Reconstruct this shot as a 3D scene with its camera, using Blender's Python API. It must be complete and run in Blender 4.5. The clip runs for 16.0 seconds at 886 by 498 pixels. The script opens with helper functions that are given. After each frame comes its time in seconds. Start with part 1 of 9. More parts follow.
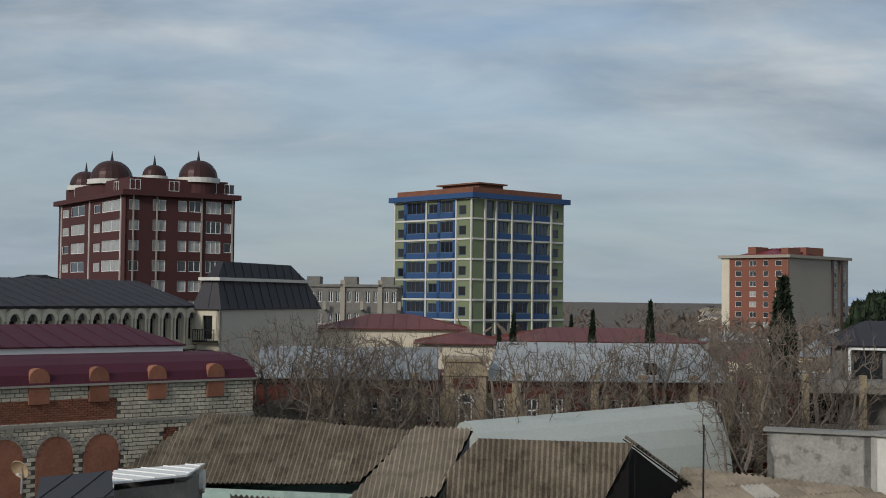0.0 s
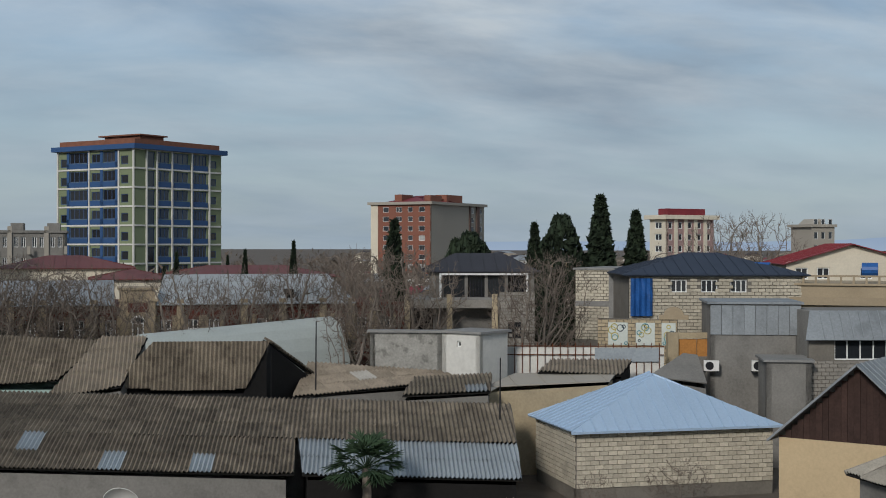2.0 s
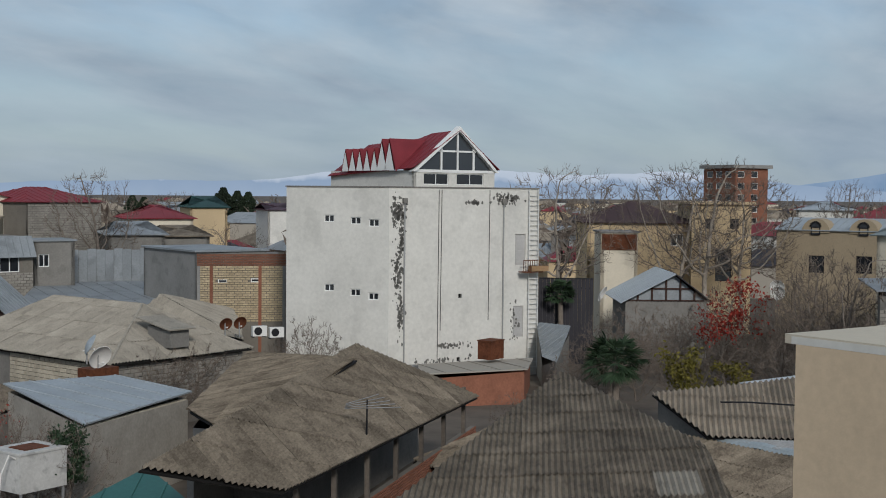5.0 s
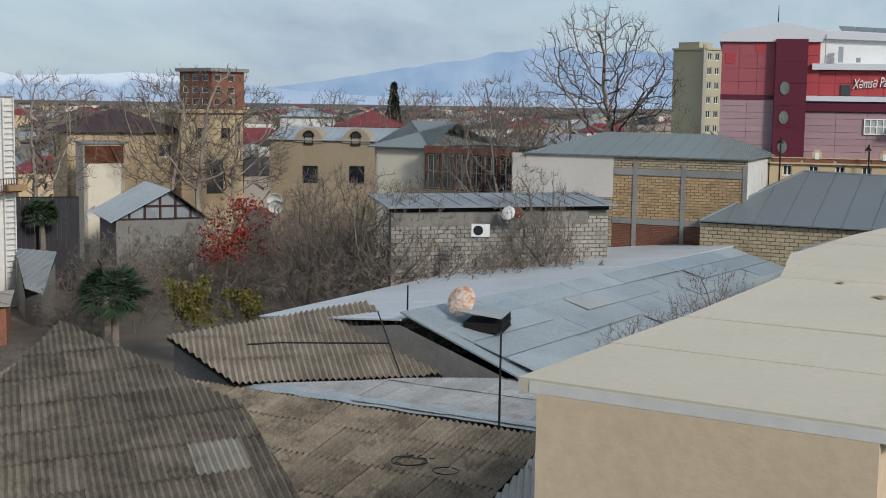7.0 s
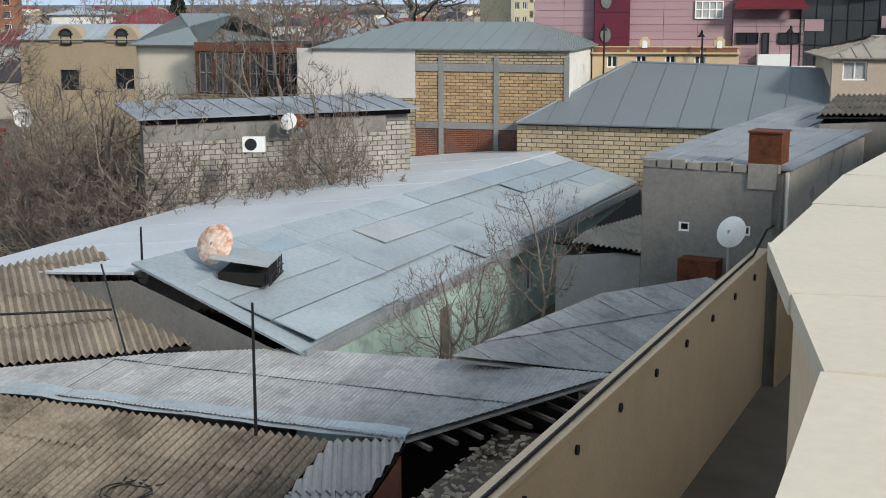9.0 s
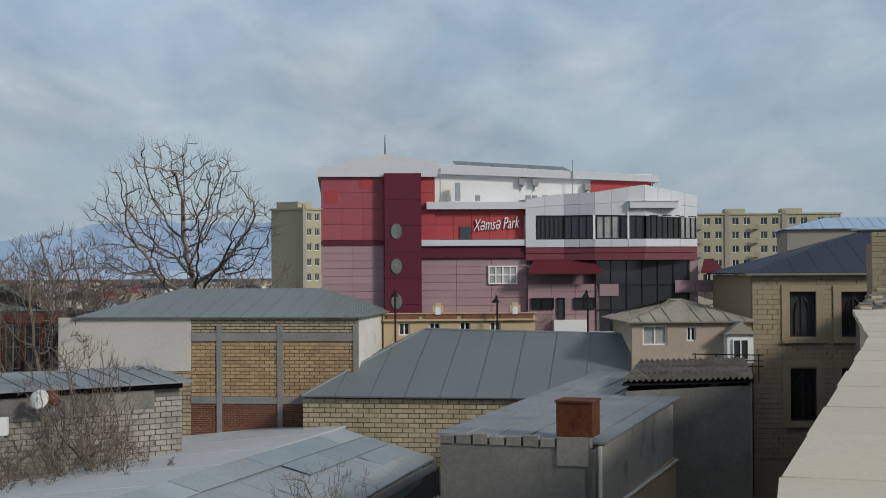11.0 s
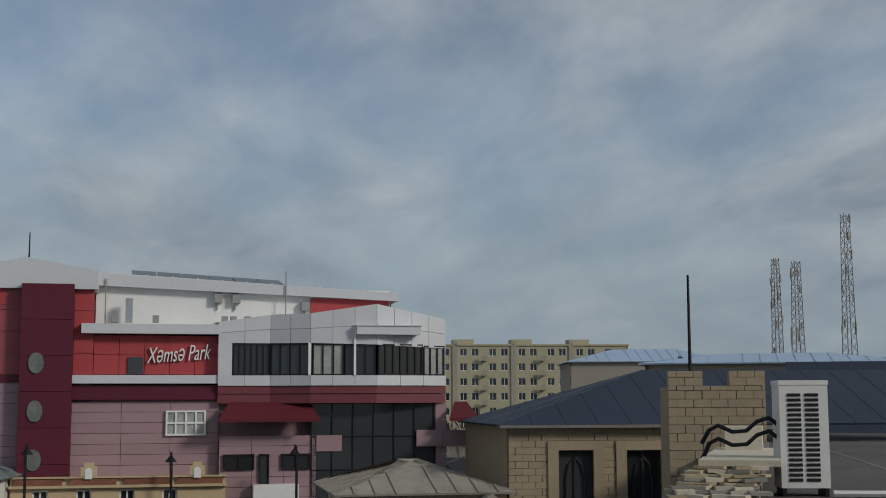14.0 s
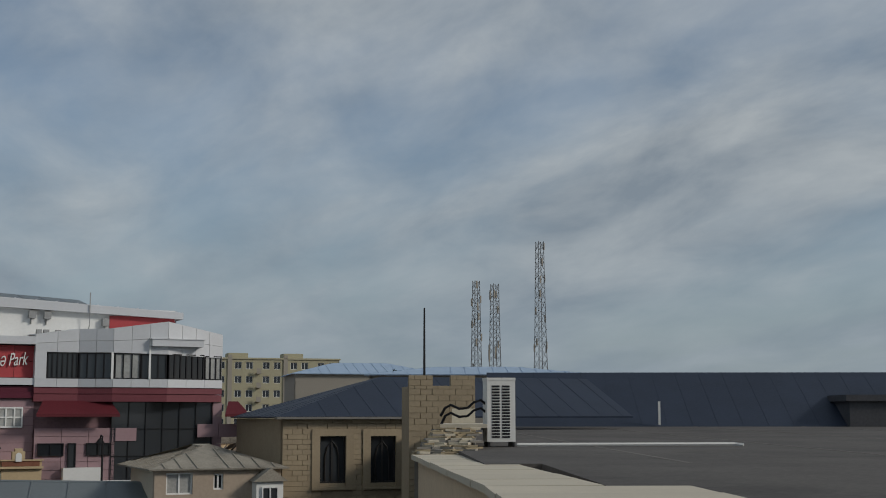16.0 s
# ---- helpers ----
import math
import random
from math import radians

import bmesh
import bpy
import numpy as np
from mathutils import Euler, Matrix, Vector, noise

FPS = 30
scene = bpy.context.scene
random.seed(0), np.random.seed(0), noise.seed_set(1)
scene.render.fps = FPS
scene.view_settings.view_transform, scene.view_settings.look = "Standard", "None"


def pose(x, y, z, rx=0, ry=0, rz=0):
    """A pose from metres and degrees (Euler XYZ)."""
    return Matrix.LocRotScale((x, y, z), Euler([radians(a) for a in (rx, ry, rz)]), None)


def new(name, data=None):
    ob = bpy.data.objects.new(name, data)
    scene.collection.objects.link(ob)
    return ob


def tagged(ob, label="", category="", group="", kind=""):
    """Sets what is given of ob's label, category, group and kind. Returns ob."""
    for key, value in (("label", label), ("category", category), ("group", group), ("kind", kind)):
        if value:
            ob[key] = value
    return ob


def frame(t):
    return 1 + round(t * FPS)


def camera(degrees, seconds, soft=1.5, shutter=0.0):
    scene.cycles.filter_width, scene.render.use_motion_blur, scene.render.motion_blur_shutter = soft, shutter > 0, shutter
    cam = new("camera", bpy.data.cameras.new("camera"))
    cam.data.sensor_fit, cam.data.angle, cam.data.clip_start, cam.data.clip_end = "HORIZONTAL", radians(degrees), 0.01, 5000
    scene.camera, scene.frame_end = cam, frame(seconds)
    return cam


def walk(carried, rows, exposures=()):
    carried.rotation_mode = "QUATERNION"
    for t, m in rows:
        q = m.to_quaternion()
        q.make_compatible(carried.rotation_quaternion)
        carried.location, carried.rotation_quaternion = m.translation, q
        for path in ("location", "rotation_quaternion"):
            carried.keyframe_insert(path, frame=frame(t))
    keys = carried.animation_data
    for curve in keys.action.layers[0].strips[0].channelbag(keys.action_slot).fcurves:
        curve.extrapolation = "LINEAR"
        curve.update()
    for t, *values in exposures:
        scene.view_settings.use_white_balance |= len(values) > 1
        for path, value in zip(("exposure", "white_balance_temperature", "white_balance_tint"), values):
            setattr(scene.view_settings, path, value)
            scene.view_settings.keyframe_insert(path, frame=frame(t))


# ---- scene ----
cam = camera(37.65, 16.0, soft=1.0)
walk(cam, [
    (0, pose(-2.488, 30.911, 11.634, 92.106, -0.627, -3.700)),
    (0.5, pose(-2.501, 30.920, 11.637, 91.889, -0.424, -9.652)),
    (1, pose(-2.430, 31.306, 11.612, 91.464, -0.310, -14.785)),
    (1.5, pose(-3.543, 25.423, 11.477, 89.560, -0.330, -17.079)),
    (2, pose(-4.773, 14.604, 11.128, 89.858, -0.065, -18.585)),
    (2.5, pose(-8.749, 6.054, 11.001, 89.252, -0.442, -24.793)),
    (3, pose(-12.916, -0.887, 10.896, 89.162, -0.778, -31.807)),
    (3.1, pose(-13.288, -1.532, 10.934, 89.238, -0.139, -32.599)),
    (3.5, pose(-14.768, -3.929, 10.820, 88.075, -0.758, -34.867)),
    (4, pose(-16.447, -6.548, 10.986, 87.765, -0.746, -40.339)),
    (4.2, pose(-16.470, -5.997, 11.201, 87.500, -0.806, -44.124)),
    (4.5, pose(-17.061, -6.535, 11.085, 87.566, -0.745, -49.005)),
    (5, pose(-16.528, -6.382, 11.056, 87.550, -0.523, -54.569)),
    (5.2, pose(-16.812, -6.560, 11.094, 87.531, -0.675, -56.291)),
    (7.3, pose(-9.268, -2.176, 11.527, 81.886, -0.747, -79.894)),
    (7.5, pose(-7.050, -1.992, 11.432, 80.401, -0.548, -80.605)),
    (8, pose(-3.575, -2.318, 10.986, 78.089, -0.423, -82.560)),
    (8.2, pose(-3.103, -2.292, 10.972, 77.540, -0.252, -83.620)),
    (10.3, pose(0.385, -2.316, 10.734, 85.978, -0.083, -92.199)),
    (10.5, pose(0.783, -2.430, 10.586, 87.787, -0.027, -93.284)),
    (11, pose(2.671, -2.668, 10.551, 91.067, 0.346, -94.858)),
    (11.5, pose(12.193, -4.347, 9.892, 94.302, 0.255, -95.466)),
    (12, pose(15.060, -7.545, 10.997, 93.804, 0.403, -93.975)),
    (12.5, pose(16.705, -8.357, 11.107, 94.410, 0.533, -96.600)),
    (13, pose(16.915, -8.440, 11.105, 94.977, 0.182, -97.790)),
    (13.5, pose(16.882, -8.425, 11.110, 95.738, 0.249, -100.614)),
    (14, pose(16.925, -8.500, 11.147, 96.724, 0.198, -103.787)),
    (14.5, pose(16.959, -8.546, 11.146, 97.518, 0.438, -105.866)),
    (15, pose(16.968, -8.574, 11.152, 97.807, 0.715, -109.175)),
    (15.5, pose(17.101, -8.666, 11.154, 98.371, 0.977, -113.345)),
    (16, pose(5.866, -2.214, 10.480, 97.343, 0.050, -116.8)),
], exposures=[(0, 0.02, 6350, 10), (2, 0.0, 6150, 10), (5, 0.0, 6050, 10), (7.3, 0.6, 6150, 10), (8.2, 1.03, 6300, 10), (10.3, 0.38, 6050, 10), (11, 0.12, 6250, 10), (13, -0.25, 6350, 10), (16, -0.32, 6400, 10)])

# ---- world and sun ----
SUN_EL, SUN_ROT = radians(28), radians(222)
world = bpy.data.worlds.new("sky")
scene.world = world
world.use_nodes = True
wn, wl = world.node_tree.nodes, world.node_tree.links
wn.clear()
w_out, w_bg = wn.new("ShaderNodeOutputWorld"), wn.new("ShaderNodeBackground")
w_sky, w_co = wn.new("ShaderNodeTexSky"), wn.new("ShaderNodeTexCoord")
w_sky.sky_type, w_sky.sun_disc = "NISHITA", False
w_sky.sun_elevation, w_sky.sun_rotation = SUN_EL, SUN_ROT
w_sky.air_density, w_sky.dust_density, w_sky.ozone_density = 1.0, 0.6, 1.5
w_bg.inputs["Strength"].default_value = 0.1
sep, com = wn.new("ShaderNodeSeparateXYZ"), wn.new("ShaderNodeCombineXYZ")
wl.new(w_co.outputs["Generated"], sep.inputs[0])


def w_math(op, a, b=None, c=None):
    n = wn.new("ShaderNodeMath")
    n.operation = op
    for i, v in enumerate((a, b, c)):
        if v is None:
            continue
        if isinstance(v, (int, float)):
            n.inputs[i].default_value = v
        else:
            wl.new(v, n.inputs[i])
    return n.outputs[0]


# the cloud deck is a flat sheet high above: directions are divided by their height
w_up = w_math("ADD", w_math("MAXIMUM", sep.outputs[2], 0.0), 0.24)
wl.new(w_math("DIVIDE", sep.outputs[0], w_up), com.inputs[0])
wl.new(w_math("DIVIDE", sep.outputs[1], w_up), com.inputs[1])
w_map = wn.new("ShaderNodeMapping")
w_map.inputs["Scale"].default_value = (0.55, 0.9, 1.0)
w_map.inputs["Rotation"].default_value = (0, 0, radians(40))
wl.new(com.outputs[0], w_map.inputs[0])
w_n1, w_n2 = wn.new("ShaderNodeTexNoise"), wn.new("ShaderNodeTexNoise")
for n, s, d, r in ((w_n1, 1.7, 7, 0.5), (w_n2, 4.6, 6, 0.55)):
    wl.new(w_map.outputs[0], n.inputs["Vector"])
    n.inputs["Scale"].default_value, n.inputs["Detail"].default_value, n.inputs["Roughness"].default_value = s, d, r
    n.inputs["Distortion"].default_value = 0.25
w_ramp = wn.new("ShaderNodeValToRGB")
w_ramp.color_ramp.elements[0].position, w_ramp.color_ramp.elements[1].position = 0.40, 0.60
w_ramp.color_ramp.elements[0].color, w_ramp.color_ramp.elements[1].color = (0.40, 0.40, 0.40, 1), (0.97, 0.97, 0.97, 1)
wl.new(w_math("ADD", w_math("MULTIPLY", w_n1.outputs["Fac"], 0.86), w_math("MULTIPLY", w_n2.outputs["Fac"], 0.14)), w_ramp.inputs[0])
w_shade = wn.new("ShaderNodeValToRGB")
w_shade.color_ramp.elements[0].position, w_shade.color_ramp.elements[1].position = 0.32, 0.70
w_shade.color_ramp.elements[0].color, w_shade.color_ramp.elements[1].color = (2.6, 3.1, 3.6, 1), (5.4, 5.75, 5.85, 1)
wl.new(w_n2.outputs["Fac"], w_shade.inputs[0])
w_mix = wn.new("ShaderNodeMix")
w_mix.data_type = "RGBA"
wl.new(w_ramp.outputs[0], w_mix.inputs[0])
wl.new(w_sky.outputs[0], w_mix.inputs[6])
wl.new(w_shade.outputs[0], w_mix.inputs[7])
# blue-grey haze thickens towards the horizon
w_haze = wn.new("ShaderNodeMix")
w_haze.data_type = "RGBA"
w_low = wn.new("ShaderNodeMapRange")
w_low.interpolation_type = "SMOOTHSTEP"
w_low.inputs["From Min"].default_value, w_low.inputs["From Max"].default_value = 0.0, 0.24
w_low.inputs["To Min"].default_value, w_low.inputs["To Max"].default_value = 0.7, 0.0
wl.new(sep.outputs[2], w_low.inputs["Value"])
wl.new(w_low.outputs[0], w_haze.inputs[0])
wl.new(w_mix.outputs[2], w_haze.inputs[6])
w_haze.inputs[7].default_value = (2.8, 3.5, 4.1, 1)
wl.new(w_haze.outputs[2], w_bg.inputs["Color"])
wl.new(w_bg.outputs[0], w_out.inputs[0])

sun = new("sun", bpy.data.lights.new("sun", "SUN"))
sun.data.energy, sun.data.angle, sun.data.color = 2.1, radians(10), (1.0, 0.93, 0.84)
sun.matrix_world = pose(0, 0, 60, 90 - math.degrees(SUN_EL), 0, 180 - math.degrees(SUN_ROT))

# ---- materials ----
MATS = {}


def mat(name, color, rough=0.8, metal=0.0, var=0.25, scale=0.6, fine=9.0, bump=0.15, rnd=0.0, tint=None, stain=0.0, streak=None, spec=0.3):
    """A worn surface: broad stains, fine grain, relief, and a shift of tone from piece to piece."""
    if name in MATS:
        return MATS[name]
    m = bpy.data.materials.new(name)
    m.use_nodes = True
    nt, b = m.node_tree, m.node_tree.nodes["Principled BSDF"]
    N, L = nt.nodes.new, nt.links.new
    co = N("ShaderNodeTexCoord")
    src = co.outputs["Object"]
    if streak:
        mp = N("ShaderNodeMapping")
        mp.inputs["Scale"].default_value = streak
        L(src, mp.inputs[0])
        src = mp.outputs[0]
    info = N("ShaderNodeObjectInfo")
    geo = N("ShaderNodeNewGeometry")
    add = N("ShaderNodeVectorMath")
    add.operation = "MULTIPLY_ADD"
    L(info.outputs["Random"], add.inputs[0])
    add.inputs[1].default_value = (37, 19, 53)
    L(src, add.inputs[2])
    big, small = N("ShaderNodeTexNoise"), N("ShaderNodeTexNoise")
    for n, s, d in ((big, scale, 5), (small, fine, 4)):
        L(add.outputs[0], n.inputs["Vector"])
        n.inputs["Scale"].default_value, n.inputs["Detail"].default_value, n.inputs["Roughness"].default_value = s, d, 0.6
    dark = [c * (1 - var) for c in color]
    lite = [min(1, c * (1 + var * 0.8)) for c in color] if tint is None else tint
    ramp = N("ShaderNodeValToRGB")
    ramp.color_ramp.elements[0].position, ramp.color_ramp.elements[1].position = 0.34, 0.68
    ramp.color_ramp.elements[0].color, ramp.color_ramp.elements[1].color = (*dark, 1), (*lite, 1)
    mixf = N("ShaderNodeMath")
    mixf.operation = "MULTIPLY_ADD"
    L(small.outputs["Fac"], mixf.inputs[0])
    mixf.inputs[1].default_value = 0.45
    sc = N("ShaderNodeMath")
    sc.operation = "MULTIPLY"
    L(big.outputs["Fac"], sc.inputs[0])
    sc.inputs[1].default_value = 0.55
    L(sc.outputs[0], mixf.inputs[2])
    L(mixf.outputs[0], ramp.inputs[0])
    col = ramp.outputs[0]
    if rnd:
        hsv = N("ShaderNodeHueSaturation")
        r2 = N("ShaderNodeMath")
        r2.operation = "ADD"
        L(info.outputs["Random"], r2.inputs[0])
        L(geo.outputs["Random Per Island"], r2.inputs[1])
        r3 = N("ShaderNodeMath")
        r3.operation = "MULTIPLY_ADD"
        L(r2.outputs[0], r3.inputs[0])
        r3.inputs[1].default_value, r3.inputs[2].default_value = rnd, 1 - rnd
        L(r3.outputs[0], hsv.inputs["Value"])
        L(col, hsv.inputs["Color"])
        col = hsv.outputs[0]
    if stain:
        sn = N("ShaderNodeTexNoise")
        L(add.outputs[0], sn.inputs["Vector"])
        sn.inputs["Scale"].default_value, sn.inputs["Detail"].default_value = scale * 2.3, 8
        sr = N("ShaderNodeValToRGB")
        sr.color_ramp.elements[0].position, sr.color_ramp.elements[1].position = 0.56, 0.64
        mx = N("ShaderNodeMix")
        mx.data_type = "RGBA"
        sm = N("ShaderNodeMath")
        sm.operation = "MULTIPLY"
        sm.inputs[1].default_value = stain
        L(sn.outputs["Fac"], sr.inputs[0])
        L(sr.outputs[0], sm.inputs[0])
        L(sm.outputs[0], mx.inputs[0])
        L(col, mx.inputs[6])
        mx.inputs[7].default_value = (*[c * 0.35 for c in color], 1)
        col = mx.outputs[2]
    L(col, b.inputs["Base Color"])
    b.inputs["Roughness"].default_value, b.inputs["Metallic"].default_value = rough, metal
    b.inputs["Specular IOR Level"].default_value = spec
    bp = N("ShaderNodeBump")
    bp.inputs["Strength"].default_value, bp.inputs["Distance"].default_value = bump, 0.03
    L(small.outputs["Fac"], bp.inputs["Height"])
    L(bp.outputs[0], b.inputs["Normal"])
    MATS[name] = m
    return m


SLATE = mat("weathered_slate", (0.150, 0.120, 0.087), 0.95, rnd=0.3, var=0.5, scale=0.8, stain=0.45, tint=(0.265, 0.222, 0.165), fine=14)
SLATE_PALE = mat("pale_slate", (0.30, 0.272, 0.222), 0.95, rnd=0.16, var=0.3, scale=0.6, stain=0.3, fine=14)
SLATE_TAN = mat("tan_slate", (0.265, 0.222, 0.168), 0.95, rnd=0.2, var=0.38, scale=0.7, stain=0.3, fine=14)
ZINC = mat("galvanised_sheet", (0.36, 0.395, 0.415), 0.5, 0.25, rnd=0.12, var=0.2, scale=0.4, stain=0.15, bump=0.05)
ZINC_OLD = mat("old_sheet_metal", (0.26, 0.28, 0.29), 0.6, 0.2, rnd=0.12, var=0.25, scale=0.3, stain=0.3)
BLUE_ROOF = mat("pale_blue_sheet", (0.36, 0.47, 0.60), 0.45, 0.1, rnd=0.05, var=0.1, scale=0.3, bump=0.04)
GREY_ROOF = mat("grey_blue_sheet", (0.18, 0.205, 0.213), 0.5, 0.15, rnd=0.05, var=0.1, scale=0.2, bump=0.04)
NAVY_ROOF = mat("dark_blue_tiles", (0.028, 0.038, 0.060), 0.6, 0.1, var=0.2, scale=0.4)
DARK_ROOF = mat("dark_grey_tiles", (0.032, 0.03, 0.035), 0.6, 0.05, var=0.2, scale=0.5)
RED_ROOF = mat("dark_red_tiles", (0.19, 0.026, 0.033), 0.55, 0.0, var=0.25, scale=0.5)
BRICK_ROOF = mat("rusty_red_sheet", (0.15, 0.05, 0.045), 0.6, 0.1, var=0.3, scale=0.2, stain=0.3)
PURPLE = mat("maroon_sheet", (0.065, 0.012, 0.024), 0.7, 0.0, var=0.2, scale=0.3, bump=0.05)
CREAM = mat("cream_stone", (0.62, 0.56, 0.44), 0.85, var=0.12, scale=0.3)
WHITE = mat("white_render", (0.62, 0.605, 0.55), 0.85, var=0.13, scale=0.35, stain=0.13, fine=5)
WHITE_PAINT = mat("white_paint", (0.75, 0.75, 0.72), 0.6, var=0.06, scale=0.6)
BLOCK = mat("limestone_block", (0.40, 0.325, 0.21), 0.92, rnd=0.26, var=0.22, scale=1.2, bump=0.3)
BLOCK_PALE = mat("pale_block", (0.50, 0.45, 0.35), 0.92, rnd=0.25, var=0.25, scale=1.2, bump=0.3)
BLOCK_GREY = mat("grey_block", (0.27, 0.25, 0.215), 0.92, rnd=0.25, var=0.25, scale=1.0, bump=0.3)
BRICKRED = mat("red_brick", (0.23, 0.098, 0.06), 0.92, rnd=0.25, var=0.25, scale=1.2, bump=0.3)
MORTAR = mat("mortar", (0.17, 0.155, 0.13), 0.95, var=0.2, scale=1.0)
CONCRETE = mat("concrete", (0.24, 0.235, 0.22), 0.9, var=0.22, scale=0.5, stain=0.25)
CEMENT = mat("grey_cement", (0.20, 0.19, 0.17), 0.92, var=0.25, scale=0.5, stain=0.2)
OCHRE = mat("ochre_plaster", (0.52, 0.40, 0.24), 0.9, var=0.12, scale=0.3, stain=0.08)
TAN = mat("tan_stone", (0.33, 0.265, 0.175), 0.85, rnd=0.1, var=0.15, scale=0.5, bump=0.25)
MINT = mat("mint_plaster", (0.34, 0.45, 0.40), 0.9, var=0.2, scale=0.6, stain=0.3)
WOOD = mat("dark_boards", (0.05, 0.028, 0.022), 0.85, rnd=0.3, var=0.4, scale=1.5)
GREYWOOD = mat("grey_timber", (0.13, 0.11, 0.09), 0.9, rnd=0.3, var=0.3, scale=1.5)
RUST = mat("rusty_iron", (0.13, 0.045, 0.02), 0.85, 0.2, var=0.45, scale=1.6, stain=0.4)
BLACK = mat("black_iron", (0.02, 0.02, 0.022), 0.6, 0.4, var=0.2)
# near-black colour that stands in for shade inside unlit places
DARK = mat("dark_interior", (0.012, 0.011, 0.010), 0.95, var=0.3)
PLASTIC = mat("white_plastic", (0.68, 0.67, 0.63), 0.45, var=0.06)
RAILGREY = mat("grey_pipe", (0.33, 0.33, 0.32), 0.5, 0.4, var=0.15)
BARK = mat("grey_bark", (0.19, 0.16, 0.13), 0.95, var=0.35, scale=3)
PALEBARK = mat("pale_bark", (0.30, 0.26, 0.21), 0.95, var=0.35, scale=2)
TWIG = mat("bare_twigs", (0.155, 0.125, 0.10), 0.95, rnd=0.3, var=0.3, scale=3)
CYPRESS = mat("cypress_leaf", (0.012, 0.022, 0.012), 0.9, rnd=0.45, var=0.4, scale=2, tint=(0.03, 0.045, 0.022))
PALM = mat("palm_leaf", (0.03, 0.055, 0.025), 0.75, rnd=0.4, var=0.35, scale=2)
REDLEAF = mat("red_leaves", (0.30, 0.035, 0.022), 0.8, rnd=0.45, var=0.3, scale=2)
YELLOWLEAF = mat("yellow_green_leaves", (0.14, 0.12, 0.02), 0.8, rnd=0.45, var=0.35, scale=2)
GROUND = mat("packed_earth", (0.12, 0.10, 0.08), 0.95, var=0.3, scale=0.05, fine=0.8)
MAROON = mat("maroon_facing", (0.075, 0.028, 0.027), 0.8, var=0.15, scale=0.1)
GREENP = mat("lime_green_render", (0.19, 0.225, 0.13), 0.85, var=0.1, scale=0.1)
BLUEP = mat("blue_cladding", (0.035, 0.085, 0.20), 0.6, var=0.15, scale=0.1)
ORANGE = mat("terracotta_render", (0.22, 0.09, 0.06), 0.85, var=0.12, scale=0.1)
GREIGE = mat("greige_render", (0.33, 0.30, 0.25), 0.85, var=0.06, scale=0.1)
PINK = mat("pink_panel", (0.335, 0.222, 0.235), 0.55, rnd=0.08, var=0.08, scale=0.3, bump=0.03)
RED = mat("red_panel", (0.40, 0.06, 0.065), 0.5, rnd=0.08, var=0.1, scale=0.3, bump=0.03)
REDTOP = mat("faded_red_panel", (0.32, 0.082, 0.095), 0.5, rnd=0.08, var=0.1, scale=0.3, bump=0.03)
BURGUNDY = mat("burgundy_panel", (0.10, 0.015, 0.03), 0.45, rnd=0.08, var=0.1, scale=0.3, bump=0.03)
SILVER = mat("silver_panel", (0.60, 0.61, 0.62), 0.45, 0.1, rnd=0.08, var=0.06, scale=0.3, bump=0.02)
SLAB = mat("cream_roof_slab", (0.55, 0.49, 0.38), 0.75, rnd=0.06, var=0.08, scale=0.5, fine=14)
ROOFFELT = mat("roofing_felt", (0.105, 0.095, 0.085), 0.9, var=0.35, scale=0.25, stain=0.3)
TARP = mat("blue_tarpaulin", (0.02, 0.09, 0.28), 0.45, var=0.35, scale=1.5)
BARREL = mat("pale_green_sheet", (0.42, 0.45, 0.42), 0.55, 0.1, var=0.12, scale=0.25)


def glass_mat():
    m = bpy.data.materials.new("window_glass")
    m.use_nodes = True
    b = m.node_tree.nodes["Principled BSDF"]
    info, ramp = m.node_tree.nodes.new("ShaderNodeObjectInfo"), m.node_tree.nodes.new("ShaderNodeValToRGB")
    ramp.color_ramp.elements[0].color, ramp.color_ramp.elements[1].color = (0.012, 0.014, 0.017, 1), (0.05, 0.055, 0.06, 1)
    m.node_tree.links.new(info.outputs["Random"], ramp.inputs[0])
    m.node_tree.links.new(ramp.outputs[0], b.inputs["Base Color"])
    b.inputs["Roughness"].default_value, b.inputs["Specular IOR Level"].default_value = 0.08, 0.7
    return m


GLASS = glass_mat()
CURTAIN = mat("curtained_glass", (0.36, 0.36, 0.34), 0.25, var=0.3, scale=1.5, spec=0.6)
I4 = Matrix.Identity(4)


# ---- mesh helpers ----
def mesh_of(name, bm, material):
    me = bpy.data.meshes.new(name)
    bm.normal_update()
    bm.to_mesh(me)
    bm.free()
    me.materials.append(material)
    return me


def part(name, bm, material, parent=None, label="", m=None):
    me = bm if isinstance(bm, bpy.types.Mesh) else mesh_of(name, bm, material)
    ob = new(name, me)
    if parent is not None:
        ob.parent = parent
    if m is not None:
        ob.matrix_basis = m
    if label:
        ob["label"] = label
    return ob


def box(bm, x0, y0, z0, x1, y1, z1, m=None):
    vs = [bm.verts.new(v) for v in ((x0, y0, z0), (x1, y0, z0), (x1, y1, z0), (x0, y1, z0), (x0, y0, z1), (x1, y0, z1), (x1, y1, z1), (x0, y1, z1))]
    for f in ((0, 3, 2, 1), (4, 5, 6, 7), (0, 1, 5, 4), (1, 2, 6, 5), (2, 3, 7, 6), (3, 0, 4, 7)):
        bm.faces.new([vs[i] for i in f])
    if m is not None:
        bmesh.ops.transform(bm, matrix=m, verts=vs)
    return vs


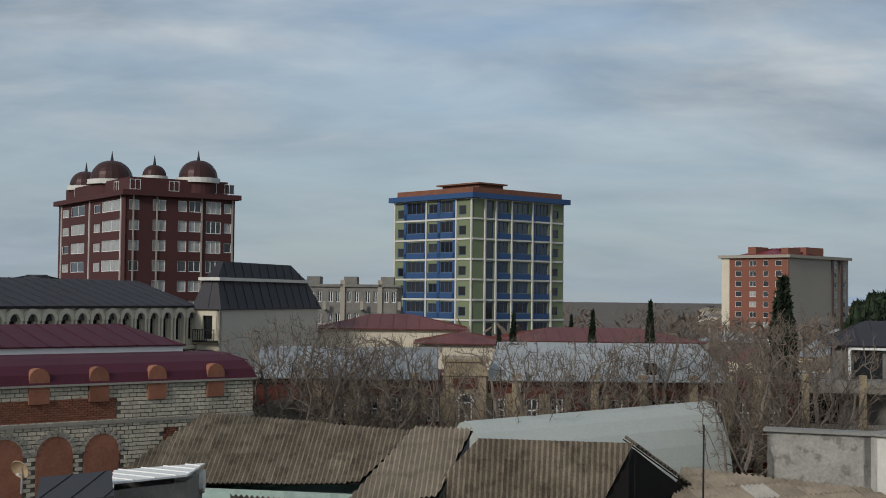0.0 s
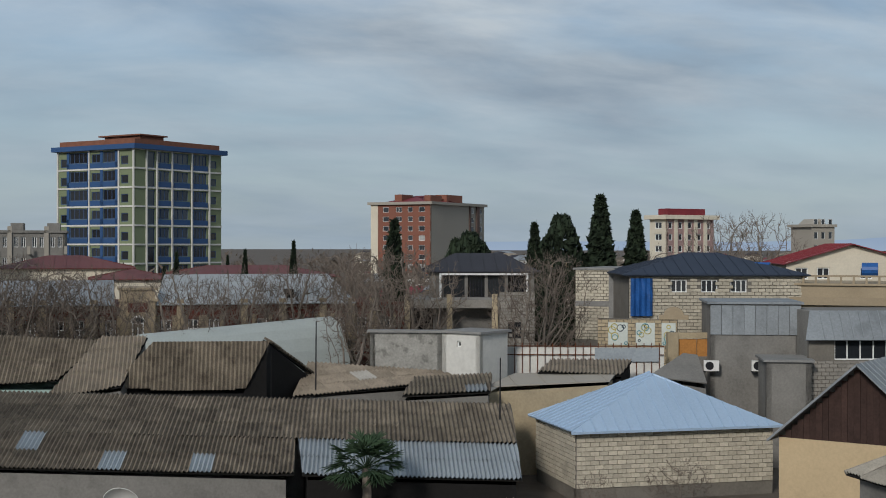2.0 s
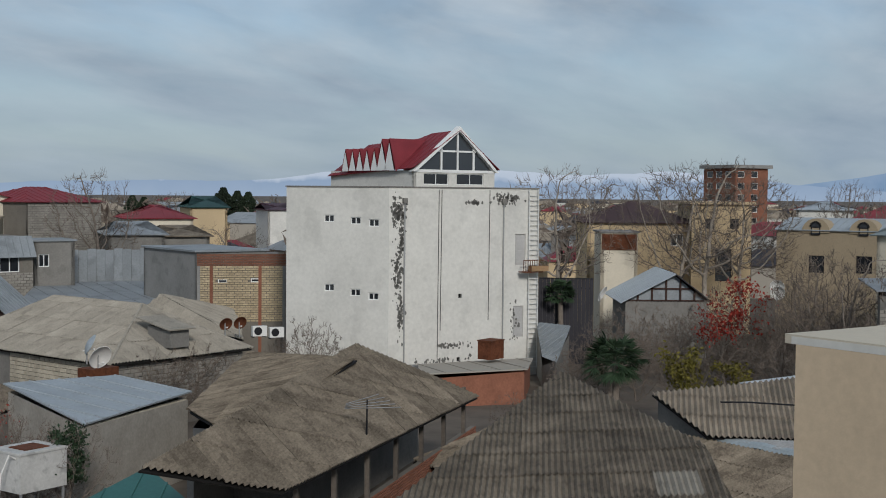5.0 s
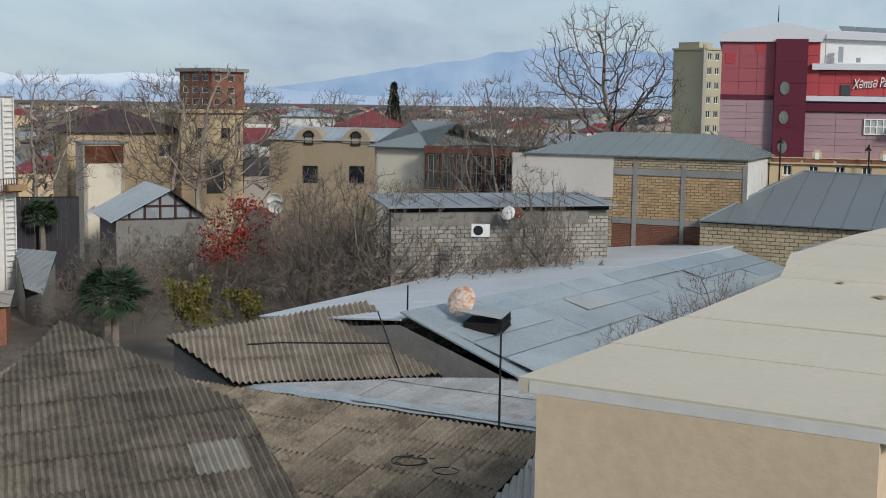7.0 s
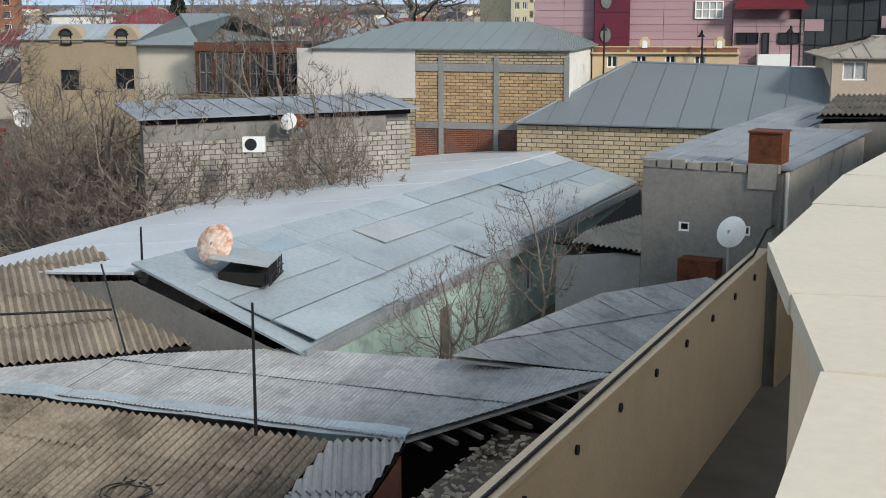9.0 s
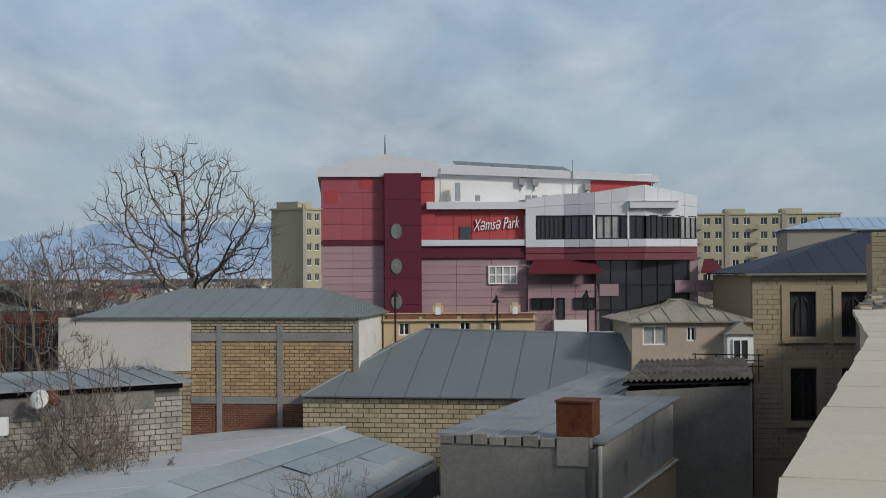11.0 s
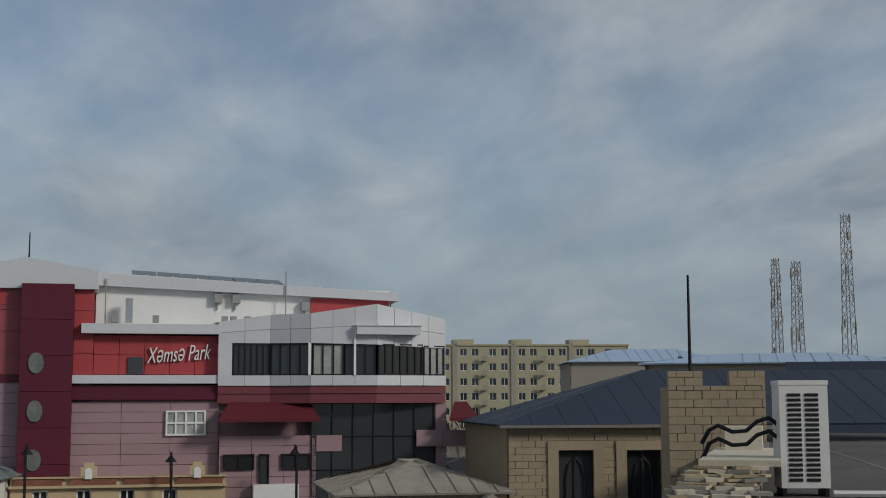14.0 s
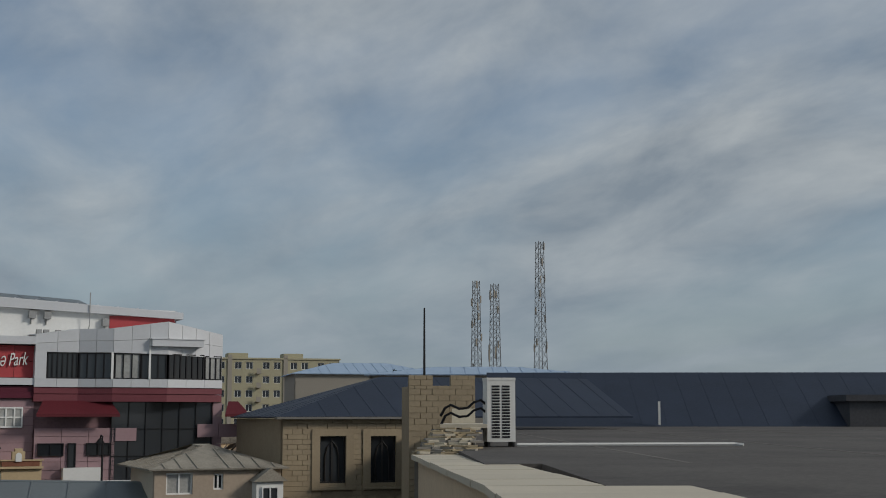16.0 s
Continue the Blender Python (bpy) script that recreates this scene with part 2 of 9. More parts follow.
def boxes(*bs):
    bm = bmesh.new()
    for b in bs:
        box(bm, *b)
    return bm


def prism(bm, pts, y0, y1):
    """An outline in x and z, pushed from y0 to y1."""
    a, b = [bm.verts.new((x, y0, z)) for x, z in pts], [bm.verts.new((x, y1, z)) for x, z in pts]
    n = len(pts)
    bm.faces.new(a)
    bm.faces.new(b[::-1])
    for i in range(n):
        bm.faces.new((a[i], b[i], b[(i + 1) % n], a[(i + 1) % n]))
    return a + b


def tube(bm, path, r0, r1=None, sides=6):
    """A bent pipe that tapers from r0 to r1."""
    r1 = r0 if r1 is None else r1
    path = [Vector(p) for p in path]
    rings = []
    for i, p in enumerate(path):
        d = (path[min(i + 1, len(path) - 1)] - path[max(i - 1, 0)]).normalized()
        a = d.cross((0, 0, 1) if abs(d.z) < 0.9 else (1, 0, 0)).normalized()
        b = d.cross(a)
        r = r0 + (r1 - r0) * i / max(1, len(path) - 1)
        rings.append([bm.verts.new(p + (a * math.cos(k * math.tau / sides) + b * math.sin(k * math.tau / sides)) * r) for k in range(sides)])
    for q, w in zip(rings, rings[1:]):
        for k in range(sides):
            bm.faces.new((q[k], q[(k + 1) % sides], w[(k + 1) % sides], w[k]))
    for ring in (rings[0][::-1], rings[-1]):
        bm.faces.new(ring)


def place(name, A, B, label, category, group="", z=0.0):
    """A thing whose base stands at A, with its front running from A to B; its inside lies to the left of that way."""
    ob = new(name)
    ob.matrix_basis = pose(A[0], A[1], z, 0, 0, math.degrees(math.atan2(B[1] - A[1], B[0] - A[0])))
    tagged(ob, label, category, group)
    return ob, math.hypot(B[0] - A[0], B[1] - A[1])


def slab_poly(pts, th):
    """A flat or slightly bent roof slab with thickness, over points in the given order."""
    bm = bmesh.new()
    P = [Vector(p) for p in pts]
    n = sum(((P[i] - P[0]).cross(P[i + 1] - P[0]) for i in range(1, len(P) - 1)), Vector()).normalized()
    if n.z < 0:
        P, n = P[::-1], -n
    a, b = [bm.verts.new(p) for p in P], [bm.verts.new(p - n * th) for p in P]
    bm.faces.new(a)
    bm.faces.new(b[::-1])
    for i in range(len(P)):
        bm.faces.new((a[i], b[i], b[(i + 1) % len(P)], a[(i + 1) % len(P)]))
    return bm


def frame_of(pts):
    """Origin, unit way along the eave, unit way up the slope, normal, for a roof face whose first side is its eave."""
    P = [Vector(p) for p in pts]
    u = (P[1] - P[0]).normalized()
    n = sum(((P[i] - P[0]).cross(P[i + 1] - P[0]) for i in range(1, len(P) - 1)), Vector()).normalized()
    if n.z < 0:
        n = -n
    c = sum(P, Vector()) / len(P)
    P = [Vector((p.x, p.y, c.z - ((p.x - c.x) * n.x + (p.y - c.y) * n.y) / n.z)) if n.z > 0.15 else p for p in P]
    u = (P[1] - P[0]).normalized()
    v = n.cross(u)
    if v.dot(P[2] - P[0]) < 0:
        v = -v
    return P, u, v, n


SHEETS = {}


def sheet_mesh(w, h, wave, amp, material, k=0):
    """One corrugated sheet, w by h, its waves running up the slope."""
    key = (w, h, wave, amp, material.name, k)
    if key not in SHEETS:
        rs = random.Random(k)
        nx = max(2, int(round(w / wave)) * 4)
        wave = w / max(1, round(w / wave))
        verts, faces = [], []
        for j in range(3):
            for i in range(nx + 1):
                x = w * i / nx
                verts.append((x, -0.09 + (h + 0.09) * j / 2, amp * math.cos(math.tau * x / wave) + 0.014 * (2 - j) + rs.uniform(-0.005, 0.005)))
        for j in range(2):
            for i in range(nx):
                a = j * (nx + 1) + i
                faces.append((a, a + 1, a + nx + 2, a + nx + 1))
        me = bpy.data.meshes.new("sheet")
        me.from_pydata(verts, [], faces)
        me.materials.append(material)
        SHEETS[key] = me
    return SHEETS[key]


def corrugated(parent, pts, material, w=1.0, h=1.6, wave=0.19, amp=0.055, seed=1, back=True, pale=None):
    """A roof face laid with corrugated sheets: whole sheets are pieces, those cut by the edges are joined in one mesh. The first side is the eave. Points are in the parent's space."""
    rs = random.Random(seed)
    P, u, v, n = frame_of(pts)
    q = [((p - P[0]).dot(u), (p - P[0]).dot(v)) for p in P]
    area = sum(q[i][0] * q[(i + 1) % len(q)][1] - q[(i + 1) % len(q)][0] * q[i][1] for i in range(len(q)))
    if area < 0:
        q = q[::-1]
    flip = u.cross(v).dot(n) < 0
    # added backing sheet; near-black by default, painted as the shade under the roof
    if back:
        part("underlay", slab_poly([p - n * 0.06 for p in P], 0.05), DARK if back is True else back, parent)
    R = Matrix((u, v, n)).transposed().to_4x4()
    bmE = bmesh.new()
    x0, x1, y1 = min(a for a, b in q), max(a for a, b in q), max(b for a, b in q)

    def inside(a, b):
        return all((q[(i + 1) % len(q)][0] - q[i][0]) * (b - q[i][1]) - (q[(i + 1) % len(q)][1] - q[i][1]) * (a - q[i][0]) > -0.03 for i in range(len(q)))
    y, row = 0.0, 0
    while y < y1 - 0.05:
        x = x0
        while x < x1 - 0.02:
            me = sheet_mesh(w, h, wave, amp, pale if pale and rs.random() < 0.05 else material, rs.randrange(3))
            m = Matrix.Translation(P[0] + u * x + v * (y + rs.uniform(-0.025, 0.025)) + n * (0.02 + rs.uniform(0, 0.012))) @ R @ pose(0, 0, 0, 0, 0, rs.uniform(-0.4, 0.4))
            ins = [inside(x + a * w, y + b * h) for a in (0, 1) for b in (0, 1)]
            if all(ins):
                part("sheet", me, material, parent, m=m)
            else:
                tmp = bmesh.new()
                tmp.from_mesh(me)
                bmesh.ops.transform(tmp, matrix=m, verts=tmp.verts)
                for i in range(len(q)):
                    a, b = q[i], q[(i + 1) % len(q)]
                    e = u * (b[0] - a[0]) + v * (b[1] - a[1])
                    if e.length < 1e-4 or not tmp.verts:
                        continue
                    out = u * (b[1] - a[1]) - v * (b[0] - a[0])
                    bmesh.ops.bisect_plane(tmp, geom=tmp.verts[:] + tmp.edges[:] + tmp.faces[:], plane_co=P[0] + u * a[0] + v * a[1], plane_no=out, clear_outer=True)
                if tmp.verts:
                    t2 = bpy.data.meshes.new("t")
                    tmp.to_mesh(t2)
                    bmE.from_mesh(t2)
                    bpy.data.meshes.remove(t2)
                tmp.free()
            x += w
        y += h
        row += 1
    if bmE.verts:
        tagged(part("roof_edging", bmE, material, parent), kind="stuff")
    else:
        bmE.free()


def seamed(parent, pts, material, gap=0.6, th=0.06, rib=0.035, name="roof"):
    """A sheet-metal roof face with standing seams up the slope. The first side is the eave."""
    P, u, v, n = frame_of(pts)
    ob = part(name, slab_poly(P, th), material, parent)
    q = [((p - P[0]).dot(u), (p - P[0]).dot(v)) for p in P]
    bm = bmesh.new()
    x = min(a for a, b in q) + gap
    while x < max(a for a, b in q) - 0.05:
        ys = []
        for i in range(len(q)):
            (a, b), (c, d) = q[i], q[(i + 1) % len(q)]
            if (a - x) * (c - x) < 0:
                ys.append(b + (d - b) * (x - a) / (c - a))
        if len(ys) == 2 and abs(ys[1] - ys[0]) > 0.1:
            lo, hi = min(ys), max(ys)
            c = [P[0] + u * (x + s) + v * y + n * k for y in (lo, hi) for s in (-0.02, 0.02) for k in (0.0, rib)]
            vs = [bm.verts.new(p) for p in c]
            for f in ((0, 1, 3, 2), (4, 6, 7, 5), (0, 4, 5, 1), (2, 3, 7, 6), (1, 5, 7, 3)):
                bm.faces.new([vs[i] for i in f])
        x += gap
    if bm.verts:
        tagged(part("seam", bm, material, ob), kind="stuff")
    else:
        bm.free()
    return ob


WINS = {}


def window(parent, m, w, h, cols=2, rows=1, fr=0.06, frame=None, pane=None, sill=False, arch=False):
    """A framed window in the plane y = 0 of m, its lower left corner at the origin."""
    frame, pane = frame or WHITE_PAINT, pane or GLASS
    w, h = round(w, 2), round(h, 2)
    key = (w, h, cols, rows, fr, frame.name, pane.name, sill, arch)
    if key not in WINS:
        bm = boxes((0, -0.02, 0, fr, 0.06, h), (w - fr, -0.02, 0, w, 0.06, h), (fr, -0.02, 0, w - fr, 0.06, fr), (fr, -0.02, h - fr, w - fr, 0.06, h))
        for i in range(1, cols):
            box(bm, w * i / cols - fr / 2, -0.015, fr, w * i / cols + fr / 2, 0.05, h - fr)
        for i in range(1, rows):
            box(bm, fr, -0.012, h * i / rows - fr / 2, w - fr, 0.045, h * i / rows + fr / 2)
        if sill:
            box(bm, -0.08, -0.12, -0.08, w + 0.08, 0.0, -0.002)
        if arch:
            for k in range(8):
                a, b = math.pi * k / 8, math.pi * (k + 1) / 8
                box(bm, w / 2 + (w / 2 + .04) * math.cos((a + b) / 2) - 0.06, -0.06, h + (w / 2 + .04) * math.sin((a + b) / 2) - 0.06, w / 2 + (w / 2 + .04) * math.cos((a + b) / 2) + 0.06, 0.02, h + (w / 2 + .04) * math.sin((a + b) / 2) + 0.06)
        bp = boxes((fr * 0.8, 0.03, fr * 0.8, w - fr * 0.8, 0.045, h - fr * 0.8))
        if arch:
            prism(bp, [(w / 2 + w / 2 * math.cos(math.pi * k / 8), h + w / 2 * math.sin(math.pi * k / 8)) for k in range(9)], 0.0, 0.03)
        WINS[key] = (mesh_of("window", bm, frame), mesh_of("pane", bp, pane))
    a, b = WINS[key]
    ob = part("window", a, None, parent, m=m)
    part("pane", b, None, ob)
    return ob


def facade(parent, w, z0, z1, holes, material, m=None, th=0.25, name="wall"):
    """A wall in the plane y = 0 of m from x 0 to w with openings (x, z, width, height) cut through, and reveals th deep."""
    m = m or I4
    holes = [h for h in holes if h[0] > 0.01 and h[0] + h[2] < w - 0.01 and h[1] > z0 + 0.005 and h[1] + h[3] < z1 - 0.005]
    xs = sorted({0.0, w} | {round(v, 3) for h in holes for v in (h[0], h[0] + h[2])})
    zs = sorted({z0, z1} | {round(v, 3) for h in holes for v in (h[1], h[1] + h[3])})
    verts, faces, idx = [], [], {}

    def vert(*p):
        if p not in idx:
            idx[p] = len(verts)
            verts.append(p)
        return idx[p]
    for a, b in zip(xs, xs[1:]):
        for c, d in zip(zs, zs[1:]):
            cx, cz = (a + b) / 2, (c + d) / 2
            if not any(h[0] < cx < h[0] + h[2] and h[1] < cz < h[1] + h[3] for h in holes):
                faces.append([vert(a, 0, c), vert(b, 0, c), vert(b, 0, d), vert(a, 0, d)])
    for x, z, ww, hh in holes:
        c = [(round(x, 3), round(z, 3)), (round(x + ww, 3), round(z, 3)), (round(x + ww, 3), round(z + hh, 3)), (round(x, 3), round(z + hh, 3))]
        for i in range(4):
            p, q = c[i], c[(i + 1) % 4]
            faces.append([vert(p[0], 0, p[1]), vert(p[0], th, p[1]), vert(q[0], th, q[1]), vert(q[0], 0, q[1])])
    base = len(verts)
    for x, z in ((0, z0), (w, z0), (w, z1), (0, z1)):
        verts.append((x, 0, z))
        verts.append((x, th + 0.02, z))
    b = base
    for i in range(4):
        j = (i + 1) % 4
        faces.append([b + 2 * i, b + 2 * j, b + 2 * j + 1, b + 2 * i + 1])
    faces.append([b + 1, b + 7, b + 5, b + 3])
    me = bpy.data.meshes.new(name)
    me.from_pydata(verts, [], faces)
    me.materials.append(material)
    return part(name, me, None, parent, m=m)


def side_right(w, off=0.0):
    return Matrix.Translation((w, off, 0)) @ pose(0, 0, 0, 0, 0, 90)


def side_left(d):
    return Matrix.Translation((0, d, 0)) @ pose(0, 0, 0, 0, 0, -90)


def rest_box(parent, w, d, z0, z1, material, name="core"):
    """The body behind the facades."""
    return part(name, boxes((0.28, 0.28, z0, w - 0.28, d, z1 - 0.03)), material, parent)


def blocks(parent, w, z0, z1, material, m=None, bw=0.42, bh=0.2, holes=(), gap=0.025, seed=3, backing=None, separate=False):
    """A wall of laid blocks over mortar, in the plane y = 0 of m."""
    m = m or I4
    rs = random.Random(seed)
    if not holes:
        part("mortar", boxes((0, 0.03, z0, w, 0.22, z1)), backing or MORTAR, parent, m=m)
    verts, faces = [], []
    shared = []
    z, row = z0, 0
    while z < z1 - 0.03:
        hh = min(bh, z1 - z)
        x = -bw / 2 * (row % 2)
        while x < w - 0.02:
            a, b = max(0, x), min(w, x + bw * rs.uniform(0.96, 1.04))
            cx, cz = (a + b) / 2, z + hh / 2
            if b - a > 0.06 and not any(h[0] - 0.05 < cx < h[0] + h[2] + 0.05 and h[1] < cz < h[1] + h[3] for h in holes):
                j = rs.uniform(-0.008, 0.012)
                if separate and len(shared) < 300 and b - a > bw * 0.9 and hh == bh:
                    shared.append((a, z, j))
                else:
                    k = len(verts)
                    for yy, e in ((0.035, 0.0), (j - 0.012, 0.006)):
                        verts += [(a + gap / 2 + e, yy, z + gap / 2 + e), (b - gap / 2 - e, yy, z + gap / 2 + e), (b - gap / 2 - e, yy, z + hh - gap / 2 - e), (a + gap / 2 + e, yy, z + hh - gap / 2 - e)]
                    faces += [(k + 4, k + 5, k + 6, k + 7)] + [(k + i, k + (i + 1) % 4, k + 4 + (i + 1) % 4, k + 4 + i) for i in range(4)]
            x = x + bw
        z += bh
        row += 1
    if faces:
        me = bpy.data.meshes.new("blockwork")
        me.from_pydata(verts, [], faces)
        me.materials.append(material)
        tagged(part("blockwork", me, None, parent, m=m), kind="stuff")
    if shared:
        bm = bmesh.new()
        vs = box(bm, gap / 2, -0.01, gap / 2, bw - gap / 2, 0.04, bh - gap / 2)
        me = mesh_of("block", bm, material)
        for a, zz, j in shared:
            part("block", me, None, parent, m=m @ Matrix.Translation((a, j, zz)))


def gable_roof_pts(w, d, ze, zr, over=0.3):
    """Two faces of a ridge roof whose ridge runs along x."""
    return ([(-over, -over, ze), (w + over, -over, ze), (w + over, d / 2, zr), (-over, d / 2, zr)],
            [(w + over, d + over, ze), (-over, d + over, ze), (-over, d / 2, zr), (w + over, d / 2, zr)])


def hip_faces(w, d, ze, zr, over=0.3, run=None):
    r = run if run is not None else d / 2
    x0, x1, y0, y1 = -over, w + over, -over, d + over
    a, b = (x0 + r, d / 2, zr), (x1 - r, d / 2, zr)
    return ([(x0, y0, ze), (x1, y0, ze), b, a], [(x1, y0, ze), (x1, y1, ze), b], [(x1, y1, ze), (x0, y1, ze), a, b], [(x0, y1, ze), (x0, y0, ze), a])


# ---- ground ----
def ground():
    bm = bmesh.new()
    n = 24
    for i in range(n + 1):
        for j in range(n + 1):
            bm.verts.new((-4000 + 8000 * i / n, -4000 + 8000 * j / n, 0))
    bm.verts.ensure_lookup_table()
    for i in range(n):
        for j in range(n):
            a = i * (n + 1) + j
            bm.faces.new([bm.verts[k] for k in (a, a + n + 1, a + n + 2, a + 1)])
    tagged(part("ground", bm, GROUND), "bare brown earth between the houses", "ground", kind="structure")


ground()


# ---- tower blocks far off ----
def tower(name, A, B, depth, top, label, wall, wall2, floors, cols_f, cols_s, z0, wf, ws, trim=None, frame=None, band=None, pane=None):
    """A tower block: front from A to B, its other seen face on the right; cols are (share of the width, share of the step, panes, material or None)."""
    ob, w = place(name, A, B, label, "tower block", "tower blocks")
    step = (top - z0) / floors
    for cols, length, m, wm, key in ((cols_f, w, I4, wall, wf), (cols_s, depth, side_right(w), wall2, ws)):
        holes, wins = [], []
        for k in range(floors):
            for (u0, u1, h0, h1, panes) in cols:
                x, z, ww, hh = u0 * length, z0 + k * step + h0 * step, (u1 - u0) * length, (h1 - h0) * step
                holes.append((x, z, ww, hh))
                wins.append((x, z, ww, hh, panes))
        facade(ob, length, 0, top, holes, wm, m)
        for x, z, ww, hh, panes in wins:
            window(ob, m @ Matrix.Translation((x, 0.12, z)), ww, hh, panes, 1, 0.09, frame, random.choice(pane) if pane else None)
        if band:
            for k in range(1, floors + 1):
                part("floor_band", boxes((0.0, -0.12, z0 + k * step - 0.12, length, -0.004, z0 + k * step + 0.12)), band, ob, m=m)
    part("core", boxes((0.3, 0.3, 0, w - 0.3, depth - 0.02, top - 0.02)), DARK, ob)
    part("roof_slab", boxes((-0.7, -0.7, top, w + 0.7, depth + 0.7, top + 0.7)), trim or wall, ob)
    return ob, w, step


random.seed(5)
maroon, mw, ms = tower("apartment_tower", (-49.18, 236.01), (-34.21, 209.33), 15.97, 25, "dark maroon apartment tower with white windows and four domes", MAROON, MAROON, 9,
    [(0.06, 0.17, 0.3, 0.75, 1), (0.2, 0.42, 0.28, 0.85, 2), (0.55, 0.65, 0.3, 0.75, 1), (0.67, 0.93, 0.28, 0.85, 2)],
    [(0.03, 0.12, 0.3, 0.8, 1), (0.24, 0.36, 0.3, 0.85, 2), (0.47, 0.55, 0.3, 0.85, 1), (0.57, 0.68, 0.3, 0.85, 2), (0.73, 0.87, 0.25, 0.88, 3), (0.9, 0.97, 0.3, 0.8, 1)],
    0.0, 0, 0, trim=MAROON, pane=[CURTAIN, CURTAIN, GLASS])
MD, MZ = 15.97, 25
part("attic", boxes((0.8, 0.8, MZ + 0.7, mw - 0.8, MD - 0.8, MZ + 2.6)), MAROON, maroon)
for q in ((0.05, 0.85), (0.5, 0.85), (0.95, 0.85)):
    part("cornice_strip", boxes((q[0] * (mw - 0.4), -0.15, 0, q[0] * (mw - 0.4) + 0.25, -0.003, MZ)), WHITE, maroon)
for fx in (0.06, 0.27, 0.68, 0.97):
    part("pilaster_strip", boxes((fx * MD, -0.15, 0, fx * MD + 0.2, -0.003, MZ)), GREIGE, maroon, m=side_right(mw))


def dome(parent, x, y, z, r):
    bm = bmesh.new()
    rings = []
    for k in range(9):
        a = k / 8 * math.pi / 2
        rr, zz = r * math.cos(a) ** 0.9 + 0.05, z + 0.9 + r * 0.95 * math.sin(a)
        rings.append([bm.verts.new((x + rr * math.cos(t * math.tau / 20), y + rr * math.sin(t * math.tau / 20), zz)) for t in range(20)])
    for p, q in zip(rings, rings[1:]):
        for t in range(20):
            bm.faces.new((p[t], p[(t + 1) % 20], q[(t + 1) % 20], q[t]))
    d = part("dome", bm, mat("brown_dome", (0.05, 0.022, 0.02), 0.45, 0.2, var=0.25), parent)
    bm = bmesh.new()
    bmesh.ops.create_cone(bm, cap_ends=True, segments=8, radius1=0.28, radius2=0.02, depth=1.6, matrix=Matrix.Translation((x, y, z + r * 0.95 + 1.5)))
    part("finial", bm, DARK_ROOF, d)
    bm = bmesh.new()
    bmesh.ops.create_cone(bm, cap_ends=True, segments=24, radius1=r * 1.16, radius2=r * 1.16, depth=0.7, matrix=Matrix.Translation((x, y, z + 0.5)))
    part("drum_ring", bm, WHITE, parent)
    bm = bmesh.new()
    bmesh.ops.create_cone(bm, cap_ends=True, segments=24, radius1=r * 1.0, radius2=r * 1.0, depth=2.6, matrix=Matrix.Translation((x, y, z - 1.1)))
    part("drum", bm, MAROON, parent)


for x, y, r in ((mw * 0.12, 3.0, 2.4), (mw * 0.55, 2.6, 3.0), (mw * 0.97 - 2.2, MD * 0.32, 1.6), (mw - 2.8, MD * 0.72, 2.7)):
    dome(maroon, x, y, MZ + 2.2, r)
for k in range(3):
    window(maroon, Matrix.Translation((mw * (0.1 + 0.33 * k), 0.78, MZ + 0.9)), 2.0, 1.4, 2)
for fx in (0.05, 0.4, 0.75, 0.92):
    window(maroon, side_right(mw - 0.78) @ Matrix.Translation((fx * MD, 0, MZ + 0.9)), 1.5, 1.4, 2)

green, gw, gs = tower("apartment_tower", (2.56, 217.01), (12.6, 204.3), 17.91, 24.98, "unfinished apartment tower in lime green and blue with white floor bands", GREENP, GREENP, 9,
    [(0.04, 0.12, 0.15, 0.6, 1), (0.16, 0.40, 0.34, 0.9, 4), (0.45, 0.56, 0.34, 0.8, 2), (0.60, 0.76, 0.34, 0.9, 3), (0.83, 0.92, 0.2, 0.65, 1)],
    [(0.14, 0.22, 0.05, 0.88, 1), (0.25, 0.38, 0.35, 0.9, 3), (0.43, 0.60, 0.35, 0.9, 3), (0.66, 0.82, 0.2, 0.9, 4), (0.87, 0.94, 0.25, 0.65, 1)],
    0.3, 0, 0, trim=BLUEP, frame=mat("blue_frame", (0.06, 0.10, 0.2), 0.5), band=WHITE)
GD, GZ = 17.91, 24.98
for a, b in ((0.0, 0.0), (0.13, 0.43), (0.57, 0.79)):
    if b:
        for k in range(9):
            bm = bmesh.new()
            z = 0.3 + k * gs
            for p, q in ((a - 0.005, a + 0.03), (b - 0.03, b + 0.005)):
                box(bm, p * gw, -0.08, z + 0.13, q * gw, -0.003, z + gs - 0.13)
            box(bm, a * gw, -0.08, z + 0.13, b * gw, -0.003, z + 0.33 * gs)
            part("blue_bay", bm, BLUEP, green)
for k in range(9):
    part("blue_bay", boxes((0.42 * gw, -0.06, 0.43 + k * gs, 0.57 * gw, -0.002, 0.3 + k * gs + 0.33 * gs)), BLUEP, green)
for a, b in ((0.24, 0.4), (0.42, 0.62), (0.65, 0.83)):
    for k in range(9):
        bm = bmesh.new()
        z = 0.3 + k * gs
        box(bm, a * GD, -0.09, z + 0.13, b * GD, -0.003, z + 0.33 * gs)
        box(bm, a * GD, -0.05, z + 0.33 * gs, a * GD + 0.25, -0.002, z + gs - 0.12)
        part("balcony_panel", bm, BLUEP, green, m=side_right(gw))
for fx in (0.125, 0.24, 0.41, 0.64, 0.85):
    part("white_rib", boxes((fx * GD - 0.12, -0.2, 0, fx * GD + 0.12, -0.004, GZ)), WHITE, green, m=side_right(gw))
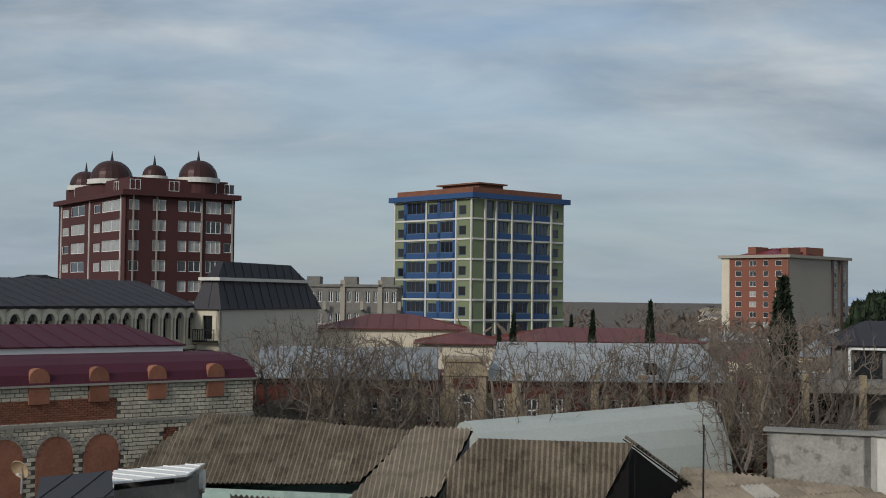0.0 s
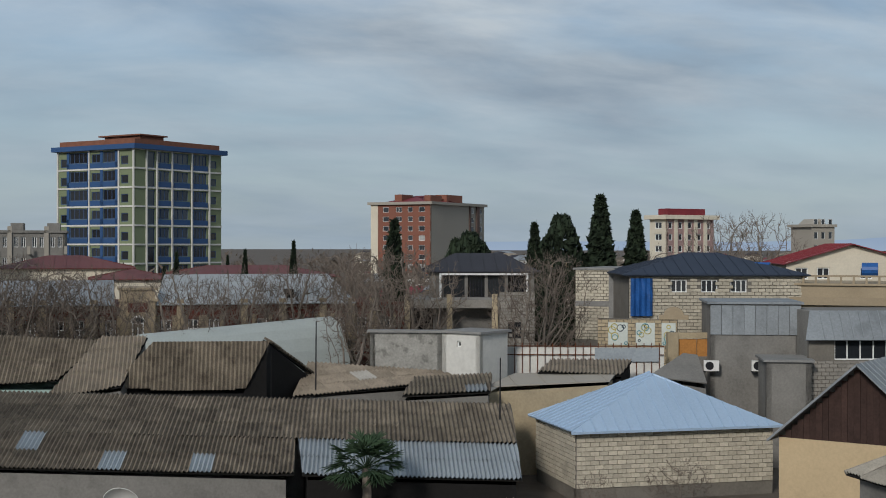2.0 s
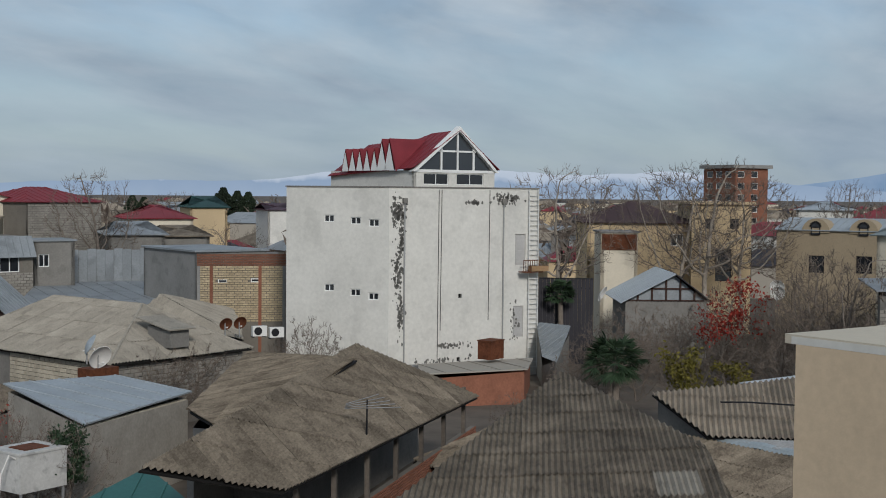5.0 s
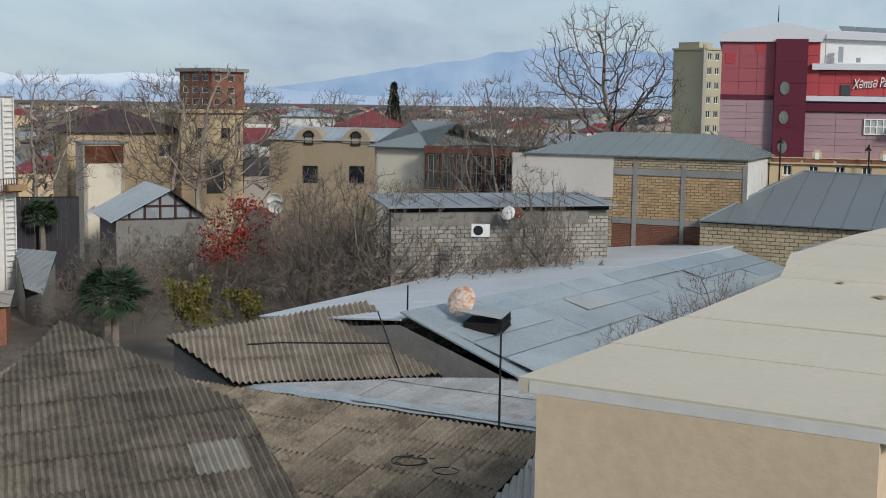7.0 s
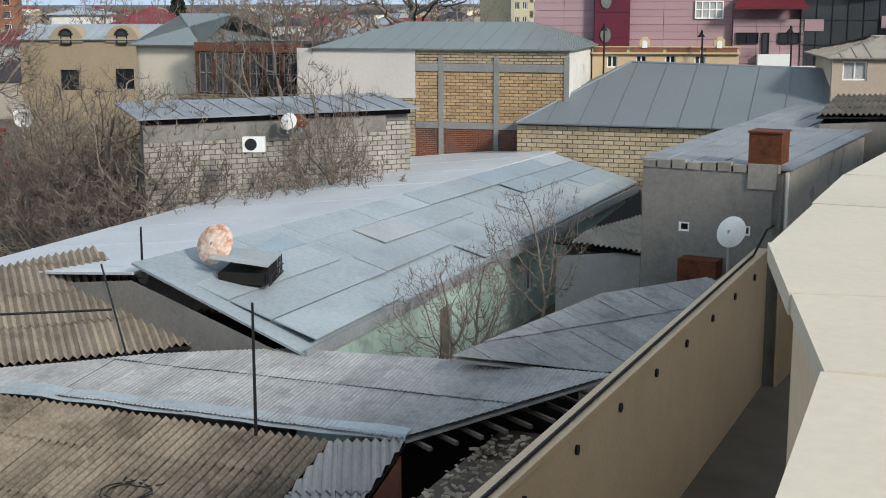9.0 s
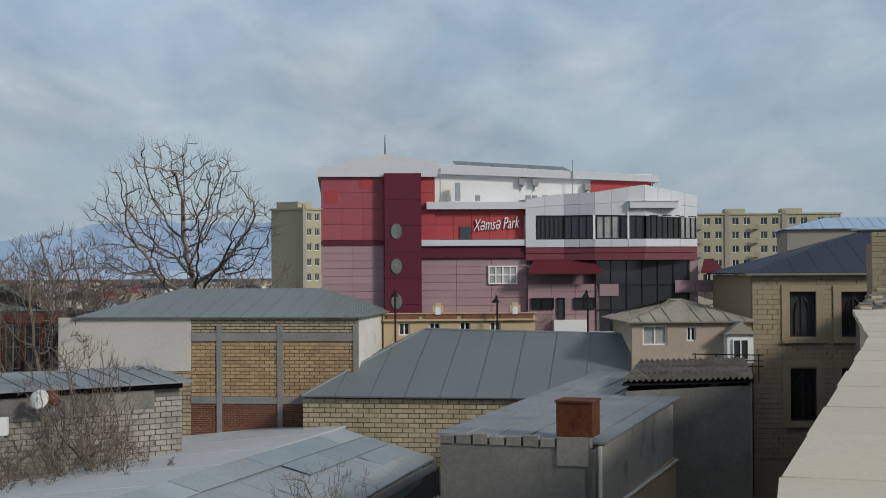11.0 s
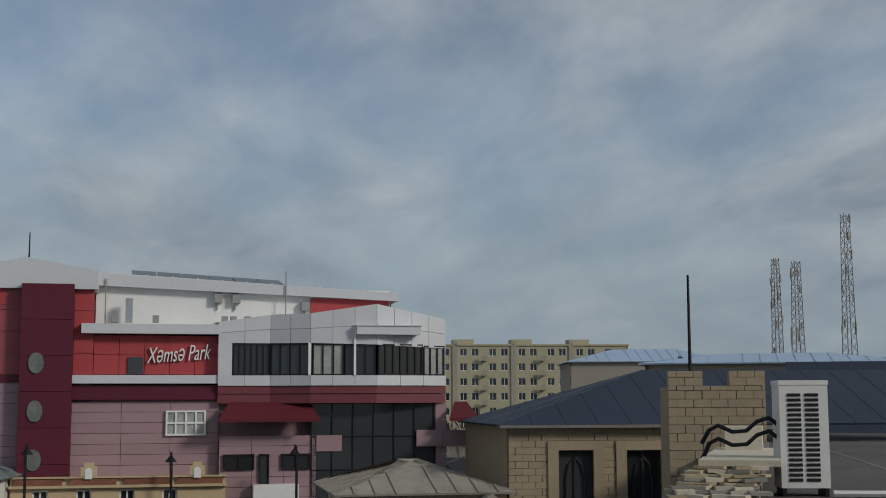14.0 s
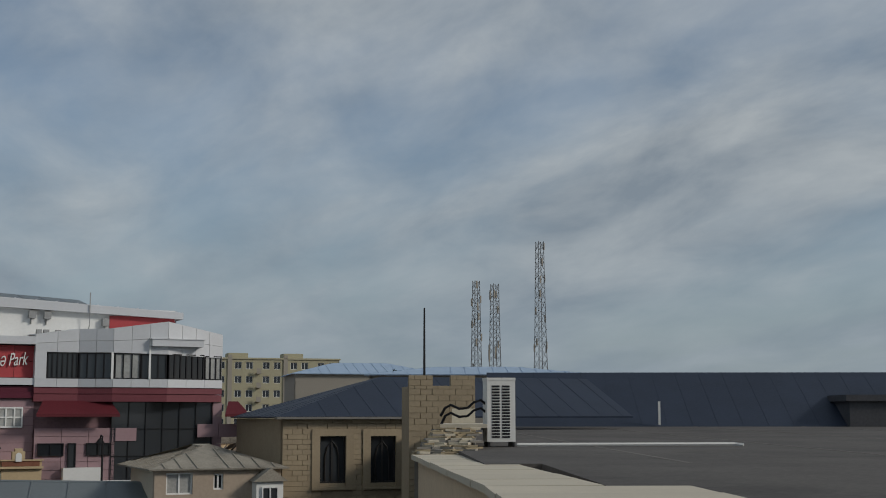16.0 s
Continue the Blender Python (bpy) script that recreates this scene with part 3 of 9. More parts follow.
for fx in (0.0, 0.42, 0.80, 0.985):
    part("white_rib", boxes((fx * gw, -0.2, 0, fx * gw + 0.24, -0.004, GZ)), WHITE, green)
part("roof_parapet", boxes((0.2, 0.2, GZ + 0.7, gw - 0.2, 0.45, GZ + 1.5), (gw - 0.45, 0.45, GZ + 0.7, gw - 0.2, GD - 0.2, GZ + 1.5), (0.2, GD - 0.45, GZ + 0.7, gw - 0.5, GD - 0.2, GZ + 1.5), (gw * 0.45, 2.5, GZ + 0.7, gw - 1.5, GD * 0.4, GZ + 2.1), (gw * 0.4, 2.0, GZ + 2.1, gw - 1.0, GD * 0.42, GZ + 2.3)), BRICKRED, green)

orange, ow, os_ = tower("apartment_tower", (83.37, 334.16), (95.14, 321.22), 28.75, 21.45, "terracotta apartment tower with a blank greige side wall", ORANGE, GREIGE, 9,
    [(0.03, 0.09, 0.2, 0.75, 1), (0.2, 0.3, 0.2, 0.75, 1), (0.42, 0.52, 0.2, 0.75, 2), (0.62, 0.7, 0.2, 0.75, 1), (0.8, 0.9, 0.2, 0.75, 1)],
    [(0.74, 0.80, 0.2, 0.8, 1), (0.90, 0.96, 0.2, 0.8, 1)], 0.0, 0, 0, trim=GREIGE, pane=[CURTAIN, GLASS, GLASS])
OD, OZ = 28.75, 21.45
part("corner_strip", boxes((0, -0.15, 0, ow * 0.12, -0.004, OZ)), CREAM, orange)
part("stair_bay", boxes((OD * 0.70, -0.3, 0, OD * 0.73, -0.004, OZ), (OD * 0.83, -0.5, 0, OD * 0.88, -0.004, OZ)), mat("brown_render", (0.12, 0.08, 0.065)), orange, m=side_right(ow))
for f in hip_faces(ow * 0.75, OD * 0.6, OZ + 0.7, OZ + 2.6, 0):
    seamed(orange, [(x + ow * 0.15, y + OD * 0.05, z) for x, y, z in f], RED_ROOF, 2.5)
part("lift_house", boxes((ow * 0.3, OD * 0.1, OZ + 0.7, ow * 0.42, OD * 0.3, OZ + 2.7), (ow * 0.6, OD * 0.5, OZ + 0.7, ow * 0.8, OD * 0.8, OZ + 2.9), (ow * 0.8, OD * 0.1, OZ + 0.7, ow * 0.9, OD * 0.3, OZ + 2.4)), ORANGE, orange)

pinkt, pw_, ps_ = tower("apartment_tower", (97.96, 210.91), (98.83, 206.6), 10.18, 15.59, "cream and pink apartment tower with a brown roof", CREAM, mat("dusty_pink_render", (0.33, 0.22, 0.2)), 8,
    [(0.3, 0.7, 0.2, 0.75, 2)], [(0.04, 0.12, 0.2, 0.75, 1), (0.25, 0.33, 0.2, 0.75, 1), (0.45, 0.53, 0.2, 0.75, 1), (0.65, 0.73, 0.2, 0.75, 1), (0.85, 0.93, 0.2, 0.75, 1)], 0.0, 0, 0, trim=CREAM)
for fx in (0.15, 0.36, 0.57, 0.78):
    part("cream_strip", boxes((fx * 10.18, -0.15, 0, (fx + 0.07) * 10.18, -0.004, 15.59)), CREAM, pinkt, m=side_right(pw_))
part("roof_cap", boxes((1, 1, 15.59 + 0.7, pw_ - 1, 10.18 - 1, 15.59 + 1.8)), RED_ROOF, pinkt)
slim, sw_ = place("apartment_tower", (159.81, 254.67), (165.63, 254.82), "slim tan apartment tower with a pointed crown", "tower block", "tower blocks")
SZ = 15.27
facade(slim, sw_, 0, SZ, [(sw_ * a, 1.5 + 2.8 * k, sw_ * 0.16, 1.5) for a in (0.1, 0.42, 0.74) for k in range(6)], GREIGE)
for a in (0.1, 0.42, 0.74):
    for k in range(6):
        window(slim, Matrix.Translation((sw_ * a, 0.1, 1.5 + 2.8 * k)), sw_ * 0.16, 1.5, 1)
bm = boxes((0.3, 0.3, 0, sw_ - 0.3, 8, SZ), (-0.4, -0.4, SZ, sw_ + 0.4, 8.4, SZ + 0.6))
prism(bm, [(sw_ * 0.25, SZ + 0.6), (sw_ * 0.75, SZ + 0.6), (sw_ * 0.5, SZ + 1.8)], 1.0, 7.0)
part("core", bm, GREIGE, slim)

# ---- apartment blocks beyond the shopping centre ----
def slab_block(A, B, depth, top, floors, bays, label, wall):
    ob, w = place("apartment_block", A, B, label, "apartment block", "apartment blocks")
    step = top / floors
    bay = w / bays
    holes = []
    for k in range(floors):
        for i in range(bays):
            holes.append((i * bay + bay * 0.2, k * step + step * 0.3, bay * 0.24, step * 0.5))
            holes.append((i * bay + bay * 0.6, k * step + step * 0.3, bay * 0.24, step * 0.5))
    facade(ob, w, 0, top, holes, wall)
    for x, z, ww, hh in holes:
        window(ob, Matrix.Translation((x, 0.12, z)), ww, hh, 2, 1, 0.07)
    for i in range(0, bays, 2):
        bm = bmesh.new()
        for k in range(1, floors):
            box(bm, i * bay + bay * 0.95, -1.0, k * step - 0.1, i * bay + bay * 1.12, 0.0, k * step)
            box(bm, i * bay + bay * 0.95, -1.0, k * step, i * bay + bay * 1.12, -0.92, k * step + 0.9)
        part("balcony_stack", bm, GREIGE, ob)
        part("stair_strip", boxes((i * bay - 0.3, -0.2, 0, i * bay + bay * 0.1, -0.004, top + 0.8)), GREIGE, ob)
    part("core", boxes((0.28, 0.3, 0, w - 0.01, depth, top), (-0.2, -0.2, top, w + 0.2, depth + 0.2, top + 0.3), *[(i * bay, 1, top + 0.3, i * bay + bay * 0.7, 5, top + 1.2) for i in range(0, bays, 2)]), wall, ob)
    facade(ob, depth, 0, top, [], wall, side_right(w))
    facade(ob, depth, 0, top, [], wall, side_left(depth))
    return ob


PALEY = mat("pale_yellow_render", (0.40, 0.37, 0.25), 0.85, var=0.08, scale=0.05)
slab_block((248.19, -56.33), (241.89, -98.8), 12, 21.35, 8, 8, "long pale yellow apartment block with grey stairwells", PALEY)
slab_block((193.82, 1.58), (201.36, -4.08), 6, 20.01, 9, 2, "pale grey and yellow apartment block", PALEY)


# ---- hotel with arches, school and barns ----
hotel, hw = place("hotel", (-21.48, 98.28), (-13.01, 115.77), "cream stone hotel with arches and a dark roof", "hotel")
HZ = 10.75
HB = HZ - 2.6
arch = []
na = 14
for i in range(na):
    arch.append((hw * (i + 0.22) / na, HB + 0.6, hw * 0.56 / na, 1.35))
facade(hotel, hw, 0, HZ, arch, CREAM)
for x, z, ww, hh in arch:
    window(hotel, Matrix.Translation((x, 0.2, z)), ww, hh, 1, 1, 0.05, BLACK, GLASS)
    bm = bmesh.new()
    c, r = x + ww / 2, ww / 2
    pts = [(c + (r + 0.28) * math.cos(math.pi * k / 10), z + hh + (r + 0.28) * math.sin(math.pi * k / 10)) for k in range(11)]
    ins = [(c + r * math.cos(math.pi * k / 10), z + hh + r * math.sin(math.pi * k / 10)) for k in range(10, -1, -1)]
    for k in range(10):
        prism(bm, [pts[k], pts[k + 1], ins[9 - k], ins[10 - k]], -0.25, 0.1)
    part("arch_moulding", bm, CREAM, hotel)
    bm = bmesh.new()
    prism(bm, ins, -0.06, -0.004)
    part("arch_glass", bm, GLASS, hotel)
    part("column", boxes((x - 0.22, -0.22, z - 0.3, x - 0.04, -0.004, z + hh), (x + ww + 0.04, -0.22, z - 0.3, x + ww + 0.22, -0.004, z + hh)), CREAM, hotel)
part("cornice", boxes((-0.3, -0.35, HB + 0.0, hw, -0.002, HB + 0.25), (0, 0.3, 0, hw, 9, HZ - 0.02)), CREAM, hotel)
HR = 12.12
seamed(hotel, [(-0.2, -0.2, HZ + 0.15), (hw, -0.2, HZ + 0.15), (hw, 4.5, HR + 0.35), (-0.2, 4.5, HR + 0.35)], DARK_ROOF, 1.2, 0.15)
hblk, hbw = place("hotel_corner_block", (-12.96, 115.37), (-11.33, 114.66), "cream stone hotel corner block with a steep dark mansard roof", "hotel")
HZ2 = 10.67
HBD = 14.6
facade(hblk, hbw, 0, HZ2, [(hbw * 0.3, HZ2 - 1.9, hbw * 0.4, 1.5), (hbw * 0.3, HZ2 - 4.0, hbw * 0.45, 1.4)], CREAM)
window(hblk, Matrix.Translation((hbw * 0.3, 0.2, HZ2 - 1.9)), hbw * 0.4, 1.5, 1, 1, 0.06, BLACK)
window(hblk, Matrix.Translation((hbw * 0.3, 0.2, HZ2 - 4.0)), hbw * 0.45, 1.4, 1, 1, 0.06, BLACK)
facade(hblk, HBD, 0, HZ2, [], mat("pale_stone_courses", (0.50, 0.47, 0.40), 0.85, rnd=0.06, var=0.1, scale=0.4), side_right(hbw))
part("balcony", boxes((0.1, -0.5, HZ2 - 2.1, hbw - 0.1, 0, HZ2 - 2.0), *[(0.1 + i * (hbw - 0.25) / 9, -0.5, HZ2 - 2.0, 0.14 + i * (hbw - 0.25) / 9, -0.46, HZ2 - 1.3) for i in range(10)], (0.1, -0.5, HZ2 - 1.34, hbw - 0.1, -0.46, HZ2 - 1.28)), BLACK, hblk)
part("core", boxes((0.28, 0.28, 0, hbw - 0.28, HBD, HZ2 - 0.05)), CREAM, hblk)
HM = 12.67
HT = 13.78
o, i_ = 0.2, 1.2
P0 = [(-o, -o, HZ2), (hbw + o, -o, HZ2), (hbw + o, HBD + o, HZ2), (-o, HBD + o, HZ2)]
P1 = [(i_ * .35, i_ * .35, HM), (hbw - i_ * .35, i_ * .35, HM), (hbw - i_ * .35, HBD - i_, HM), (i_ * .35, HBD - i_, HM)]
P2 = [(hbw * .4, 1.6, HT), (hbw * .6, 1.6, HT), (hbw * .6, HBD - 3.2, HT), (hbw * .4, HBD - 3.2, HT)]
for k in range(4):
    seamed(hblk, [P0[k], P0[(k + 1) % 4], P1[(k + 1) % 4], P1[k]], DARK_ROOF, 1.2, 0.1, name="mansard")
    seamed(hblk, [P1[k], P1[(k + 1) % 4], P2[(k + 1) % 4], P2[k]], DARK_ROOF, 1.2, 0.1, name="upper_roof")
part("roof_cornice", boxes((0.1, 0.1, HM - 0.15, hbw - 0.1, HBD - 0.8, HM + 0.06)), WHITE, hblk)

# brick barn with bricked-up arches
barn, bw_ = place("brick_barn", (-17.02, 81.96), (-7.16, 89.33), "old stone barn with bricked-up arches and a maroon curved roof", "barn")
BZ = 7.91
B0 = BZ - 5.5
bricked = []
for cx in (1.04, 3.11, 5.12):
    bricked.append((cx - 0.78, B0, 1.56, BZ - 2.75 - B0))
for cx in (8.25, 10.82):
    bricked.append((cx - 0.34, BZ - 3.0, 0.68, 1.1))
facade(barn, bw_, 0, BZ, [], MORTAR)
blocks(barn, bw_, B0, BZ - 0.05, BLOCK_PALE, Matrix.Translation((0, -0.06, 0)), 0.36, 0.17, [*bricked, (0, BZ - 1.45, bw_ * 0.47, 0.95)], seed=11)
blocks(barn, bw_ * 0.47 - 0.1, BZ - 1.45, BZ - 0.5, BRICKRED, Matrix.Translation((0.05, -0.055, 0)), 0.26, 0.09, seed=12, backing=BRICKRED)
for x, z, ww, hh in bricked:
    blocks(barn, ww, z, z + hh, BRICKRED, Matrix.Translation((x, -0.03, 0)), 0.26, 0.09, seed=13, backing=BRICKRED)
    if ww > 1:
        bm = bmesh.new()
        for k in range(11):
            a = math.pi * (k + 0.5) / 11
            box(bm, -0.06, -0.12, 0.75, 0.06, -0.05, 1.0, Matrix.Translation((x + ww / 2, 0, z + hh)) @ pose(0, 0, 0, 0, 90 - math.degrees(a), 0))
        part("arch_ring", bm, BLOCK_GREY, barn)
        bm = bmesh.new()
        prism(bm, [(x + 0.01, z), (x + ww - 0.01, z)] + [(x + ww / 2 + 0.77 * math.cos(t * math.pi / 14), z + hh - 0.02 + 0.77 * math.sin(t * math.pi / 14)) for t in range(15)], -0.085, -0.05)
        part("arch_infill", bm, BRICKRED, barn)
for cx in (2.39, 4.93, 7.55, 10.36):
    bm = bmesh.new()
    prism(bm, [(cx - 0.42, BZ - 0.7), (cx + 0.42, BZ - 0.7), (cx + 0.42, BZ + 0.3), *[(cx + 0.42 * math.cos(a * math.pi / 8), BZ + 0.3 + 0.42 * math.sin(a * math.pi / 8)) for a in range(1, 8)], (cx - 0.42, BZ + 0.3)], -0.16, 0.3)
    part("dormer", bm, BRICKRED, barn)
part("cornice", boxes((-0.05, -0.2, BZ - 0.03, bw_ + 0.05, 0.2, BZ + 0.06), (0, -0.12, BZ - 1.62, bw_, -0.01, BZ - 1.48), (0.3, 0.3, 0, bw_ - 0.3, 9, BZ - 0.05)), BLOCK_GREY, barn)
facade(barn, 9, 0, BZ, [], BLOCK_GREY, side_right(bw_))
bm = bmesh.new()
prof = [(-0.2, BZ + 0.06), (0.0, BZ + 0.45), (0.5, BZ + 0.8), (1.4, BZ + 1.05), (2.6, BZ + 1.15)]
for (a, b), (c, d) in zip(prof, prof[1:]):
    vs = [bm.verts.new(v) for v in ((-1, a, b), (bw_ + 0.1, a, b), (bw_ - c * 0.25, c, d), (-1, c, d))]
    bm.faces.new(vs)
    vs2 = [bm.verts.new(v) for v in ((bw_ + 0.1, a, b), (bw_ + 0.1, 8, b), (bw_ - c * 0.25, 8, d), (bw_ - c * 0.25, c, d))]
    bm.faces.new(vs2)
part("curved_roof", bm, PURPLE, barn)
part("white_band", boxes((-1, 2.7, BZ + 1.0, bw_ - 2.0, 3.0, BZ + 1.45)), WHITE_PAINT, barn)
seamed(barn, [(-1, 2.6, BZ + 1.45), (bw_ - 1.9, 2.6, BZ + 1.45), (bw_ - 3.2, 6.5, BZ + 2.3), (-1, 6.5, BZ + 2.3)], PURPLE, 1.0)

# school: long brick front
school, sw = place("school", (-7.97, 97.4), (20, 95.59), "long old red brick school with stone piers and arched windows", "school")
SZ0 = 7.48
swins = []
for cx, ww in ((4.59, 0.62), (6.24, 0.62), (7.45, 0.62), (9.31, 0.62), (12.65, 0.62), (14.31, 0.62), (15.59, 0.62), (18.6, 0.62), (20.59, 0.62), (21.59, 0.62), (23.6, 0.62), (25.03, 0.62), (26.61, 0.62)):
    swins.append((cx - ww / 2, SZ0 - 2.15, ww, 1.2))
DARKBRICK = mat("old_dark_brick", (0.11, 0.036, 0.026), 0.92, var=0.35, scale=1.5, fine=12)
facade(school, sw, 0, SZ0, swins, DARKBRICK)
for x, z, ww, hh in swins:
    window(school, Matrix.Translation((x, 0.1, z)), ww, hh, 2, 2, 0.07, WHITE_PAINT, GLASS, False, True)
    part("window_surround", boxes((x - 0.32, -0.06, z - 0.3, x - 0.04, -0.003, z + hh + 0.25), (x + ww + 0.04, -0.06, z - 0.3, x + ww + 0.32, -0.003, z + hh + 0.25)), TAN, school)
for cx in (3.45, 5.3, 8.31, 10.02, 11.87, 13.51, 17.46, 19.88, 22.46, 24.31, 25.74):
    part("pier", boxes((cx - 0.22, -0.25, 0, cx + 0.22, -0.004, SZ0 + 0.3)), TAN, school)
part("string_course", boxes((0, -0.18, SZ0 - 0.25, sw, -0.005, SZ0 - 0.05), (0.3, 0.3, 0, sw - 0.3, 9, SZ0 - 0.02)), DARKBRICK, school)
SG = 10.93
part("gate_house", boxes((SG - 1.05, -0.5, 0, SG + 1.05, 3, SZ0 + 0.9), (SG - 1.2, -0.6, SZ0 + 0.9, SG + 1.2, 3.1, SZ0 + 1.05), (SG - 1.2, -0.6, SZ0 + 0.2, SG + 1.2, -0.5, SZ0 + 0.35)), TAN, school)
window(school, Matrix.Translation((SG - 0.35, -0.53, SZ0 - 2.4)), 0.7, 1.3, 2, 1, 0.07, WHITE_PAINT, GLASS, False, True)
part("sign_board", boxes((SG - 0.6, -0.56, SZ0 - 0.45, SG + 0.6, -0.505, SZ0 + 0.1)), DARKBRICK, school)
S1, S2 = 11.95, 24.6
seamed(school, [(S1, -0.4, SZ0), (S2, -0.4, SZ0), (S2 - 1, 4.5, SZ0 + 1.75), (S1 + 0.8, 4.5, SZ0 + 1.75)], mat("pale_tin", (0.34, 0.36, 0.36), 0.55, 0.2, var=0.15, scale=0.2), 0.7)
seamed(school, [(0, -0.4, SZ0), (S1 - 2.4, -0.4, SZ0), (S1 - 2.4, 4.5, SZ0 + 1.4), (0, 4.5, SZ0 + 1.4)], ZINC_OLD, 0.7)
SD = 20.44
part("dormer", boxes((SD - 0.25, 0.4, SZ0 + 0.2, SD + 0.25, 1.6, SZ0 + 0.85)), DARK, school)
# long red-roofed ranges behind the school
def range_house(A, B, depth, ze, zr, label, wall, roof, holes=(), seam=1.0, run=None):
    ob, w = place("house", A, B, label, "house", "houses")
    facade(ob, w, 0, ze, [h for h in holes], wall)
    for x, z, ww, hh in holes:
        window(ob, Matrix.Translation((x, 0.1, z)), ww, hh, 2)
    facade(ob, depth, 0, ze, [], wall, side_right(w))
    facade(ob, depth, 0, ze, [], wall, side_left(depth))
    part("core", boxes((0.3, 0.3, 0, w - 0.3, depth - 0.02, ze - 0.02)), wall, ob)
    for f in hip_faces(w, depth, ze, zr, 0.35, run):
        seamed(ob, f, roof, seam, 0.08)
    return ob


range_house((-5.61, 129.32), (5.43, 128.6), 9, 9.2, 10.25, "long cream house with a rusty red roof", CREAM, BRICK_ROOF)
range_house((1.58, 118.83), (7.68, 118.44), 7, 8.5, 9.26, "cream house with a rusty red hip roof", CREAM, BRICK_ROOF)
range_house((7.67, 125.45), (22.48, 124.49), 9, 8.5, 9.4, "long house with a rusty red roof behind the school", CREAM, BRICK_ROOF)
slab_block((-8.61, 181.62), (2.12, 180.93), 10, 12.66, 5, 5, "old grey five-storey block with cluttered balconies", CEMENT)
range_house((-42.23, 173.77), (-35.19, 173.32), 10, 12.7, 13.61, "house with a dark flat-hipped roof beside the tower", DARK_ROOF, DARK_ROOF)

# barrel-roofed store
BA, BB = (3.04, 84.67), (14.85, 89.92)
store, vw = place("barrel_store", BA, BB, "store with a pale green barrel roof of sheet metal", "store")
VZ = 6.82
bm = bmesh.new()
N_ = 14
ra, rb = [], []
for k in range(N_ + 1):
    a = math.pi * k / N_
    y, z = 2.2 - 2.2 * math.cos(a), 2.2 + (VZ - 2.2) * math.sin(a)
    ra.append(bm.verts.new((0, y, z - 0.5)))
    rb.append(bm.verts.new((vw, y, z)))
for k in range(N_):
    bm.faces.new((ra[k], rb[k], rb[k + 1], ra[k + 1]))
bm.faces.new(ra[::-1])
bm.faces.new(rb)
part("barrel_roof", bm, BARREL, store)
part("wall", boxes((0.05, 0.05, 0, vw - 0.05, 4.35, 2.15)), CEMENT, store)
part("ridge_seam", boxes(*[(vw * k / 8 - 0.02, 1.0, VZ - 1.2, vw * k / 8 + 0.02, 1.1, VZ - 1.15) for k in range(1, 8)]), BARREL, store)


# ---- low houses, near to far ----
def wthing(name, base, label, category, group=""):
    ob = new(name)
    ob.matrix_basis = pose(base[0], base[1], 0)
    return tagged(ob, label, category, group)


def loc(ob, pts):
    o = ob.matrix_basis.translation
    return [(p[0] - o.x, p[1] - o.y, p[2] - o.z) for p in pts]


def face_m(ob, A, B, z=0.0):
    """The wall plane from A to B, in the space of an unturned thing."""
    o = ob.matrix_basis.translation
    return pose(A[0] - o.x, A[1] - o.y, z - o.z, 0, 0, math.degrees(math.atan2(B[1] - A[1], B[0] - A[0])))


def span(A, B):
    return math.hypot(B[0] - A[0], B[1] - A[1])


def skirt(ob, pts, material, drop=0.25, name="wall", to=0.0):
    """Walls under a roof's outline, set in a little, down to the ground."""
    c = sum((Vector(p) for p in pts), Vector()) / len(pts)
    bm = bmesh.new()
    q = [Vector((c.x + (p[0] - c.x) * 0.95, c.y + (p[1] - c.y) * 0.95, p[2] - drop)) for p in pts]
    top, bot = [bm.verts.new(p) for p in q], [bm.verts.new((p.x, p.y, to)) for p in q]
    for i in range(len(q)):
        j = (i + 1) % len(q)
        bm.faces.new((bot[i], bot[j], top[j], top[i]))
    bmesh.ops.recalc_face_normals(bm, faces=bm.faces)
    return part(name, bm, material, ob)


def shed(name, pts, label, material=SLATE, wall=CEMENT, seed=1, w=1.0, h=1.6, category="shed", wave=0.19, amp=0.055, to=0.0, pale=None, seam=None, back=True):
    """A low outbuilding under one or more roof faces given in the world; each face's first side is its eave."""
    base = pts[0][0]
    ob = wthing(name, base, label, category, "low roofs")
    for k, f in enumerate(pts):
        g = loc(ob, f)
        if seam:
            seamed(ob, g, material, seam)
        else:
            corrugated(ob, g, material, w, h, wave, amp, seed + k, back, pale)
        if wall:
            skirt(ob, g, wall, to=to)
    return ob


# the big gabled slate roof in three stretches
shed("slate_shed", [[(-12.51, 83.64, 4.3), (-2.4, 81, 4.3), (-0.19, 82.52, 6.5), (-8.83, 85.7, 6.5)]], "gabled shed with weathered grey-brown corrugated slate sheets", SLATE, MINT, 1, pale=SLATE_PALE)
shed("slate_shed", [[(-3.04, 78.39, 3.95), (0.39, 77.51, 4.5), (1.88, 80.31, 6.6), (-0.25, 81.37, 6.6)]], "lighter tan corrugated roof between two slate sheds", SLATE_TAN, CEMENT, 2)
# its walls are near-black, painted as the shade of the open gable
shed("slate_shed", [[(-0.14, 78.32, 4.3), (6.1, 76.51, 4.3), (7.33, 76.76, 6.5), (1.95, 78.31, 6.5)], [(10.68, 80.3, 4.2), (10.91, 85.49, 4.3), (7.35, 78.54, 6.5), (7.33, 76.76, 6.5)]], "gabled slate shed, its open gable end a wall painted dark as shade", SLATE, DARK, 3, pale=SLATE_PALE)
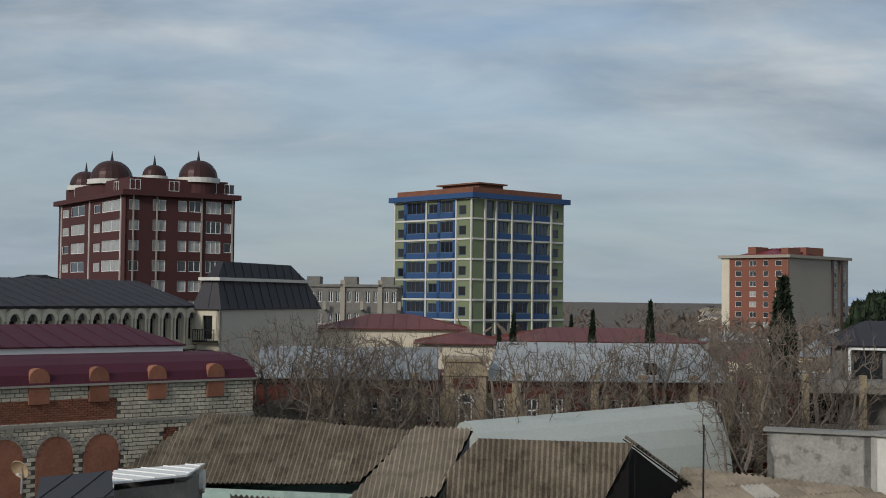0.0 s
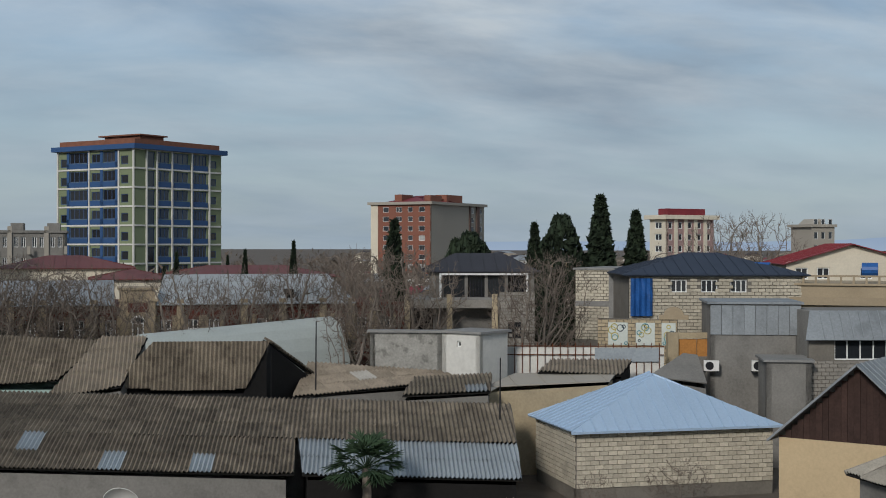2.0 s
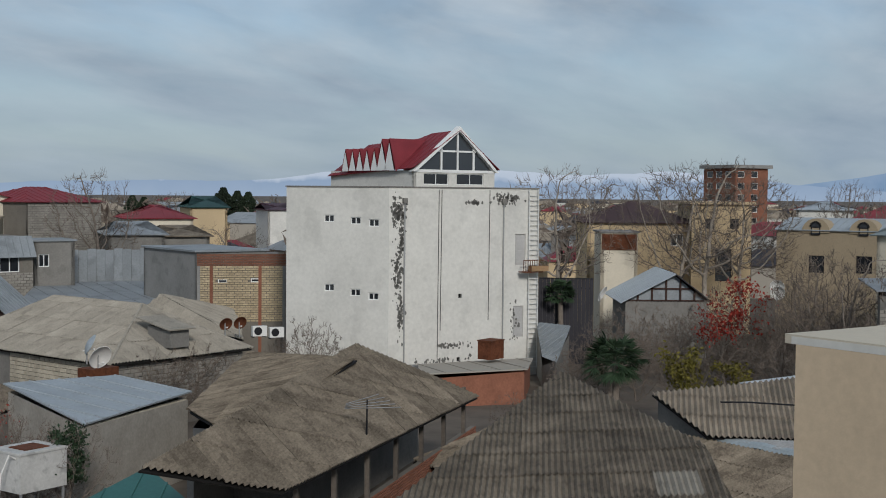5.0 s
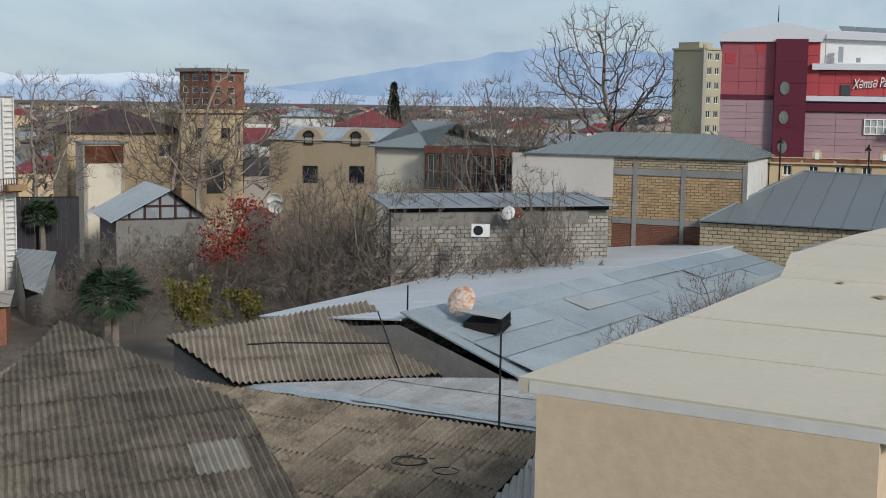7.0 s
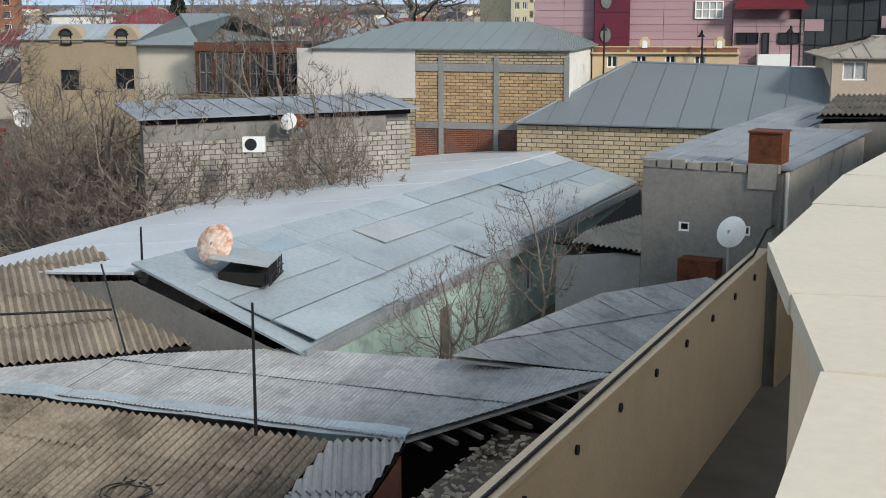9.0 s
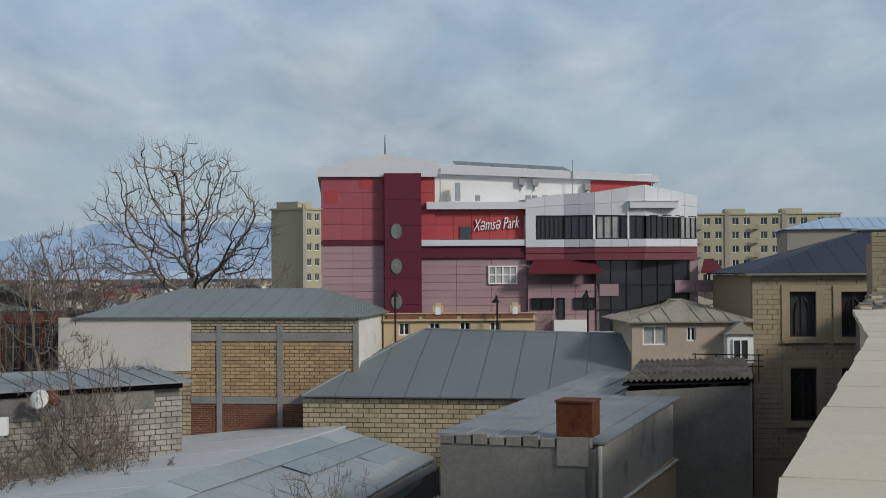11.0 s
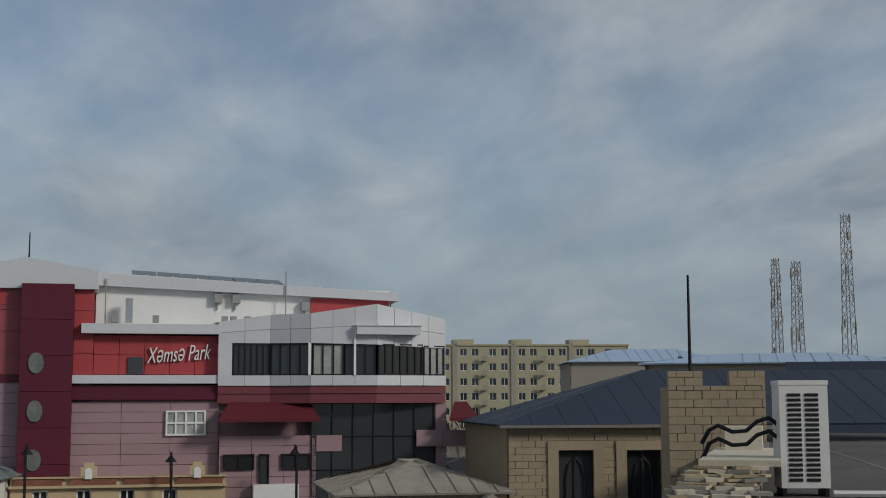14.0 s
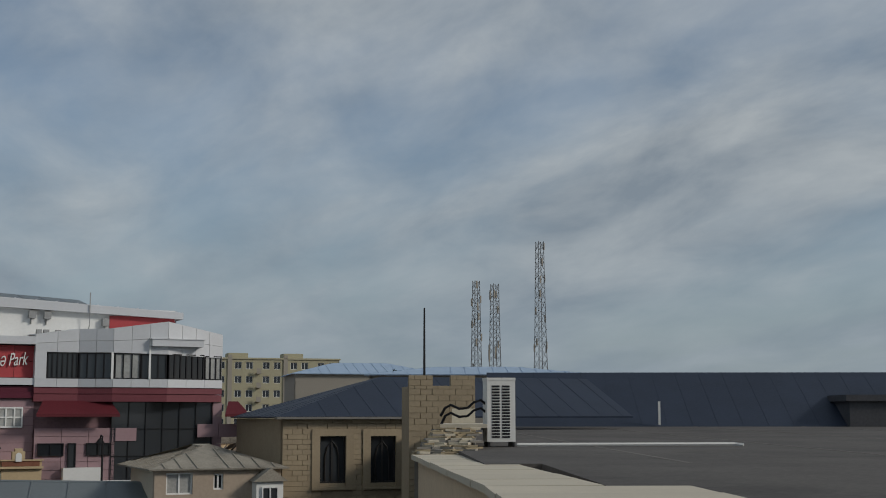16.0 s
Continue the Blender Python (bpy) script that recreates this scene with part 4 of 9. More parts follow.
# porch under the gable end
shed("lean_to", [[(6.77, 78.16, 3.8), (10.23, 79.71, 3.8), (9.81, 80.92, 4.3), (7.24, 80, 4.3)]], "small grey lean-to roof on white walls under the gable", SLATE, WHITE, 4)
# the flat patched slate roof beyond
shed("slate_shed", [[(8.25, 76.05, 4.0), (17.4, 77.0, 4.2), (16.6, 78.7, 4.75), (10.4, 82.1, 4.8)]], "low patched slate roof with pale replaced sheets", SLATE_TAN, CEMENT, 5, pale=mat("pale_patch", (0.36, 0.34, 0.30), 0.9, rnd=0.1))
shed("slate_shed", [[(-6.6, 90.45, 5.6), (-2.79, 92.72, 5.6), (-5.39, 94.01, 6.6)], [(-7.9, 96.82, 5.6), (-6.4, 90.46, 5.6), (-5.39, 94.01, 6.6), (-6.76, 96.43, 6.4)]], "dark hipped slate roof beside the barn", SLATE, CEMENT, 6)

# the long slate roof with a strip of zinc sheets
shed("slate_house", [[(-6.6, 72.65, 3.39), (16.13, 66.71, 2.56), (17.55, 71.01, 3.81), (-6.92, 77.48, 4.48)]], "long house under weathered corrugated slate, patched and mossy", SLATE, CEMENT, 7, pale=SLATE_PALE)
# the wall below is near-black, painted as the shade under the eave
shed("zinc_eave", [[(6.56, 66.08, 1.91), (15.2, 63.84, 1.59), (16.13, 66.71, 2.56), (7.04, 69.09, 2.89)]], "lower eave of bright corrugated zinc sheets", ZINC, DARK, 8, w=0.9)
shed("slate_eave", [[(-6.39, 69.43, 2.38), (6.24, 66.16, 1.92), (6.92, 69.12, 2.9), (-6.6, 72.65, 3.39)]], "lower eave of grey slate sheets above a dull wall", SLATE, CEMENT, 9, w=0.9, pale=ZINC)

shed("flat_lean_to", [[(-4.02, 58.94, 0.31), (1.96, 56.19, 0.87), (2.75, 62.43, 1.11), (-1.24, 64.27, 0.84)]], "low flat lean-to of dull grey sheets and boards", GREIGE, CEMENT, 18, seam=1.1)
# nearest row of slate roofs
shed("slate_shed", [[(5.62, 44.02, 0.37), (13.11, 37.59, 1.27), (16.19, 45.2, 3.85), (9.68, 50.41, 3.14)]], "wide old slate roof, mossy and patched, along the garden", SLATE, BRICKRED, 10, pale=SLATE_PALE)
shed("slate_shed", [[(3.25, 45.07, 0.35), (6.03, 42.52, 0.67), (9.83, 50.89, 3.44), (7.02, 52.74, 3.21)]], "slate roof between two others, one corner lifted", SLATE, CEMENT, 15, pale=SLATE_PALE)
shed("slate_shed", [[(0.46, 49.17, 2.17), (5.39, 46.89, 2.52), (7.2, 53.21, 3.18), (1.47, 56.41, 2.78)]], "old slate roof with a raised edge beside the zinc lean-tos", SLATE, CEMENT, 16, pale=SLATE_PALE)
shed("slate_shed", [[(-2.59, 42.43, 0.99), (6.29, 36.24, 1.57), (7.28, 40.43, 1.59), (-1.51, 46.56, 0.59)]], "narrow slate eave over a crumbling brick wall", SLATE, BRICKRED, 17, pale=SLATE_PALE)
shed("zinc_lean_to", [[(-4.44, 35.39, 2.6), (-2.85, 34.89, 2.6), (-2.17, 37.51, 3.4), (-3.76, 37.98, 3.4)]], "lean-to of pale corrugated zinc", ZINC, None, 12, w=0.9)
shed("zinc_lean_to", [[(-2.85, 34.71, 2.7), (-0.63, 34.35, 2.7), (-0.48, 35.16, 3.5), (-2.67, 35.33, 3.5)]], "flat lean-to of pale zinc sheets with a loose edge", ZINC, None, 13, w=0.9)
shed("slate_shed", [[(6.02, 33.74, 2.6), (15.09, 34.31, 3), (14.41, 37.2, 3.6), (12.21, 37.86, 3.5)]], "low slate roof behind the red-leaved tree", SLATE, None, 14)

# house with the pale blue roof
blue, bluw = place("blue_roof_house", (19.1, 71.6), (18.64, 66.1), "limestone block house with a pale blue sheet-metal roof", "house", "houses")
BD, BEZ = 9.34, 3.12
facade(blue, bluw, 0, BEZ, [], MORTAR)
facade(blue, BD, 0, BEZ, [], MORTAR, side_right(bluw))
blocks(blue, bluw, 0.6, BEZ - 0.02, BLOCK_PALE, Matrix.Translation((0, -0.05, 0)), 0.42, 0.2, seed=21)
blocks(blue, BD, 0.6, BEZ - 0.02, BLOCK_PALE, side_right(bluw) @ Matrix.Translation((0, -0.05, 0)), 0.42, 0.2, seed=22, separate=True)
part("core", boxes((0.3, 0.3, 0, bluw - 0.3, BD - 0.3, BEZ - 0.1)), MORTAR, blue)
BA = blue.matrix_basis.inverted() @ Vector((23.52, 68.26, 5.18))
e = 0.35
c0, c1, c2, c3 = (-e, -e, BEZ), (bluw + e, -e, BEZ), (bluw + e, BD + e, BEZ), (-e, BD + e, BEZ)
ra, rb = (BA.x, BA.y, BA.z), (BA.x - 1.2, BA.y + 0.3, BA.z + 0.02)
for f in ([c0, c1, ra, rb], [c1, c2, ra], [c2, c3, rb, ra], [c3, c0, rb]):
    seamed(blue, f, BLUE_ROOF, 0.55, 0.06)
part("gutter", boxes((bluw + e, -e, BEZ - 0.1, bluw + e + 0.1, BD + e, BEZ + 0.0)), BLUE_ROOF, blue)

# gabled house with dark boards
wood, ww_ = place("board_gable_house", (24.79, 59.96), (28.75, 54.83), "ochre house with a dark board gable and grey roof", "house", "houses")
WE = 3.43
WA = (3.24, 6.45)
facade(wood, ww_, 0, WE, [], OCHRE)
nb = 26
for k in range(nb):
    x = ww_ * (k + 0.5) / nb
    zt = WE + (WA[1] - WE) * (x / WA[0] if x < WA[0] else (ww_ - x) / (ww_ - WA[0]))
    part("board", boxes((x - ww_ / nb / 2 + 0.005, 0.02 + 0.012 * (k % 3), WE, x + ww_ / nb / 2 - 0.005, 0.12, max(WE + 0.06, zt - 0.03))), WOOD, wood)
WL = 5.0
seamed(wood, [(-0.35, WL, WE - 0.1), (-0.35, -0.5, WE - 0.1), (WA[0], -0.5, WA[1] + 0.12), (WA[0], WL, WA[1] + 0.12)], ZINC_OLD, 0.6)
seamed(wood, [(ww_ + 0.35, -0.5, WE - 0.1), (ww_ + 0.35, WL, WE - 0.1), (WA[0], WL, WA[1] + 0.12), (WA[0], -0.5, WA[1] + 0.12)], ZINC_OLD, 0.6)
part("core", boxes((0.1, 0.3, 0, ww_ - 0.1, WL - 0.3, WE - 0.12)), OCHRE, wood)

# pale hipped slate house
hip, hipw = place("hipped_slate_house", (23.24, 52.5), (22.38, 39.59), "low block house with a pale hipped corrugated slate roof", "house", "houses")
HPD, HPZ = 7.84, 3.26
facade(hip, hipw, 0, HPZ, [], MORTAR)
facade(hip, HPD, 0, HPZ, [], MORTAR, side_right(hipw))
blocks(hip, hipw * 0.62, 0.5, HPZ, BLOCK_PALE, Matrix.Translation((hipw * 0.38, -0.05, 0)), 0.42, 0.2, seed=23)
part("cement_render", boxes((0, -0.08, 0, hipw * 0.38, -0.01, HPZ)), CEMENT, hip)
blocks(hip, HPD, 0.5, HPZ, BLOCK_GREY, side_right(hipw) @ Matrix.Translation((0, -0.05, 0)), 0.42, 0.2, seed=24)
part("core", boxes((0.3, 0.3, 0, hipw - 0.3, HPD - 0.3, HPZ - 0.1)), MORTAR, hip)
HM_ = hip.matrix_basis.inverted()
R1, R2 = HM_ @ Vector((28.59, 51.03, 5.35)), HM_ @ Vector((27.34, 43.57, 5.35))
R1.y = R2.y = (R1.y + R2.y) / 2
R1.z = R2.z = (R1.z + R2.z) / 2
R1, R2 = tuple(R1), tuple(R2)
e = 0.4
q0, q1, q2, q3 = (-e, -e, HPZ), (hipw + e, -e, HPZ), (hipw + e, HPD + e, HPZ), (-e, HPD + e, HPZ)
corrugated(hip, [q0, q1, R2, R1], SLATE_PALE, 1.1, 1.75, 0.18, 0.042, 31)
corrugated(hip, [q1, q2, R2], SLATE_PALE, 1.1, 1.75, 0.18, 0.042, 32)
corrugated(hip, [q3, q0, R1], SLATE_PALE, 1.1, 1.75, 0.18, 0.042, 33)
corrugated(hip, [q2, q3, R1, R2], SLATE_PALE, 1.1, 1.75, 0.18, 0.042, 34)
bm = bmesh.new()
for a, b in ((q1, R2), (q0, R1), (R1, R2), (q2, R2)):
    tube(bm, [a, b], 0.09, sides=6)
part("ridge_caps", bm, SLATE_PALE, hip)
for a, b, s in ((0.3, 0.45, 0.9),):
    dx, dy = hipw - 1.6, HPD * 0.42
    part("dormer", boxes((dx, dy, HPZ + 0.4, dx + 1.7, dy + 1.1, HPZ + 1.35)), CEMENT, hip)
    part("dormer_roof", slab_poly([(dx - 0.6, dy - 0.25, HPZ + 1.75), (dx + 1.95, dy - 0.25, HPZ + 1.3), (dx + 1.95, dy + 1.35, HPZ + 1.3), (dx - 0.6, dy + 1.35, HPZ + 1.75)], 0.06), SLATE_PALE, hip)
# smaller hip behind
shed("slate_house", [[(33.21, 50.52, 3.88), (33.45, 42.14, 3.19), (34.53, 49.71, 5.14)], [(33.45, 42.14, 3.19), (43.97, 53.26, 3.47), (34.53, 49.71, 5.14)]], "second small pale slate roof with a dormer", SLATE_PALE, CEMENT, 35, w=1.1, h=1.75, wave=0.18, amp=0.042)

# flat zinc roof with the rusty dish box
zsh = shed("zinc_roof_shed", [[(11.82, 28.47, 3.3), (18.42, 30.24, 3.3), (17.49, 33.4, 3.9), (12.73, 34.12, 3.9)]], "low shed with a flat bent zinc roof on block walls", ZINC, BLOCK_GREY, 36, seam=1.1)
for a_, b_ in (((12.1, 28.75), (18.2, 30.4)), ((18.2, 30.4), (17.3, 33.2))):
    blocks(zsh, span(a_, b_), 1.9, 3.12, BLOCK_PALE, face_m(zsh, a_, b_) @ Matrix.Translation((0, -0.06, 0)), 0.42, 0.2, seed=37)

# white warehouse
white = wthing("white_warehouse", (42.39, 39.31, 11.37), "tall white rendered warehouse with stains and few small windows", "warehouse")
WHZ = 11.37
WL_, WC_, WR_ = (40.84, 45.8, 11.36), (42.39, 39.31, 11.37), (51.63, 34.95, 11.37)
mL, mR = face_m(white, WL_, WC_), face_m(white, WC_, WR_)
lw = ((2.48, 9.33), (4.21, 9.22), (5.37, 9.11), (2.51, 5.28), (4.21, 5.05), (5.37, 4.86))
holes = [(x, z, 0.66, 0.42) for x, z in lw]
facade(white, 6.67, 0, WHZ, holes, WHITE, mL)
for x, z, ww, hh in holes:
    window(white, mL @ Matrix.Translation((x, 0.08, z)), ww, hh, 2, 1, 0.05)
rh = ((4.63, 4.87), (4.55, 1.1))
rdoors = ((8.57, 6.73), (8.46, 2.37))
facade(white, 10.22, 0, WHZ, [(x, z, 0.25, 0.25) for x, z in rh] + [(x, z, 0.75, 1.9) for x, z in rdoors], WHITE, mR)
for x, z in rh:
    # plate set in the hole is near-black, painted as its shade
    part("vent_hole", boxes((x, 0.15, z, x + 0.25, 0.2, z + 0.25)), DARK, white, m=mR)
for x, z in rdoors:
    part("door", boxes((x, 0.08, z, x + 0.75, 0.14, z + 1.9), (x + 0.1, 0.05, z + 0.1, x + 0.65, 0.09, z + 0.9), (x + 0.1, 0.05, z + 1.0, x + 0.65, 0.09, z + 1.8)), mat("grey_door", (0.42, 0.41, 0.39), 0.6, var=0.15), white, m=mR)
part("parapet_cap", boxes((-0.05, -0.06, WHZ, 6.67, 0.3, WHZ + 0.07)), CEMENT, white, m=mL)
part("parapet_cap", boxes((0, -0.06, WHZ, 10.22 + 0.05, 0.3, WHZ + 0.07)), CEMENT, white, m=mR)
bm = bmesh.new()
n1 = (mL.to_3x3() @ Vector((0, 1, 0))) * 10
n2 = (mR.to_3x3() @ Vector((0, 1, 0))) * 10
A_, B_, C_ = mL @ Vector((0.01, 0.26, 0)), mR @ Vector((0.0, 0.3, 0)), mR @ Vector((10.22 - 0.01, 0.26, 0))
ring = [A_, B_, C_, C_ + n2, B_ + (n1 + n2) / 2, A_ + n1]
lo, hi = [bm.verts.new((p.x, p.y, 0)) for p in ring], [bm.verts.new((p.x, p.y, WHZ - 0.05)) for p in ring]
bm.faces.new(lo[::-1])
bm.faces.new(hi)
for i in range(6):
    bm.faces.new((lo[i], lo[(i + 1) % 6], hi[(i + 1) % 6], hi[i]))
part("core", bm, WHITE, white)
# pipes, cables, ladder
for (x, z0, z1, r) in [(*p, 0.045) for p in ((0.97, 0.3, 10.47), (7.69, 0.3, 10.47))]:
    bm = bmesh.new()
    tube(bm, [(x, -0.08, z0), (x, -0.08, z1)], r)
    part("drain_pipe", bm, RAILGREY, white, m=mR)
    part("hopper", boxes((x - 0.13, -0.2, z1, x + 0.13, -0.002, z1 + 0.3)), CEMENT, white, m=mR)
for x, z0 in ((3.21, 0.5), (3.4, 3), (6.69, 3.5)):
    bm = bmesh.new()
    tube(bm, [(x, -0.03, z0), (x + 0.05, -0.03, WHZ - 0.1)], 0.02, sides=4)
    part("cable", bm, BLACK, white, m=mR)
lx0, lx1 = 9.43, 10.13
ladder = boxes((lx0, -0.22, 0.4, lx0 + 0.04, -0.16, WHZ), (lx1 - 0.04, -0.22, 0.4, lx1, -0.16, WHZ), *[(lx0, -0.21, 0.5 + 0.3 * k, lx1, -0.17, 0.54 + 0.3 * k) for k in range(int(WHZ / 0.3) - 1)])
part("ladder", ladder, PLASTIC, white, m=mR)
STAIN = mat("exposed_cement", (0.16, 0.155, 0.14), 0.95, var=0.3, scale=2)
rs = random.Random(4)
bm = bmesh.new()
for (cx, cz, sx, sz, n) in ((0.5, 10.0, 0.5, 0.75, 170), (0.8, 8.4, 0.22, 1.5, 90), (8.0, 10.75, 0.9, 0.3, 120), (0.59, 6.6, 0.3, 1.2, 110), (0.8, 4.2, 0.25, 1.3, 90), (4.2, 2.06, 0.9, 0.16, 60), (5.65, 10.49, 0.6, 0.1, 26), (3.4, 1.2, 1.6, 0.2, 40), (8.6, 3.2, 0.5, 1.2, 30)):
    for k in range(int(n)):
        x, z, s = rs.gauss(cx, sx * 0.5), rs.gauss(cz, sz * 0.5), rs.uniform(0.02, 0.11)
        if x > 0.1 and z < WHZ - 0.1:
            vs = [bm.verts.new((x + s * rs.uniform(0.5, 1.3) * math.cos(t), -0.004, z + s * rs.uniform(0.5, 1.6) * math.sin(t))) for t in (0, 1, 2, 3.1, 4.2, 5.2)]
            bm.faces.new(vs)
tagged(part("peeled_patches", bm, STAIN, white, "grey patches of peeled render", m=mR), kind="stuff")
part("balcony", boxes((lx0 - 0.75, -0.8, 6.32, lx1, -0.24, 6.32 + 0.06), *[(lx0 - 0.75 + 0.16 * k, -0.8, 6.32, lx0 - 0.72 + 0.16 * k, -0.77, 6.32 + 0.75) for k in range(8)], (lx0 - 0.75, -0.8, 6.32 + 0.72, lx1, -0.76, 6.32 + 0.76)), RUST, white, m=mR)
part("crate", boxes((lx0 - 0.2, -0.9, 6.32 + 0.08, lx1 + 0.3, -0.5, 6.32 + 0.4)), mat("plywood", (0.30, 0.19, 0.10), 0.85), white, m=mR)

# red-roofed hotel behind it
rhot, rw = place("red_roof_hotel", (76.47, 63), (85.67, 60.42), "white hotel with a steep red roof and glazed gable", "hotel")
RZ = 13.1
RA = (5.09, 17.19)
facade(rhot, rw, 0, RZ, [(rw * 0.12, RZ - 1.25, rw * 0.3, 1.0), (rw * 0.52, RZ - 1.25, rw * 0.34, 1.0)], WHITE)
window(rhot, Matrix.Translation((rw * 0.12, 0.1, RZ - 1.25)), rw * 0.3, 1.0, 2)
window(rhot, Matrix.Translation((rw * 0.52, 0.1, RZ - 1.25)), rw * 0.34, 1.0, 2)
bm = bmesh.new()
prism(bm, [(0.3, RZ), (rw - 0.3, RZ), (RA[0], RA[1] - 0.35)], 0.1, 0.2)
part("gable_glass", bm, GLASS, rhot)
gh = RA[1] - RZ
bars = boxes((RA[0] - rw * 0.21, 0.0, RZ, RA[0] - rw * 0.19, 0.1, RZ + gh * 0.6), (RA[0] + rw * 0.19, 0.0, RZ, RA[0] + rw * 0.21, 0.1, RZ + gh * 0.6), (RA[0] - 0.08, 0.0, RZ, RA[0] + 0.08, 0.1, RA[1] - 0.4), (RA[0] - rw * 0.24, 0.0, RZ + gh * 0.42, RA[0] + rw * 0.24, 0.1, RZ + gh * 0.46), (0.1, -0.05, RZ - 0.15, rw - 0.1, 0.12, RZ + 0.1))
part("gable_bars", bars, WHITE_PAINT, rhot)
bm = bmesh.new()
for sgn, xe in ((1, -0.3), (-1, rw + 0.3)):
    vs = prism(bm, [(xe, RZ - 0.1), (xe + 0.35 * sgn, RZ - 0.1), (RA[0], RA[1] - 0.45), (RA[0], RA[1])], -0.3, 0.3)
part("bargeboard", bm, WHITE_PAINT, rhot)
RLEN = 13.16
facade(rhot, RLEN, 0, RZ, [], WHITE, side_left(RLEN))
part("core", boxes((0.3, 0.3, 0, rw - 0.3, RLEN, RZ - 0.1)), WHITE, rhot)
seamed(rhot, [(-0.4, RLEN, RZ - 0.2), (-0.4, -0.3, RZ - 0.2), (RA[0], -0.3, RA[1] + 0.05), (RA[0], 4, RA[1] + 0.05), (RA[0] - 0.6, 5, RA[1] - 1.5), (RA[0] - 0.6, RLEN, RA[1] - 1.7)], RED_ROOF, 0.8)
seamed(rhot, [(rw + 0.4, -0.3, RZ - 0.2), (rw + 0.4, RLEN, RZ - 0.2), (RA[0] + 0.6, RLEN, RA[1] - 1.7), (RA[0] + 0.6, 5, RA[1] - 1.5), (RA[0], 4, RA[1] + 0.05), (RA[0], -0.3, RA[1] + 0.05)], RED_ROOF, 0.8)
for k in range(7):
    y = 3 + k * (RLEN - 5) / 7
    s = 1.0 if k < 2 else 0.72
    bm = bmesh.new()
    vs = [bm.verts.new(v) for v in ((-0.5, y - 1.0 * s, RZ - 0.1), (-0.5, y + 1.0 * s, RZ - 0.1), (-0.5, y, RZ + 2.9 * s), (RA[0] * 0.75, y, RZ + 2.9 * s))]
    bm.faces.new((vs[0], vs[2], vs[3]))
    bm.faces.new((vs[1], vs[3], vs[2]))
    d_ = part("dormer", bm, RED_ROOF, rhot)
    bm = bmesh.new()
    vs = [bm.verts.new(v) for v in ((-0.52, y - 0.75 * s, RZ), (-0.52, y + 0.75 * s, RZ), (-0.52, y, RZ + 2.5 * s))]
    bm.faces.new(vs)
    part("dormer_front", bm, WHITE_PAINT, d_)


# ---- roofs close by ----
LONG = mat("pale_blue_grey_sheet", (0.33, 0.375, 0.39), 0.5, 0.15, rnd=0.1, var=0.22, scale=0.25, stain=0.1)
LONGW = mat("whitish_sheet", (0.52, 0.54, 0.55), 0.5, 0.15, rnd=0.1, var=0.15, scale=0.25)
LONGB = mat("blue_grey_sheet", (0.28, 0.34, 0.375), 0.5, 0.15, rnd=0.1, var=0.2, scale=0.4)
LONGG = mat("dull_grey_sheet", (0.35, 0.375, 0.37), 0.55, 0.12, rnd=0.1, var=0.2, scale=0.4)


def patch_sheets(parent, pts, materials, nu, nv, seed, keep=0.6):
    """Loose flat sheets of differing tone lapped over a roof face; the first side is the eave."""
    rs = random.Random(seed)
    P = [Vector(p) for p in pts]
    n = (P[1] - P[0]).cross(P[3] - P[0]).normalized()
    n = n if n.z > 0 else -n

    def at(a, b):
        return P[0].lerp(P[1], a).lerp(P[3].lerp(P[2], a), b)
    for j in range(nv):
        a = 0.02
        while a < 0.97:
            e = min(0.985, a + rs.uniform(0.6, 1.5) / nu)
            if rs.random() < keep:
                lift = n * (0.05 + rs.uniform(0.0, 0.02))
                c = [at(a, (j + 0.03) / nv), at(e, (j + 0.03 + rs.uniform(-0.02, 0.02)) / nv), at(e, (j + 0.97) / nv), at(a, (j + 0.97) / nv)]
                part("patch_sheet", slab_poly([p + lift for p in c], 0.03), rs.choice(materials), parent)
            a = e + 0.002


shed("slate_barn", [[(3.46, 16.26, 5), (7.74, 15.71, 3.2), (26.59, 22.45, 3.2), (21.84, 24.95, 5)]], "large old barn roof of grey-brown corrugated slate, open at the eave", SLATE, None, 41, w=1.2, h=1.75, wave=0.2, amp=0.05)
shed("slate_barn", [[(13.3, 25.01, 3.5), (23.77, 32.44, 4.5), (19.58, 23.05, 4.75), (9.15, 18.77, 4.6)]], "hipped end of the slate barn beside the zinc roof", SLATE, CEMENT, 42, wave=0.125, amp=0.036)
# timber posts, back wall and rubble under the open eave
under = wthing("open_eave_wall", (8.36, 16.27, 3), "crumbling brick wall with timber posts under the open eave", "wall")
mU = face_m(under, (8.36, 16.27, 3), (27.69, 23.19, 3))
UW = 20.53
blocks(under, UW, 0.2, 1.5, BRICKRED, mU @ Matrix.Translation((0, 0.1, 0)), 0.28, 0.1, seed=51)
for k in range(7):
    x = UW * (k + 0.4) / 7
    part("post", boxes((x - 0.07, 0.1, 1.5, x + 0.07, 0.24, 3.35)), GREYWOOD, under, m=mU)
part("back_wall", boxes((0, 2.6, 0, UW, 2.8, 3.9)), CEMENT, under, m=mU)
shed("slate_barn", [[(6.78, 13.83, 2.5), (12.11, 4.87, 2.5), (18.0, 8.9, 4.2), (22.5, 16.3, 4.6)]], "wide slate roof with mended patches and a pale loose sheet", SLATE, CEMENT, 43, pale=SLATE_PALE, w=1.2, h=1.75, wave=0.17, amp=0.045)
shed("slate_barn", [[(25.0, 11.9, 2.8), (28.2, 5.3, 2.8), (32.0, 9.65, 4.4), (27.0, 15.0, 3.7)]], "peaked slate roof with a bent cable across it", SLATE_TAN, CEMENT, 44)
